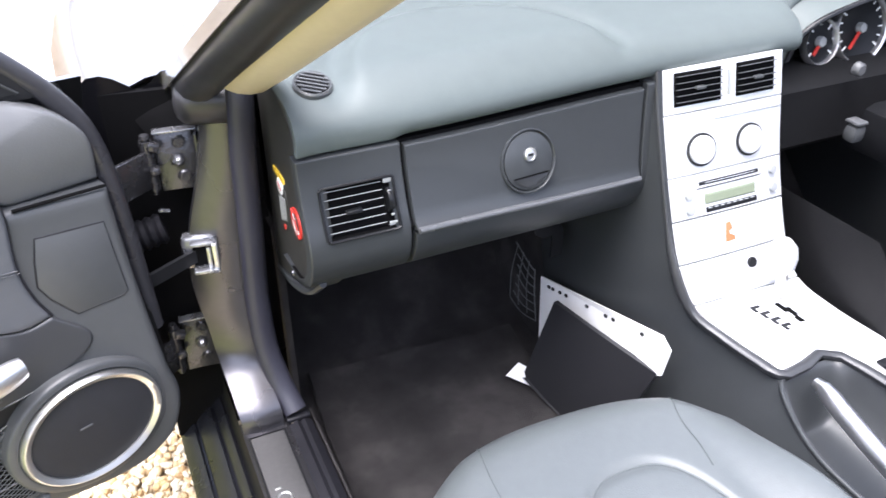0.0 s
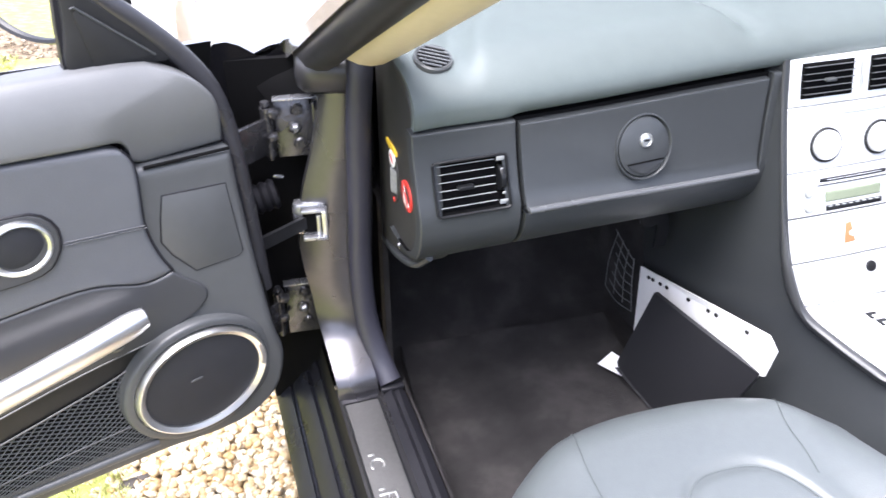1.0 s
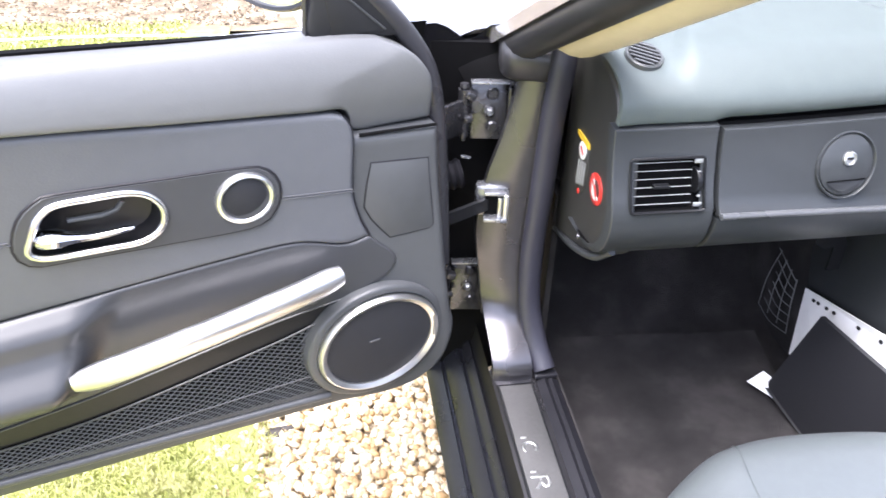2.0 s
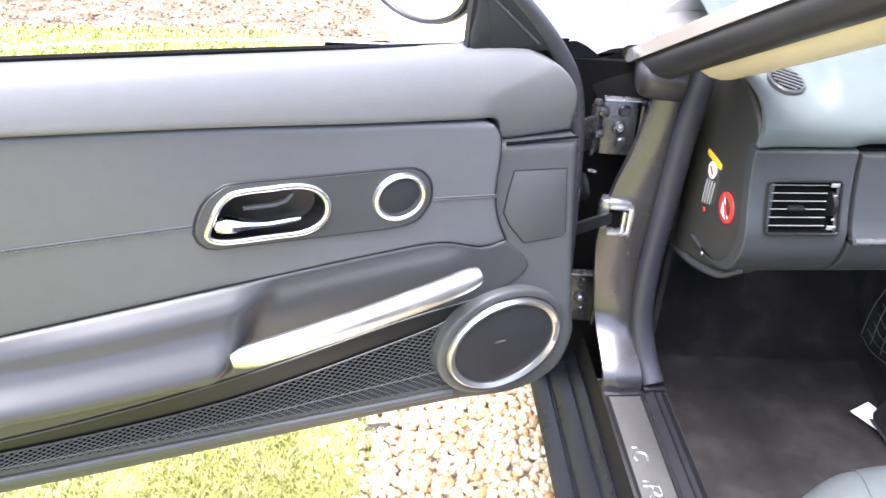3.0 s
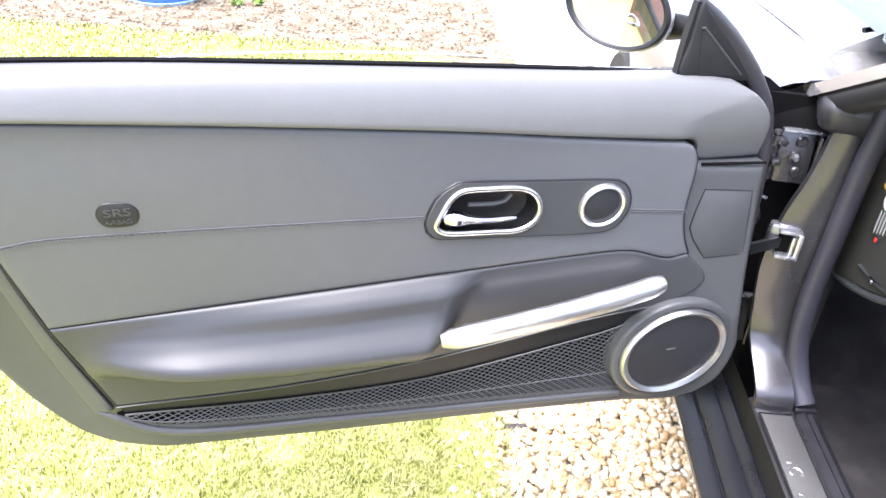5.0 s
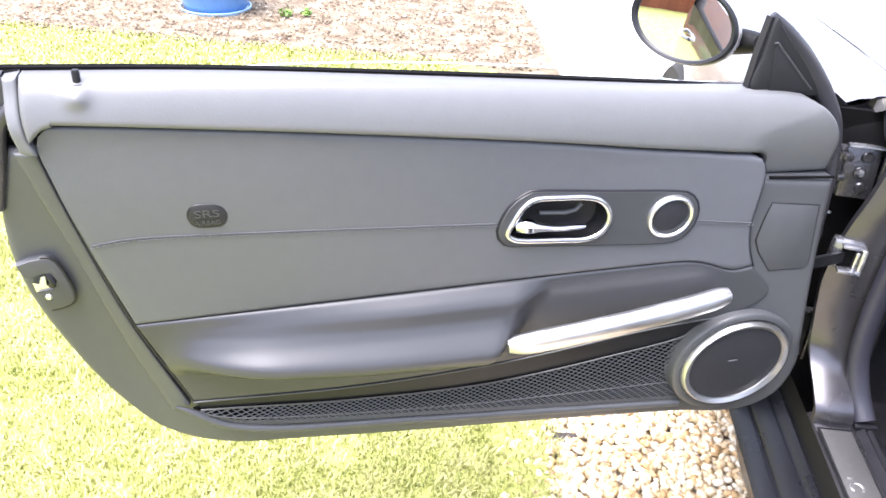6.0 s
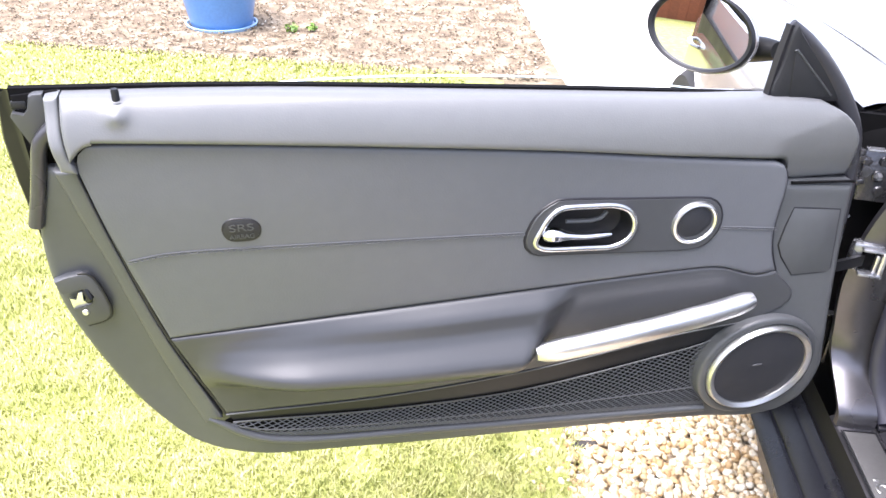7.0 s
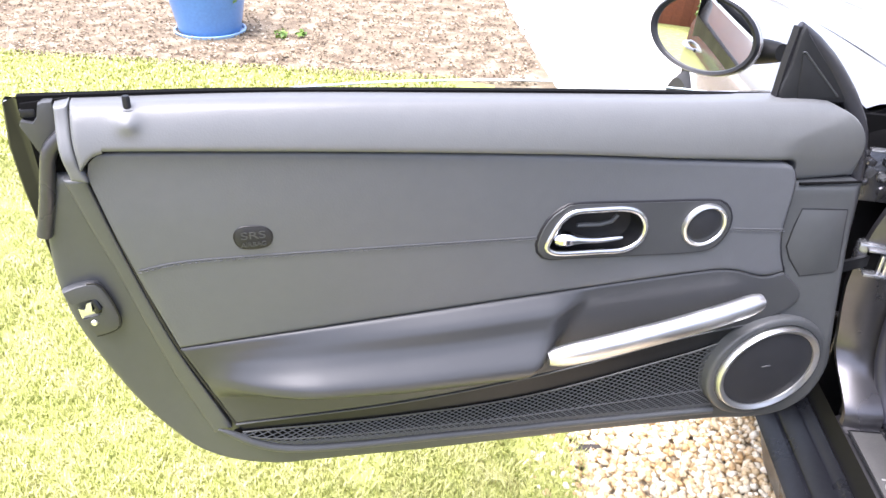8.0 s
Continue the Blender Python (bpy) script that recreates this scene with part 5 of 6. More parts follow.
# cabin floor, bulkhead and rear wall
rows = [[Vector((x, y, z)) for x in np.linspace(0.196, 0.78, 12)] for y, z in ((-0.45, 0.19), (0.2, 0.185), (0.7, 0.182), (1.0, 0.182), (1.12, 0.186), (1.20, 0.205), (1.28, 0.27), (1.36, 0.38), (1.42, 0.55), (1.44, 0.86))]
part("cabin_carpet", grid_mesh(rows), CARPET, body, "dark brown-grey carpet in the passenger footwell")
part("floor_mat", panel([(0.235, 0.35), (0.66, 0.35)], [(0.25, 1.15), (0.69, 1.13)], [(0.235, 0.35), (0.235, 0.9), (0.25, 1.15)], [(0.66, 0.35), (0.68, 0.9), (0.69, 1.13)], lambda u, z: 0.196 + 0.003 * noise.noise((u * 9, z * 9, 0)) + 0.03 * smooth(1.05, 1.2, z), 20, 30, 0.005, 0.008, place=lambda u, w, z: Vector((u, z, w))), CARPET, body, "worn dark carpet floor mat")
strip("kick_panel", [(0.204, 1.03, 0.62), (0.204, 1.02, 0.30), (0.204, 1.00, 0.18)], [(0.205, 1.44, 0.66), (0.205, 1.40, 0.40), (0.205, 1.2, 0.18)], CARPET, body, "carpeted kick panel", None, 12, 8, (-0.01, 0, 0))
strip("inner_sill_carpet", [(0.200, 0.935, 0.335), (0.204, 0.935, 0.18)], [(0.200, -0.45, 0.335), (0.204, -0.45, 0.18)], CARPET, body, "", None, 6, 8, (-0.004, 0, 0))
part("driver_floor", grid_mesh([[Vector((x, y, z)) for x in (0.90, 1.3, 1.64)] for y, z in ((-0.45, 0.19), (1.1, 0.19), (1.4, 0.5), (1.44, 0.86))]), CARPET, body)
part("rear_bulkhead", grid_mesh([[Vector((x, y, z)) for x in np.linspace(0.15, 1.62, 6)] for y, z in ((-0.42, 0.18), (-0.44, 0.6), (-0.40, 0.93))]), CARPET, body)

# front wheel in its arch
WT = Matrix.Rotation(radians(90), 4, "Y")
for name, at in (("front_wheel", (0.06, 1.97, 0.318)), ("front_wheel", (1.68, 1.97, 0.318)), ("rear_wheel", (0.06, -0.83, 0.318)), ("rear_wheel", (1.68, -0.83, 0.318))):
    wheel = part(name, lathe([(0.24, -0.10), (0.228, -0.09), (0.215, -0.05), (0.21, 0.08), (0.24, 0.10)], 40, WT), ALU, car, "alloy wheel with black tyre")
    wheel.location = at
    part("tyre", lathe([(0.235, -0.10), (0.29, -0.108), (0.312, -0.085), (0.318, -0.04), (0.318, 0.04), (0.312, 0.085), (0.29, 0.108), (0.235, 0.10)], 48, WT), TYRE, wheel)
    face_x = -0.075 if at[0] < 0.5 else 0.075
    for k in range(7):
        part("spoke", rounded_box((0.02, 0.035, 0.19), (face_x, 0, 0.12), 0.008, None), ALU, wheel).rotation_euler.x = 2 * math.pi * k / 7
    part("wheel_hub", lathe([(0, -0.095), (0.045, -0.092), (0.05, -0.06), (0.05, 0.05), (0.045, 0.092), (0, 0.095)], 24, WT), ALU, wheel)

# ---- dashboard ----
dash = thing("dashboard", pose(0, 0, 0), "charcoal grey dashboard with passenger airbag cover and glovebox", "dashboard")


def dash_y(x):
    return 0.830 + 0.036 * smooth(0.30, 0.80, x) + 0.09 * smooth(1.04, 1.10, x)


def dash_top(x, t):
    """Place on the dashboard's upper skin; t runs from its front lip to the windscreen."""
    y = dash_y(x) + (1.40 - dash_y(x)) * t ** 1.35
    d = y - dash_y(x)
    z = 0.856 + 0.045 * math.sqrt(1 - (1 - min(1, d / 0.085)) ** 2) + 0.050 * smooth(0.05, 0.35, d)
    rx, ry = abs(x - 0.488) / 0.208, max(0.0, y - 0.815) / 0.226
    arc = (rx ** 2.6 + ry ** 2.6) ** (1 / 2.6)
    ridge = (0.013 * smooth(1.04, 0.92, arc) - 0.007 * math.exp(-((arc - 1.10) / 0.075) ** 2)) * smooth(0.0, 0.07, d)
    hood = 0.085 * smooth(1.05, 1.20, x) * smooth(1.58, 1.48, x) * smooth(0.5, 0.25, d)
    z -= 0.010 * smooth(0.208, 0.192, x) * smooth(0.0, 0.1, d)
    return Vector((x, y - 0.004 * smooth(0.23, 0.19, x), z + ridge + hood))


skin_x = np.concatenate((np.linspace(0.194, 0.25, 10), np.linspace(0.256, 0.78, 60), np.linspace(0.79, 1.56, 50)))
rows = [[dash_top(x, 0) + Vector((0, (0.005 + 0.015 * smooth(0.315, 0.345, x)) * (1 - math.sqrt(1 - q * q)), -0.020 * q)) for x in skin_x] for q in (1.0, 0.97, 0.9, 0.75, 0.5, 0.25)]
rows += [[dash_top(x, t) for x in skin_x] for t in np.concatenate((np.linspace(0, 0.16, 12) ** 1.25, np.linspace(0.12, 1, 44)))]
part("upper_skin", grid_mesh(rows, (0, 0.012, 0.0)), DASH_TOP, dash, "soft blue-grey dashboard top with raised airbag cover")


def ridge_at(x):
    s = smooth(0.32, 0.75, x)
    return 0.724 - 0.036 * s, -0.036 + 0.020 * s


def face(x, v, out=0.0):
    """Place on the dashboard's front; v runs from its upper edge (0) over the ridge (1) to the underside (2)."""
    rz, ry = ridge_at(x)
    y0 = dash_y(x)
    if v <= 1:
        y, z = y0 + ry * v ** 1.5 + 0.002 - 0.007 * smooth(0.90, 0.965, v), 0.833 + (rz - 0.833) * v
    else:
        k = v - 1
        y, z = y0 + ry + 0.002 + 0.006 * k + 0.14 * k ** 2.6, rz - 0.095 * math.sin(k * math.pi / 2) ** 1.0
    return Vector((x, y - out, z))


def face_panel(name, x0, x1, v0, v1, mat, label="", out=0.004, parent=None, n=16, m=14, keep=None):
    xs, vs = spread(n, 0.02), spread(m, 0.02)
    rows = []
    for v in vs:
        row = []
        for s in xs:
            x = x0 + (x1 - x0) * s
            vv = v0 + (v1 - v0) * v
            near = min(s * (x1 - x0), (1 - s) * (x1 - x0), v * (v1 - v0) * 0.1, (1 - v) * (v1 - v0) * 0.1)
            k = 1 - min(1, near / 0.002)
            row.append(face(x, vv, out - 0.002 * (1 - math.sqrt(1 - k * k))))
        rows.append(row)
    return part(name, grid_mesh(rows, (0, 0.02, 0), keep), mat, parent or dash, label)


# black sheets behind the fascia paint the shadow lines of its joints
part("dash_core", grid_mesh([[face(x, v, -0.008) for x in np.linspace(0.192, 0.77, 30)] for v in np.linspace(0, 1.9, 30)]), VOID, dash, "black sheet putting shade into the fascia joints")
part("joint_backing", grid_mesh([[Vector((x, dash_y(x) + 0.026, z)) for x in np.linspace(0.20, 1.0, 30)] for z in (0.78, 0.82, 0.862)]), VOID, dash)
face_panel("vent_panel", 0.190, 0.327, 0.0, 1.98, DASH, "grey fascia end with the side air vent", keep=lambda c: not (0.218 < c.x < 0.308 and 0.737 < c.z < 0.790))
glove = face_panel("glovebox_lid", 0.333, 0.734, 0.045, 1.02, DASH, "closed charcoal glovebox lid", n=30)
face_panel("knee_pad", 0.333, 0.744, 1.05, 2.0, DASH, "rounded grey knee pad below the glovebox", n=30)
face_panel("fascia_infill", 0.739, 0.768, 0.0, 1.9, DASH)
# black sheet in place of the shade under the dashboard
part("dash_underside_shade", grid_mesh([[Vector((x, y, z)) for x in np.linspace(0.20, 0.78, 8)] for y, z in ((0.93, 0.634), (1.1, 0.64), (1.42, 0.66))]), VOID, dash)
# lighter plastic on the ridge puts its sky highlight into the colour
part("lid_ridge_highlight", sweep([face(x, 1.0, 0.004) + Vector((0, 0.0015, 0)) for x in np.linspace(0.335, 0.732, 30)], oval(0.005, 0.0045, 10)), SATIN, glove)

# round lock surround on the lid
LOCK = Matrix.Translation(face(0.519, 0.52, 0.008)) @ Matrix.Rotation(radians(5), 4, "Z") @ Matrix.Rotation(radians(73), 4, "X")
lock = part("lock_dish", lathe([(0.0465, -0.003), (0.0455, 0.0025), (0.0440, 0.0030), (0.0425, 0.001), (0.0415, -0.003), (0.0405, 0.001), (0.039, 0.002), (0, 0.0025)], 48, LOCK), DASH, glove, "round grey lock surround")
# flat dark crescent and edge line paint the shade of a finger recess
part("finger_recess_shade", slab([(0.036 * math.cos(a), 0.036 * math.sin(a) - 0.0) for a in np.linspace(math.pi * 1.20, math.pi * 1.80, 20)], 0.001, lambda u, w, z: LOCK @ Vector((u, z, 0.0038 + w)), 0.0005), RECESS_SHADE, lock)
part("recess_edge", sweep([LOCK @ Vector((u, -0.0205, 0.0040)) for u in np.linspace(-0.029, 0.029, 6)], oval(0.0011, 0.0011, 6)), VOID, lock)
part("key_cylinder", lathe([(0.010, 0.002), (0.0095, 0.005), (0.008, 0.006), (0.0072, 0.004), (0.005, 0.0045), (0, 0.0045)], 28, LOCK @ Matrix.Translation((0.002, 0.009, 0))), CHROME, lock, "chrome lock cylinder")
part("key_slot", rounded_box((0.009, 0.003, 0.003), LOCK @ Vector((0.002, 0.009, 0.0045)), 0.0005), DARK, lock)


def air_vent(name, x0, x1, z0, z1, parent, place, slats, frame_mat, slat_mat, wheel=True, label=""):
    """A framed vent with slats, a tab and a thumb wheel; place(x, out, z) sets it."""
    v = part(name, slab([(x0, z0), (x1, z0), (x1, z1), (x0, z1)], 0.004, lambda x, w, z: place(x, w - 0.022, z), 0.001), VOID, parent, label or "black recessed air vent")
    corners = [place(x, 0.001, z) for x, z in ((x0, z0), (x1, z0), (x1, z1), (x0, z1))]
    loop = [corners[k] * (1 - s) + corners[(k + 1) % 4] * s for k in range(4) for s in (0.04, 0.35, 0.65, 0.96)]
    part("vent_frame", sweep(loop, oval(0.0020, 0.0020, 6), up=(0, 1, 0.2), closed=True, caps=False), frame_mat, v)
    walls = bmesh.new()
    for a, b in zip(corners, corners[1:] + corners[:1]):
        d = place(0, -0.022, 0) - place(0, 0, 0)
        walls.faces.new([walls.verts.new(p) for p in (a, b, b + d, a + d)])
    part("vent_walls", walls, VOID, v)
    xe = x1 - 0.016 if wheel else x1 - 0.002
    for k in range(slats):
        z = z0 + (z1 - z0) * (k + 0.7) / (slats + 0.4)
        part("slat", sweep([place(x0 + 0.002, -0.004, z), place(xe, -0.004, z)], [(-0.003, -0.0012), (-0.003, -0.0006), (0.002, 0.0008), (0.0022, 0.0001)], up=(0, 0.2, 1)), slat_mat, v)
    part("vent_tab", rounded_box((0.022, 0.009, 0.005), place((x0 + xe) / 2, 0.0, (z0 + z1) / 2 - 0.002), 0.002), frame_mat, v)
    if wheel:
        part("thumb_wheel", lathe([(0, -0.003), (0.016, -0.003), (0.017, 0), (0.016, 0.003), (0, 0.003)], 24, Matrix.Translation(place(x1 - 0.008, -0.008, (z0 + z1) / 2)) @ Matrix.Rotation(radians(90), 4, "Y")), DARK, v)
        for k in range(4):
            part("wheel_dot", rounded_box((0.004, 0.002, 0.003), place(x1 - 0.008, 0.0035, z0 + (z1 - z0) * (0.28 + 0.15 * k)), 0.0006), PRINT, v)
        for z in (z0 + 0.006, z1 - 0.005):
            part("vent_mark", rounded_box((0.011, 0.002, 0.006), place(x1 - 0.008, 0.0, z), 0.0006), PRINT, v)
    return v


def at_face(x, w, z):
    rz, ry = ridge_at(x)
    return face(x, min(1, max(0, (0.833 - z) / (0.833 - rz))), 0.004 + w)


# pale grey slats: their lit front edges are put into the colour
air_vent("side_vent", 0.214, 0.312, 0.732, 0.795, dash, at_face, 6, DARK, PRINT)
d0 = dash_top(0.2400, 0.205)
dx, dy = (dash_top(0.2445, 0.222) - d0).normalized(), (dash_top(0.2395, 0.232) - d0).normalized()
dn = dx.cross(dy).normalized()
DM = Matrix.Translation(d0 + dn * 0.0026) @ Matrix((dn.cross(dx).cross(dn), dn.cross(dx), dn)).transposed().to_4x4() @ Matrix.Rotation(radians(-82), 4, "Z") @ Matrix.Diagonal((0.93, 0.93, 0.93, 1))
dem = part("demister_vent", lathe([(0.030, -0.008), (0.030, -0.001), (0.028, 0.001), (0.025, 0.0), (0.024, -0.004)], 40, DM, 0.9, 1.2), PLASTIC, dash, "oval slatted demister vent")
part("vent_hole", lathe([(0, -0.0022), (0.026, -0.0022)], 32, DM, 0.9, 1.2), VOID, dem)
for k in range(6):
    y = -0.025 + 0.010 * k
    w = 0.0220 * math.sqrt(max(0.05, 1 - (y / 0.0315) ** 2))
    part("slat", sweep([DM @ Vector((-w, y, 0.0015)), DM @ Vector((w, y, 0.0015))], oval(0.0016, 0.0013, 8)), SATIN, dem)

# end cap with warning stickers
cap = part("end_cap", panel([(1.03, 0.56), (0.93, 0.595), (0.85, 0.63), (0.815, 0.66)], [(1.03, 0.900), (0.93, 0.893), (0.86, 0.868), (0.838, 0.829)],
                            [(1.03, 0.56), (1.03, 0.900)], [(0.815, 0.66), (0.806, 0.725), (0.825, 0.80), (0.838, 0.829)],
                            lambda u, z: 0.0006 * math.sin(u * 20), 20, 20, 0.008, 0.02, place=lambda u, w, z: Vector((0.196 - w + 0.02 * smooth(0.87, 0.80, u) * smooth(0.72, 0.62, z), u, z))), CAP, dash, "dark plastic dashboard end cap with stickers")
part("cap_lip", sweep(curve_points([(0.200, 1.03, 0.560), (0.196, 0.93, 0.592), (0.198, 0.85, 0.628), (0.208, 0.815, 0.66)], 20), oval(0.006, 0.006, 8)), DASH, cap)


def cap_x(u, z):
    return 0.196 - 0.0006 * math.sin(u * 20) + 0.02 * smooth(0.87, 0.80, u) * smooth(0.72, 0.62, z)


def sticker(name, pts, mat, label, off=0.0, parent=None):
    return part(name, slab(curve_points(pts, 28, True), 0.002, lambda u, w, z: Vector((cap_x(u, z) - 0.0012 - off - w, u, z)), 0.0003), mat, parent or cap, label)


def disc(u, z, a, b, n=24):
    return [(u + a * math.cos(k), z + b * math.sin(k)) for k in np.linspace(0, 2 * math.pi, n + 1)[:-1]]


warn = sticker("warning_sticker", [(0.956, 0.738), (0.940, 0.746), (0.921, 0.744), (0.916, 0.722), (0.917, 0.700), (0.934, 0.678), (0.952, 0.680), (0.962, 0.690), (0.960, 0.715)], CAP, "dark warning sticker with unreadable small print")
sticker("yellow_bar", [(0.972, 0.762), (0.970, 0.765), (0.945, 0.766), (0.922, 0.765), (0.920, 0.761), (0.922, 0.757), (0.945, 0.757), (0.968, 0.758)], YELLOW, "yellow warning strip", 0.0005)
sticker("white_symbol", disc(0.943, 0.745, 0.0135, 0.0125), WHITE, "small white warning symbol", 0.001)
sticker("red_symbol", [(0.950, 0.747), (0.947, 0.750), (0.936, 0.743), (0.939, 0.740)], RED, "small red slash", 0.0016)
for k in range(4):
    y = 0.952 - 0.0085 * k
    sticker("print_bar", [(y, 0.690 + 0.003 * k), (y - 0.0022, 0.690 + 0.003 * k), (y - 0.0026, 0.712), (y - 0.0022, 0.726 + 0.002 * k), (y, 0.726 + 0.002 * k), (y + 0.0004, 0.708)], PRINT, "", 0.001)
sticker("red_dot", disc(0.939, 0.682, 0.004, 0.004, 10), RED, "", 0.001)
ring = sticker("red_ring", disc(0.875, 0.722, 0.024, 0.022), RED, "round red prohibition sticker", 0.0004)
sticker("dark_core", disc(0.875, 0.722, 0.0155, 0.0140), CORE, "", 0.0010)
sticker("white_symbol", [(0.886, 0.733), (0.878, 0.729), (0.873, 0.718), (0.862, 0.715), (0.866, 0.708), (0.884, 0.711)], WHITE, "white seat symbol", 0.0016)
sticker("red_bar", [(0.890, 0.733), (0.887, 0.736), (0.861, 0.711), (0.864, 0.708)], RED, "", 0.0020)
part("cap_screw", lathe([(0, 0.003), (0.004, 0.0025), (0.005, 0)], 12, Matrix.Translation((0.189, 0.897, 0.631)) @ Matrix.Rotation(radians(-90), 4, "Y")), HINGE, cap)

# instruments
cluster = thing("instrument_cluster", pose(0, 0, 0), "instrument cluster with silver-ringed round dials", "instrument cluster")
part("hood_face", slab([(1.10, 0.74), (1.12, 0.82), (1.18, 0.895), (1.29, 0.93), (1.42, 0.92), (1.52, 0.85), (1.54, 0.74)], 0.02, lambda x, w, z: Vector((x, 0.985 - w + 0.25 * (z - 0.8), z)), 0.006), VOID, cluster, "black instrument hood face")
for k, (x, z, r) in enumerate(((1.193, 0.808, 0.040), (1.293, 0.820, 0.064), (1.43, 0.822, 0.064))):
    dm = Matrix.Translation((x, 0.955 + 0.25 * (z - 0.8), z)) @ Matrix.Rotation(radians(76), 4, "X")
    dial = part("dial", lathe([(0, 0.0), (r * 0.93, 0.001), (r, 0.004)], 40, dm), DARK, cluster, "black dial with white ticks")
    part("dial_ring", lathe([(r * 0.92, 0.0), (r * 0.95, 0.008), (r, 0.010), (r * 1.06, 0.004), (r * 1.07, -0.004)], 44, dm), ALU, dial, "silver dial ring")
    ticks = 15 if r > 0.05 else 7
    for j in range(ticks):
        a = radians(-40 + 260 * j / (ticks - 1))
        part("tick", rounded_box((0.011 if j % 2 == 0 else 0.006, 0.0028, 0.001), dm @ Vector((r * 0.80 * math.cos(a), r * 0.80 * math.sin(a), 0.003)), 0, (dm @ Matrix.Rotation(a, 4, "Z")).to_3x3().to_4x4()), WHITE, dial)
    a = radians(229)
    part("needle", rounded_box((r * 0.75, 0.0065, 0.002), dm @ Vector((r * 0.33 * math.cos(a), r * 0.33 * math.sin(a), 0.006)), 0, (dm @ Matrix.Rotation(a, 4, "Z")).to_3x3().to_4x4()), RED, dial, "red needle")
    part("needle_cap", lathe([(0, 0.010), (0.008, 0.010), (0.010, 0.006), (0.010, 0)], 20, dm), PRINT, dial)
EDGE = [(1.080, 0.920, 0.800), (1.092, 0.918, 0.836), (1.125, 0.914, 0.862), (1.18, 0.910, 0.880), (1.26, 0.908, 0.895), (1.36, 0.908, 0.900), (1.45, 0.91, 0.885), (1.53, 0.92, 0.84), (1.55, 0.93, 0.79)]
strip("visor", EDGE, [(1.040, 1.06, 0.900), (1.050, 1.10, 0.920), (1.08, 1.14, 0.945), (1.15, 1.16, 0.962), (1.25, 1.18, 0.975), (1.36, 1.18, 0.978), (1.46, 1.16, 0.965), (1.54, 1.12, 0.94), (1.58, 1.06, 0.90)], DASH_TOP, cluster, "blue-grey visor over the instruments", (0, 0, 0.012), 40, 12, (0, 0, -0.004))
strip("visor_lining", EDGE, [(1.32 + (x - 1.32) * 0.86, 0.995, 0.80 + (z - 0.80) * 0.74) for x, y, z in EDGE], GLOSS, cluster, "black lining under the visor", None, 40, 6, (0, 0.004, 0.004))
part("visor_edge", sweep(curve_points(EDGE, 40), oval(0.0045, 0.0045, 8)), DARK, cluster)
part("column_shroud", rounded_box((0.14, 0.26, 0.10), (1.36, 0.83, 0.64), 0.03), DARK, cluster)
lock_block = part("ignition_lock", rounded_box((0.031, 0.028, 0.032), (1.207, 0.845, 0.674), 0.009), PLASTIC, cluster, "grey ignition lock")
part("lock_collar", rounded_box((0.026, 0.030, 0.007), (1.207, 0.846, 0.695), 0.003), SATIN, lock_block, "grey lock collar")
part("light_knob", lathe([(0.013, 0.0), (0.012, 0.010), (0.009, 0.013), (0, 0.013)], 24, Matrix.Translation((1.223, 0.890, 0.776)) @ Matrix.Rotation(radians(90), 4, "X")), SATIN, cluster, "round grey switch knob")
part("stalk", sweep(curve_points([(1.30, 0.83, 0.73), (1.25, 0.80, 0.735), (1.215, 0.785, 0.735)], 10), oval(0.010, 0.009, 10)), DARK, cluster)
# near-black colour puts the driver side's shade into the fascia
part("driver_fascia", grid_mesh([[Vector((x, y, z)) for x in np.linspace(0.99, 1.56, 8)] for y, z in ((1.02, 0.780), (0.94, 0.772), (0.905, 0.745), (0.900, 0.64), (0.98, 0.58))]), BELT, dash, "driver-side fascia, its shade put into a near-black colour")
steer = thing("steering_wheel", Matrix.Translation((1.36, 0.60, 0.70)) @ Matrix.Rotation(radians(66), 4, "X"), "black leather steering wheel on the driver's side", "steering wheel")
part("rim", sweep([(0.185 * math.cos(a), 0.185 * math.sin(a), 0) for a in np.linspace(0, 2 * math.pi, 49)[:-1]], oval(0.015, 0.013, 10), closed=True), DARK, steer)
part("hub", lathe([(0, 0.02), (0.06, 0.018), (0.075, 0.0), (0.07, -0.05), (0, -0.05)], 28), DARK, steer)
for a in (0.0, math.pi, -math.pi / 2):
    part("spoke", sweep([(0.06 * math.cos(a), 0.06 * math.sin(a), 0), (0.18 * math.cos(a), 0.18 * math.sin(a), 0)], oval(0.018, 0.008, 10)), DARK, steer)

# ---- centre console ----
console = thing("centre_console", pose(0, 0, 0), "centre console with bright silver fascia and dark sides", "console")
C_LEFT = [(0.765, 0.869, 0.848), (0.765, 0.851, 0.783), (0.766, 0.797, 0.638), (0.770, 0.760, 0.556), (0.785, 0.722, 0.497), (0.805, 0.660, 0.478), (0.824, 0.573, 0.472)]
C_RIGHT = [(0.985, 0.853, 0.855), (0.985, 0.838, 0.80), (0.985, 0.806, 0.687), (0.985, 0.754, 0.564), (0.990, 0.712, 0.507), (1.010, 0.650, 0.482), (1.030, 0.560, 0.472)]
NC = 121
cl, cr = curve_points(C_LEFT, NC), curve_points(C_RIGHT, NC)


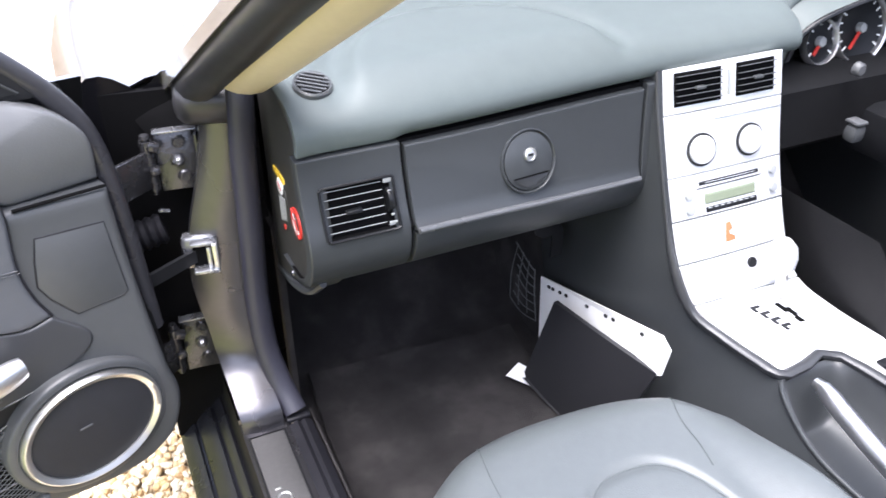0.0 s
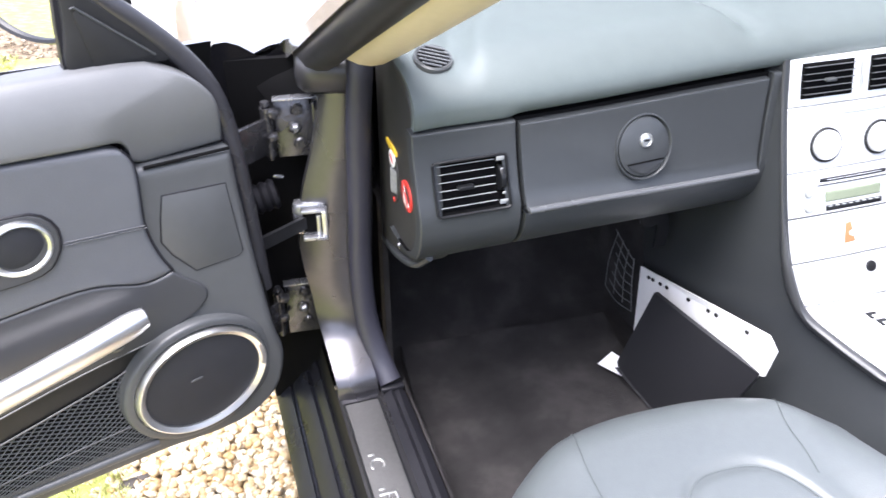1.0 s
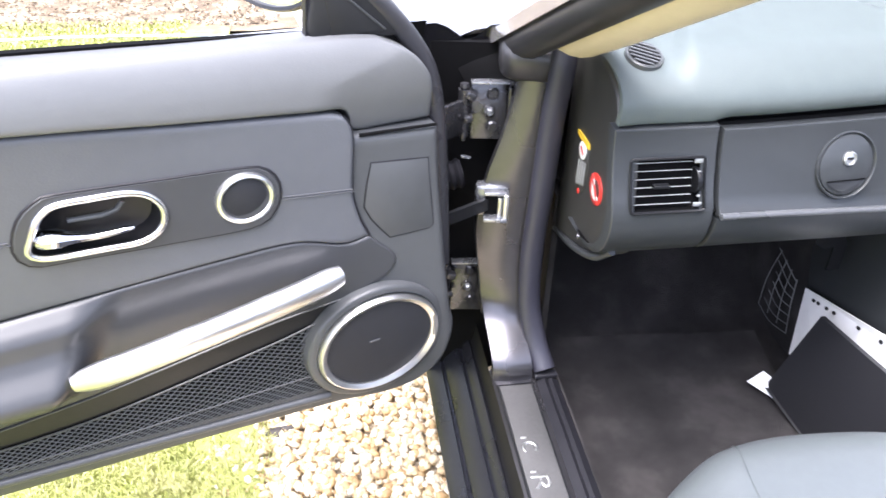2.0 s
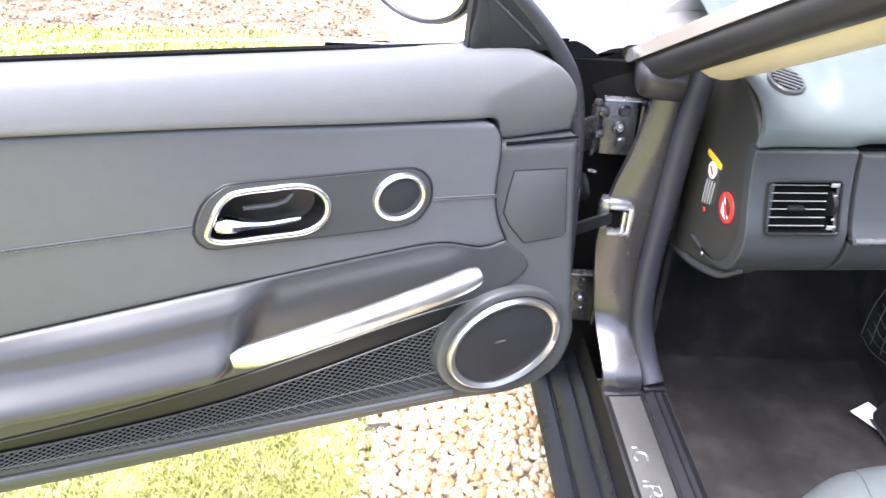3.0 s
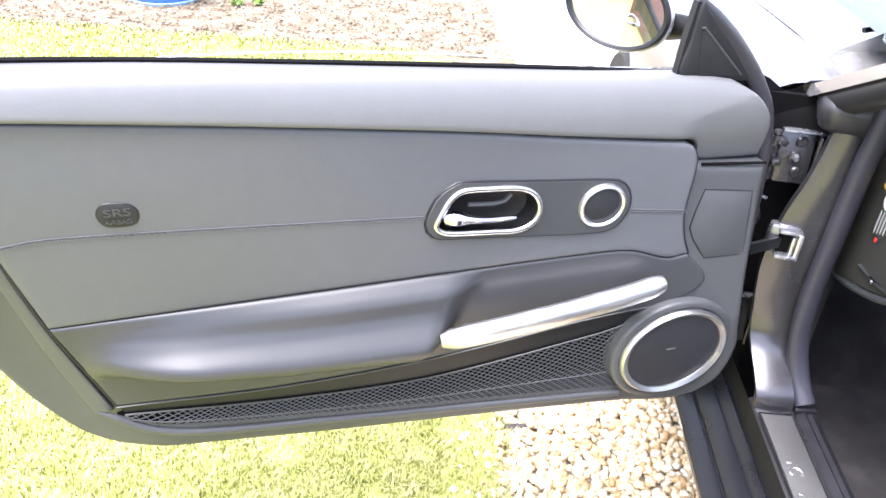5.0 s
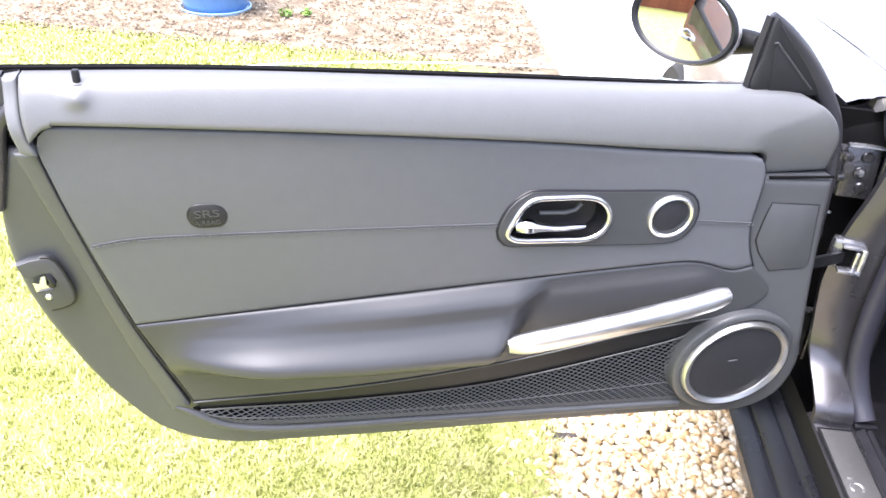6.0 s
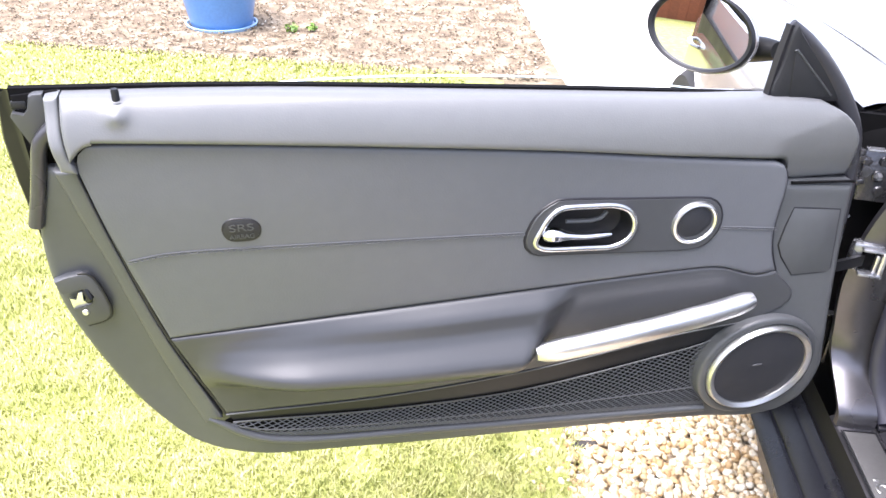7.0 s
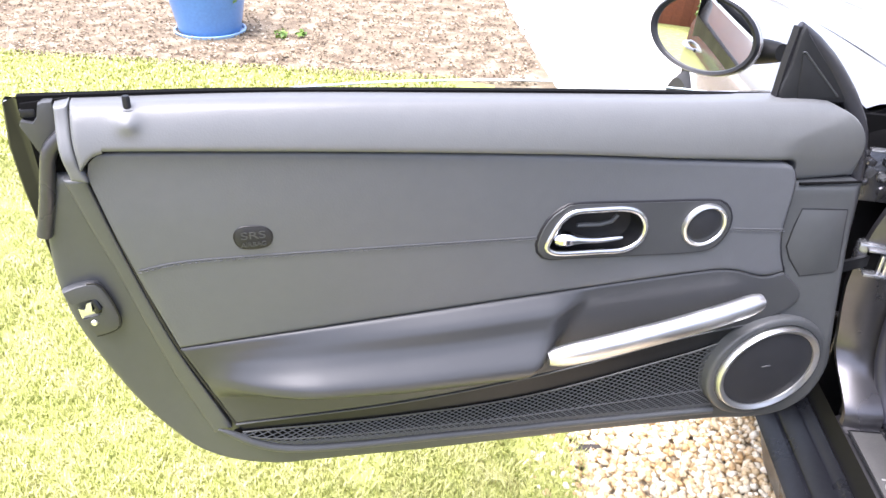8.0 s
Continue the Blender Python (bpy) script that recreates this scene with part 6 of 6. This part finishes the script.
def con(s, t, out=0.0):
    """Place on the silver fascia: s from its passenger edge, t from the top downwards."""
    k = min(NC - 2, int(t * (NC - 1)))
    a = t * (NC - 1) - k
    l, r = Vector(cl[k] * (1 - a) + cl[k + 1] * a), Vector(cr[k] * (1 - a) + cr[k + 1] * a)
    dl = Vector(cl[k + 1] - cl[k])
    nrm = dl.cross(r - l).normalized()
    if nrm.y > 0:
        nrm = -nrm
    return l * (1 - s) + r * s + nrm * (out + 0.004 * math.sin(math.pi * s))


def con_m(s, t, out=0.0):
    p, q, r = con(s, t, out), con(s + 0.02, t, out), con(s, t - 0.01, out)
    x = (q - p).normalized()
    y = (r - p).normalized()
    z = x.cross(y).normalized()
    return Matrix.Translation(p) @ Matrix((x, z.cross(x), z)).transposed().to_4x4()


def con_panel(name, s0, s1, t0, t1, mat, parent, label="", out=0.004, n=14, m=12, depth=0.012, keep=None):
    ss, ts = spread(n, 0.02), spread(m, 0.03)
    rows = []
    for b in ts:
        row = []
        for a in ss:
            near = min(a * (s1 - s0) * 0.22, (1 - a) * (s1 - s0) * 0.22, b * (t1 - t0) * 0.52, (1 - b) * (t1 - t0) * 0.52)
            k = 1 - min(1, near / 0.003)
            row.append(con(s0 + (s1 - s0) * a, t0 + (t1 - t0) * b, out - 0.003 * (1 - math.sqrt(1 - k * k))))
        rows.append(row)
    return part(name, grid_mesh(rows, (0, depth, -0.004), keep), mat, parent, label)


part("fascia_core", grid_mesh([[con(s, t, -0.004) for s in np.linspace(0.01, 0.99, 6)] for t in np.linspace(0, 1, 50)]), VOID, console)
T = (0.0, 0.13, 0.31, 0.44, 0.57, 0.70, 1.0)


vp = con_panel("vent_surround", 0, 1, T[0], T[1] - 0.002, SILVER, console, "silver surround of the centre vents")
for s0, s1 in ((0.08, 0.46), (0.58, 0.92)):
    v = con_panel("centre_vent", s0, s1, 0.012, 0.108, VOID, vp, "black centre air vent", 0.006)
    for k in range(5):
        t = 0.022 + 0.080 * k / 4.4
        part("slat", sweep([con(s0 + 0.012, t, 0.009), con(s1 - 0.012, t, 0.009)], [(-0.006, -0.0016), (-0.006, -0.0008), (0.004, 0.0012), (0.0045, 0.0002)], up=(0, 0.2, 1)), PLASTIC, v)
    part("vent_tab", rounded_box((0.018, 0.008, 0.005), con((s0 + s1) / 2, 0.060, 0.011), 0.002), PLASTIC, v)
part("vent_rocker", sweep([con(0.52, 0.025, 0.005), con(0.52, 0.095, 0.005)], oval(0.003, 0.003, 8), up=(0, 1, 0)), CHROME, vp)
climate = con_panel("climate_panel", 0, 1, T[1], T[2] - 0.002, SILVER, console, "silver heating control panel")
part("climate_strip", sweep([con(s, 0.158, 0.0045) for s in np.linspace(0.40, 0.985, 12)], oval(0.0012, 0.0012, 6), up=(0, 1, 0)), PRINT, climate)
for s, t in ((0.28, 0.24), (0.70, 0.24)):
    km = con_m(s, t, 0.004)
    kn = part("control_knob", lathe([(0.0265, -0.002), (0.026, 0.003), (0.0245, 0.004), (0.0225, 0.002)], 40, km), DARK, climate, "round heater knob with dark ring")
    part("knob_cap", lathe([(0.0226, 0.0), (0.0223, 0.006), (0.0205, 0.008), (0.010, 0.0085), (0, 0.0085)], 40, km), SILVER, kn, "silver knob cap")
con_panel("small_button", 0.43, 0.55, 0.172, 0.177, PRINT, climate, "", 0.005, 4, 4)
for t in (0.20, 0.225, 0.25):
    con_panel("small_mark", 0.88, 0.93, t, t + 0.005, PRINT, climate, "", 0.0048, 4, 4)
radio = con_panel("radio", 0, 1, T[2], T[3] - 0.005, SILVER, console, "silver car radio with grey-green display")
con_panel("display", 0.28, 0.74, 0.370, 0.403, LCD, radio, "grey-green radio display", 0.0055)
con_panel("tape_slot", 0.24, 0.78, 0.332, 0.345, DARK, radio, "dark cassette slot", 0.0055)
con_panel("slot_lip", 0.29, 0.74, 0.336, 0.340, SILVER, radio, "", 0.0068, 6, 4)
part("radio_line", sweep([con(s, 0.352, 0.0045) for s in np.linspace(0.22, 0.80, 10)], oval(0.0009, 0.0009, 6), up=(0, 1, 0)), DARK, radio)
con_panel("button_row", 0.285, 0.755, 0.409, 0.430, DARK, radio, "dark button row", 0.0052, 6, 4)
for k in range(8):
    con_panel("button", 0.30 + 0.055 * k, 0.345 + 0.055 * k, 0.4125, 0.418, PRINT, radio, "", 0.0064, 4, 4)
for s, t in ((0.15, 0.365), (0.15, 0.41), (0.90, 0.345), (0.90, 0.40)):
    part("radio_knob", lathe([(0.0075, 0), (0.007, 0.006), (0, 0.007)], 20, con_m(s, t, 0.004)), PRINT, radio)
    con_panel("knob_mark", s - 0.03, s + 0.03, t - 0.018, t - 0.014, DARK, radio, "", 0.0048, 4, 4)
tray = con_panel("storage_flap", 0, 1, T[3], T[4] - 0.005, SILVER, console, "plain silver storage flap with an orange sticker")
part("orange_sticker", slab([(0.425, 0.53), (0.515, 0.528), (0.512, 0.515), (0.470, 0.507), (0.468, 0.498), (0.500, 0.492), (0.485, 0.470), (0.445, 0.472)][::-1], 0.001, lambda u, w, z: con(u, z, 0.0048 + w), 0.0002), ORANGE, tray, "small orange sticker")
ash = con_panel("ashtray_lid", 0, 1, T[4], T[5] - 0.005, SILVER, console, "silver ashtray lid with a round button")
part("lid_button", lathe([(0.009, -0.002), (0.0085, 0.003), (0.006, 0.004), (0, 0.0035)], 24, con_m(0.62, 0.61, 0.004)), DARK, ash)
con_panel("lid_slot", 0.45, 0.60, 0.680, 0.684, DARK, ash, "", 0.0048, 4, 4)
shift = con_panel("shifter_plate", 0, 1, T[5], 1.0, SILVER, console, "broad silver gear selector plate")
for k in range(4):
    s, t = 0.370 + 0.014 * k, 0.757 + 0.031 * k
    part("position_mark", slab([(s, t), (s + 0.085, t), (s + 0.085, t + 0.012), (s + 0.030, t + 0.012), (s + 0.030, t + 0.027), (s, t + 0.027)][::-1], 0.001, lambda u, w, z: con(u, z, 0.0048 + w), 0.0002), DARK, shift)
gate = [(0.575, 0.770), (0.620, 0.770), (0.620, 0.795), (0.650, 0.795), (0.650, 0.830), (0.630, 0.830), (0.630, 0.862), (0.580, 0.862), (0.580, 0.838), (0.600, 0.838), (0.600, 0.812), (0.575, 0.812)]
part("selector_gate", slab(gate[::-1], 0.001, lambda u, w, z: con(u, z, 0.0048 + w), 0.0002), VOID, shift, "black zig-zag selector gate")
lever = part("gear_lever", sweep([(0.936, 0.690, 0.478), (0.930, 0.693, 0.52), (0.924, 0.696, 0.56)], oval(0.010, 0.010, 10)), CHROME, shift, "gear selector lever")
part("knob", lathe([(0, 0.034), (0.014, 0.031), (0.022, 0.018), (0.024, 0.0), (0.021, -0.018), (0.013, -0.030), (0, -0.032)], 28, Matrix.Translation((0.920, 0.698, 0.575)) @ Matrix.Rotation(radians(-12), 4, "Y")), SILVER, lever, "rounded silver gear knob")
# dark sides and border
border = [Vector(p) + Vector((-0.010, -0.002, 0.002)) for p in curve_points(C_LEFT, 50)]
part("fascia_border", sweep(border + [Vector(p) for p in curve_points([(0.828, 0.566, 0.470), (0.86, 0.566, 0.473), (0.90, 0.578, 0.475), (0.928, 0.568, 0.474), (0.948, 0.50, 0.472), (0.955, 0.38, 0.47), (0.955, 0.10, 0.46)], 16)], oval(0.012, 0.008, 10), up=(0.3, 0.5, 1), scale=[0.25 + 0.75 * smooth(18, 34, k) for k in range(66)]), ARM, console, "grey border moulding of the fascia")
side_top = [tuple(p) for p in border[::7]] + [(0.806, 0.550, 0.460), (0.782, 0.50, 0.452), (0.762, 0.44, 0.447), (0.757, 0.36, 0.445), (0.757, 0.20, 0.44), (0.757, -0.40, 0.44)]
side_low = [(0.742, 1.10, 0.62), (0.735, 1.10, 0.42), (0.730, 1.0, 0.25), (0.728, 0.8, 0.19), (0.728, 0.5, 0.19), (0.728, 0.1, 0.19), (0.728, -0.4, 0.19)]
strip("console_side", side_top, side_low, DASH, console, "dark grey console side wall", (-0.012, 0, 0.0), 60, 12, (0.01, 0, 0))
part("tunnel_carpet", grid_mesh([[Vector((x, y, z)) for x, z in ((0.735, 0.19), (0.738, 0.40), (0.752, 0.56), (0.76, 0.66))] for y in np.linspace(0.88, 1.44, 12)]), CARPET, console)
# near-black instead of dash grey, for the shade of the driver's footwell
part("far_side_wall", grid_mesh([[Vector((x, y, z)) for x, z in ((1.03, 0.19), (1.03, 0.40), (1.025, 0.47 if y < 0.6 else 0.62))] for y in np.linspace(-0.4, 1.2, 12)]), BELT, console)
TUB_Y = (0.565, 0.55, 0.50, 0.44, 0.36, -0.4)
rows = []
for y in np.concatenate((np.linspace(0.566, 0.50, 14), np.linspace(0.49, -0.4, 16))):
    left = float(np.interp(-y, [-k for k in TUB_Y], (0.828, 0.810, 0.786, 0.768, 0.763, 0.763)))
    rim = float(np.interp(-y, [-k for k in TUB_Y], (0.468, 0.462, 0.455, 0.450, 0.448, 0.443)))
    deep = 0.082 * smooth(0.566, 0.515, y)
    right = 0.928 + 0.025 * smooth(0.57, 0.45, y)
    row = []
    for s in np.linspace(0, 1, 22):
        bowl = (1 - abs(2 * s - 1) ** 3.2)
        row.append(Vector((left + (right - left) * s, y, rim + (0.472 - rim) * s - deep * bowl)))
    rows.append(row)
part("brake_recess", grid_mesh(rows), DASH, console, "smooth dark grey tub for the handbrake")
part("recess_rim", sweep(curve_points([(0.828, 0.566, 0.470), (0.808, 0.552, 0.463), (0.784, 0.502, 0.456), (0.766, 0.442, 0.451), (0.761, 0.36, 0.449), (0.760, 0.1, 0.446)], 30), oval(0.004, 0.004, 10)), DASH, console, "rounded rim of the tub")
strip("silver_strip", [(0.930, 0.575, 0.476), (0.950, 0.50, 0.476), (0.957, 0.38, 0.474), (0.958, 0.1, 0.466)], [(1.032, 0.562, 0.475), (1.034, 0.50, 0.475), (1.034, 0.38, 0.473), (1.034, 0.1, 0.465)], SILVER, console, "silver console strip beside the handbrake", None, 16, 6, (0, 0, -0.01))
brake = part("handbrake_lever", sweep(curve_points([(0.858, 0.522, 0.470), (0.846, 0.46, 0.462), (0.832, 0.36, 0.452), (0.820, 0.18, 0.43)], 16), oval(0.014, 0.016, 12), scale=[0.8] + [1] * 15), ALU, console, "silver handbrake lever lying in its recess")
part("release_button", lathe([(0, 0.016), (0.008, 0.014), (0.010, 0.0)], 16, Matrix.Translation((0.858, 0.522, 0.470)) @ Matrix.Rotation(radians(-90), 4, "X")), CHROME, brake)
part("window_switch", rounded_box((0.06, 0.05, 0.006), (0.995, 0.50, 0.479), 0.003), DARK, console, "black window switch")

# ---- passenger seat ----
seat = thing("passenger_seat", pose(0, 0, 0), "grey leather passenger seat with stitched cushion", "car seat")


def cushion(s, t):
    """s across from the door side, t from the rear to the front lip and down."""
    x = 0.232 + 0.512 * s
    c = 2 * s - 1
    front = 0.672 - 0.085 * abs(c) ** 2.6 - 0.012 * c
    y0 = 0.02
    bolster = 0.028 * smooth(0.52, 0.85, abs(c)) * smooth(1.0, 0.86, abs(c) * 0.98) * smooth(0.78, 0.45, t)
    sidefall = 0.055 * smooth(0.86, 1.0, abs(c)) ** 1.5 + 0.030 * smooth(0.58, 0.95, abs(c)) * smooth(0.55, 0.85, t)
    top = 0.460 + bolster - sidefall - 0.010 * smooth(0.5, 0.0, abs(c)) * smooth(0.75, 0.5, t)
    if t < 0.75:
        k = t / 0.75
        y = y0 + (front - 0.075 - y0) * k
        z = top + 0.014 * smooth(0.4, 1.0, k)
    else:
        a = (t - 0.75) / 0.25 * math.pi * 0.62
        y = front - 0.075 + 0.075 * math.sin(min(a, math.pi / 2)) - (0.02 * max(0, a - math.pi / 2))
        z = top + 0.014 - 0.075 * (1 - math.cos(a))
    arc = ((abs(s - 0.535) / 0.215) ** 3 + (max(0.0, t - 0.24) / 0.41) ** 3) ** (1 / 3)
    z += (0.003 * smooth(1.05, 0.80, arc) - 0.0045 * math.exp(-((arc - 1.0) / 0.028) ** 2)) * smooth(0.78, 0.70, t)
    return Vector((x, y, z))


rows = [[cushion(s, t) for s in np.concatenate(([0, 0.006, 0.016, 0.03, 0.05], np.linspace(0.07, 0.93, 150), [0.95, 0.97, 0.984, 0.994, 1]))] for t in np.linspace(0, 1, 180)]
part("seat_cushion", grid_mesh(rows, (0, 0, -0.10)), SEAT, seat, "soft blue-grey leather seat cushion")


def on_seat(s, t, up=0.0012):
    p, q, r = cushion(s, t), cushion(s + 0.01, t), cushion(s, t + 0.01)
    return p + (q - p).cross(r - p).normalized() * up


SEAT_SEAM = material("seat_seam", (0.085, 0.098, 0.099), 0.6)
ring = [(0.535 + 0.215 * math.copysign(abs(math.cos(a)) ** (2 / 3), math.cos(a)), 0.24 + 0.41 * math.sin(a) ** (2 / 3)) for a in np.linspace(0.15, math.pi - 0.15, 25)]
for pts in (ring, [(0.26, 0.91), (0.235, 0.84), (0.21, 0.76), (0.20, 0.70), (0.19, 0.55)], [(0.85, 0.91), (0.80, 0.80), (0.765, 0.72), (0.755, 0.66), (0.74, 0.61)]):
    path = [on_seat(s, t) for s, t in curve_points(pts, 40)]
    part("seat_seam", sweep(path, oval(0.0010, 0.0008, 6)), SEAT_SEAM, seat)
part("seat_base", rounded_box((0.40, 0.50, 0.16), (0.49, 0.30, 0.28), 0.02), DARK, seat, "black seat base")
for x in (0.33, 0.65):
    part("seat_rail", rounded_box((0.04, 0.56, 0.03), (x, 0.30, 0.205), 0.004), DARK, seat)
rows = []
for t in np.linspace(0, 1, 24):
    row = []
    for s in np.linspace(0, 1, 20):
        c = 2 * s - 1
        w = 0.245 * (1 - 0.25 * smooth(0.6, 1, t))
        row.append(Vector((0.49 + w * c, 0.06 - 0.30 * t + 0.035 * smooth(0.5, 0.9, abs(c)) - 0.05 * smooth(0.9, 1.0, abs(c)) - 0.05 * smooth(0.94, 1.0, t), 0.44 + 0.60 * t)))
    rows.append(row)
part("backrest", grid_mesh(rows, (0, -0.10, 0)), SEAT, seat)

driver = copy_thing(seat, Matrix.Translation((0.79, -0.01, 0.0)))
tagged(driver, "grey leather driver seat beside the console", "car seat")

# ---- things in the footwell ----
papers = thing("document_folder", pose(0, 0, 0), "black ring folder leaning on the console with loose white papers", "folder")


def quad(name, pts, thick, mat, parent, label="", bend=0.0):
    """A thin sheet with thickness over four corners, slightly bowed."""
    a, b, c, d = (Vector(p) for p in pts)
    nrm = (b - a).cross(d - a).normalized()
    rows = []
    for j in range(9):
        t = j / 8
        rows.append([(a * (1 - s) + b * s) * (1 - t) + (d * (1 - s) + c * s) * t + nrm * bend * math.sin(math.pi * s) * math.sin(math.pi * (0.2 + 0.6 * t)) for s in np.linspace(0, 1, 9)])
    return part(name, grid_mesh(rows, nrm * -thick), mat, parent, label)


def corner_sheet(name, pts, thick, mat, parent, label):
    """A stiff sheet with a clipped corner."""
    bm = bmesh.new()
    p = [Vector(q) for q in pts]
    nrm = (p[1] - p[0]).cross(p[-1] - p[0]).normalized() * thick
    a, b = [bm.verts.new(q) for q in p], [bm.verts.new(q - nrm) for q in p]
    bm.faces.new(a)
    bm.faces.new(b[::-1])
    for i in range(len(p)):
        j = (i + 1) % len(p)
        bm.faces.new((a[j], a[i], b[i], b[j]))
    return part(name, bm, mat, parent, label, smooth=False)


sheet = corner_sheet("paper_sheet", [(0.680, 1.000, 0.262), (0.672, 0.900, 0.290), (0.701, 0.686, 0.418), (0.711, 0.686, 0.465), (0.710, 0.708, 0.480), (0.706, 1.050, 0.378)], 0.004, WHITE, papers, "punched white paper sheets")
cover = quad("folder_cover", [(0.628, 0.965, 0.222), (0.668, 0.760, 0.185), (0.699, 0.692, 0.418), (0.664, 0.938, 0.405)], 0.010, FOLDER, papers, "black folder cover", 0.004)
spine = quad("folder_spine", [(0.628, 0.967, 0.222), (0.668, 0.760, 0.185), (0.690, 0.770, 0.184), (0.652, 0.975, 0.190)], 0.006, FOLDER, papers)
quad("paper_corner", [(0.600, 0.984, 0.214), (0.634, 0.944, 0.206), (0.640, 0.954, 0.238), (0.626, 0.982, 0.240)], 0.001, WHITE, papers, "white paper corner sticking out")
top_a, top_b = Vector((0.706, 1.045, 0.376)), Vector((0.709, 0.710, 0.476))
for k in (0.10, 0.14, 0.21, 0.27, 0.46, 0.62, 0.68, 0.90):
    part("punch_hole", rounded_box((0.004, 0.007, 0.005), top_a * (1 - k) + top_b * k + Vector((-0.006, 0, -0.007)), 0.001), DARK, sheet)
net = thing("luggage_net", pose(0, 0, 0), "small white-threaded net pocket on the tunnel side", "net")
bm = bmesh.new()
for k in range(7):
    t = k / 6
    sweep(curve_points([(0.727, 1.195 - 0.07 * t * (1 - t) - 0.01 * t, 0.225 + 0.15 * t), (0.724, 1.14 - 0.02 * t, 0.222 + 0.135 * t), (0.727, 1.085 + 0.02 * t, 0.235 + 0.115 * t)], 10), oval(0.0011, 0.0011, 5), bm=bm)
for k in range(4):
    t = k / 3
    sweep(curve_points([(0.727, 1.195 - 0.11 * t, 0.225 + 0.01 * t), (0.724, 1.19 - 0.095 * t, 0.30), (0.727, 1.175 - 0.07 * t, 0.375 - 0.02 * t)], 10), oval(0.0011, 0.0011, 5), bm=bm)
part("net_threads", bm, NETTING, net)
bracket = thing("support_bracket", pose(0, 0, 0), "small black bracket hanging under the dashboard", "bracket")
part("arm", sweep(curve_points([(0.640, 0.985, 0.640), (0.652, 0.985, 0.535), (0.684, 0.985, 0.532), (0.690, 0.985, 0.50), (0.690, 0.985, 0.47)], 20), [(-0.012, -0.002), (-0.012, 0.002), (0.012, 0.002), (0.012, -0.002)], up=(0, 1, 0)), DARK, bracket)
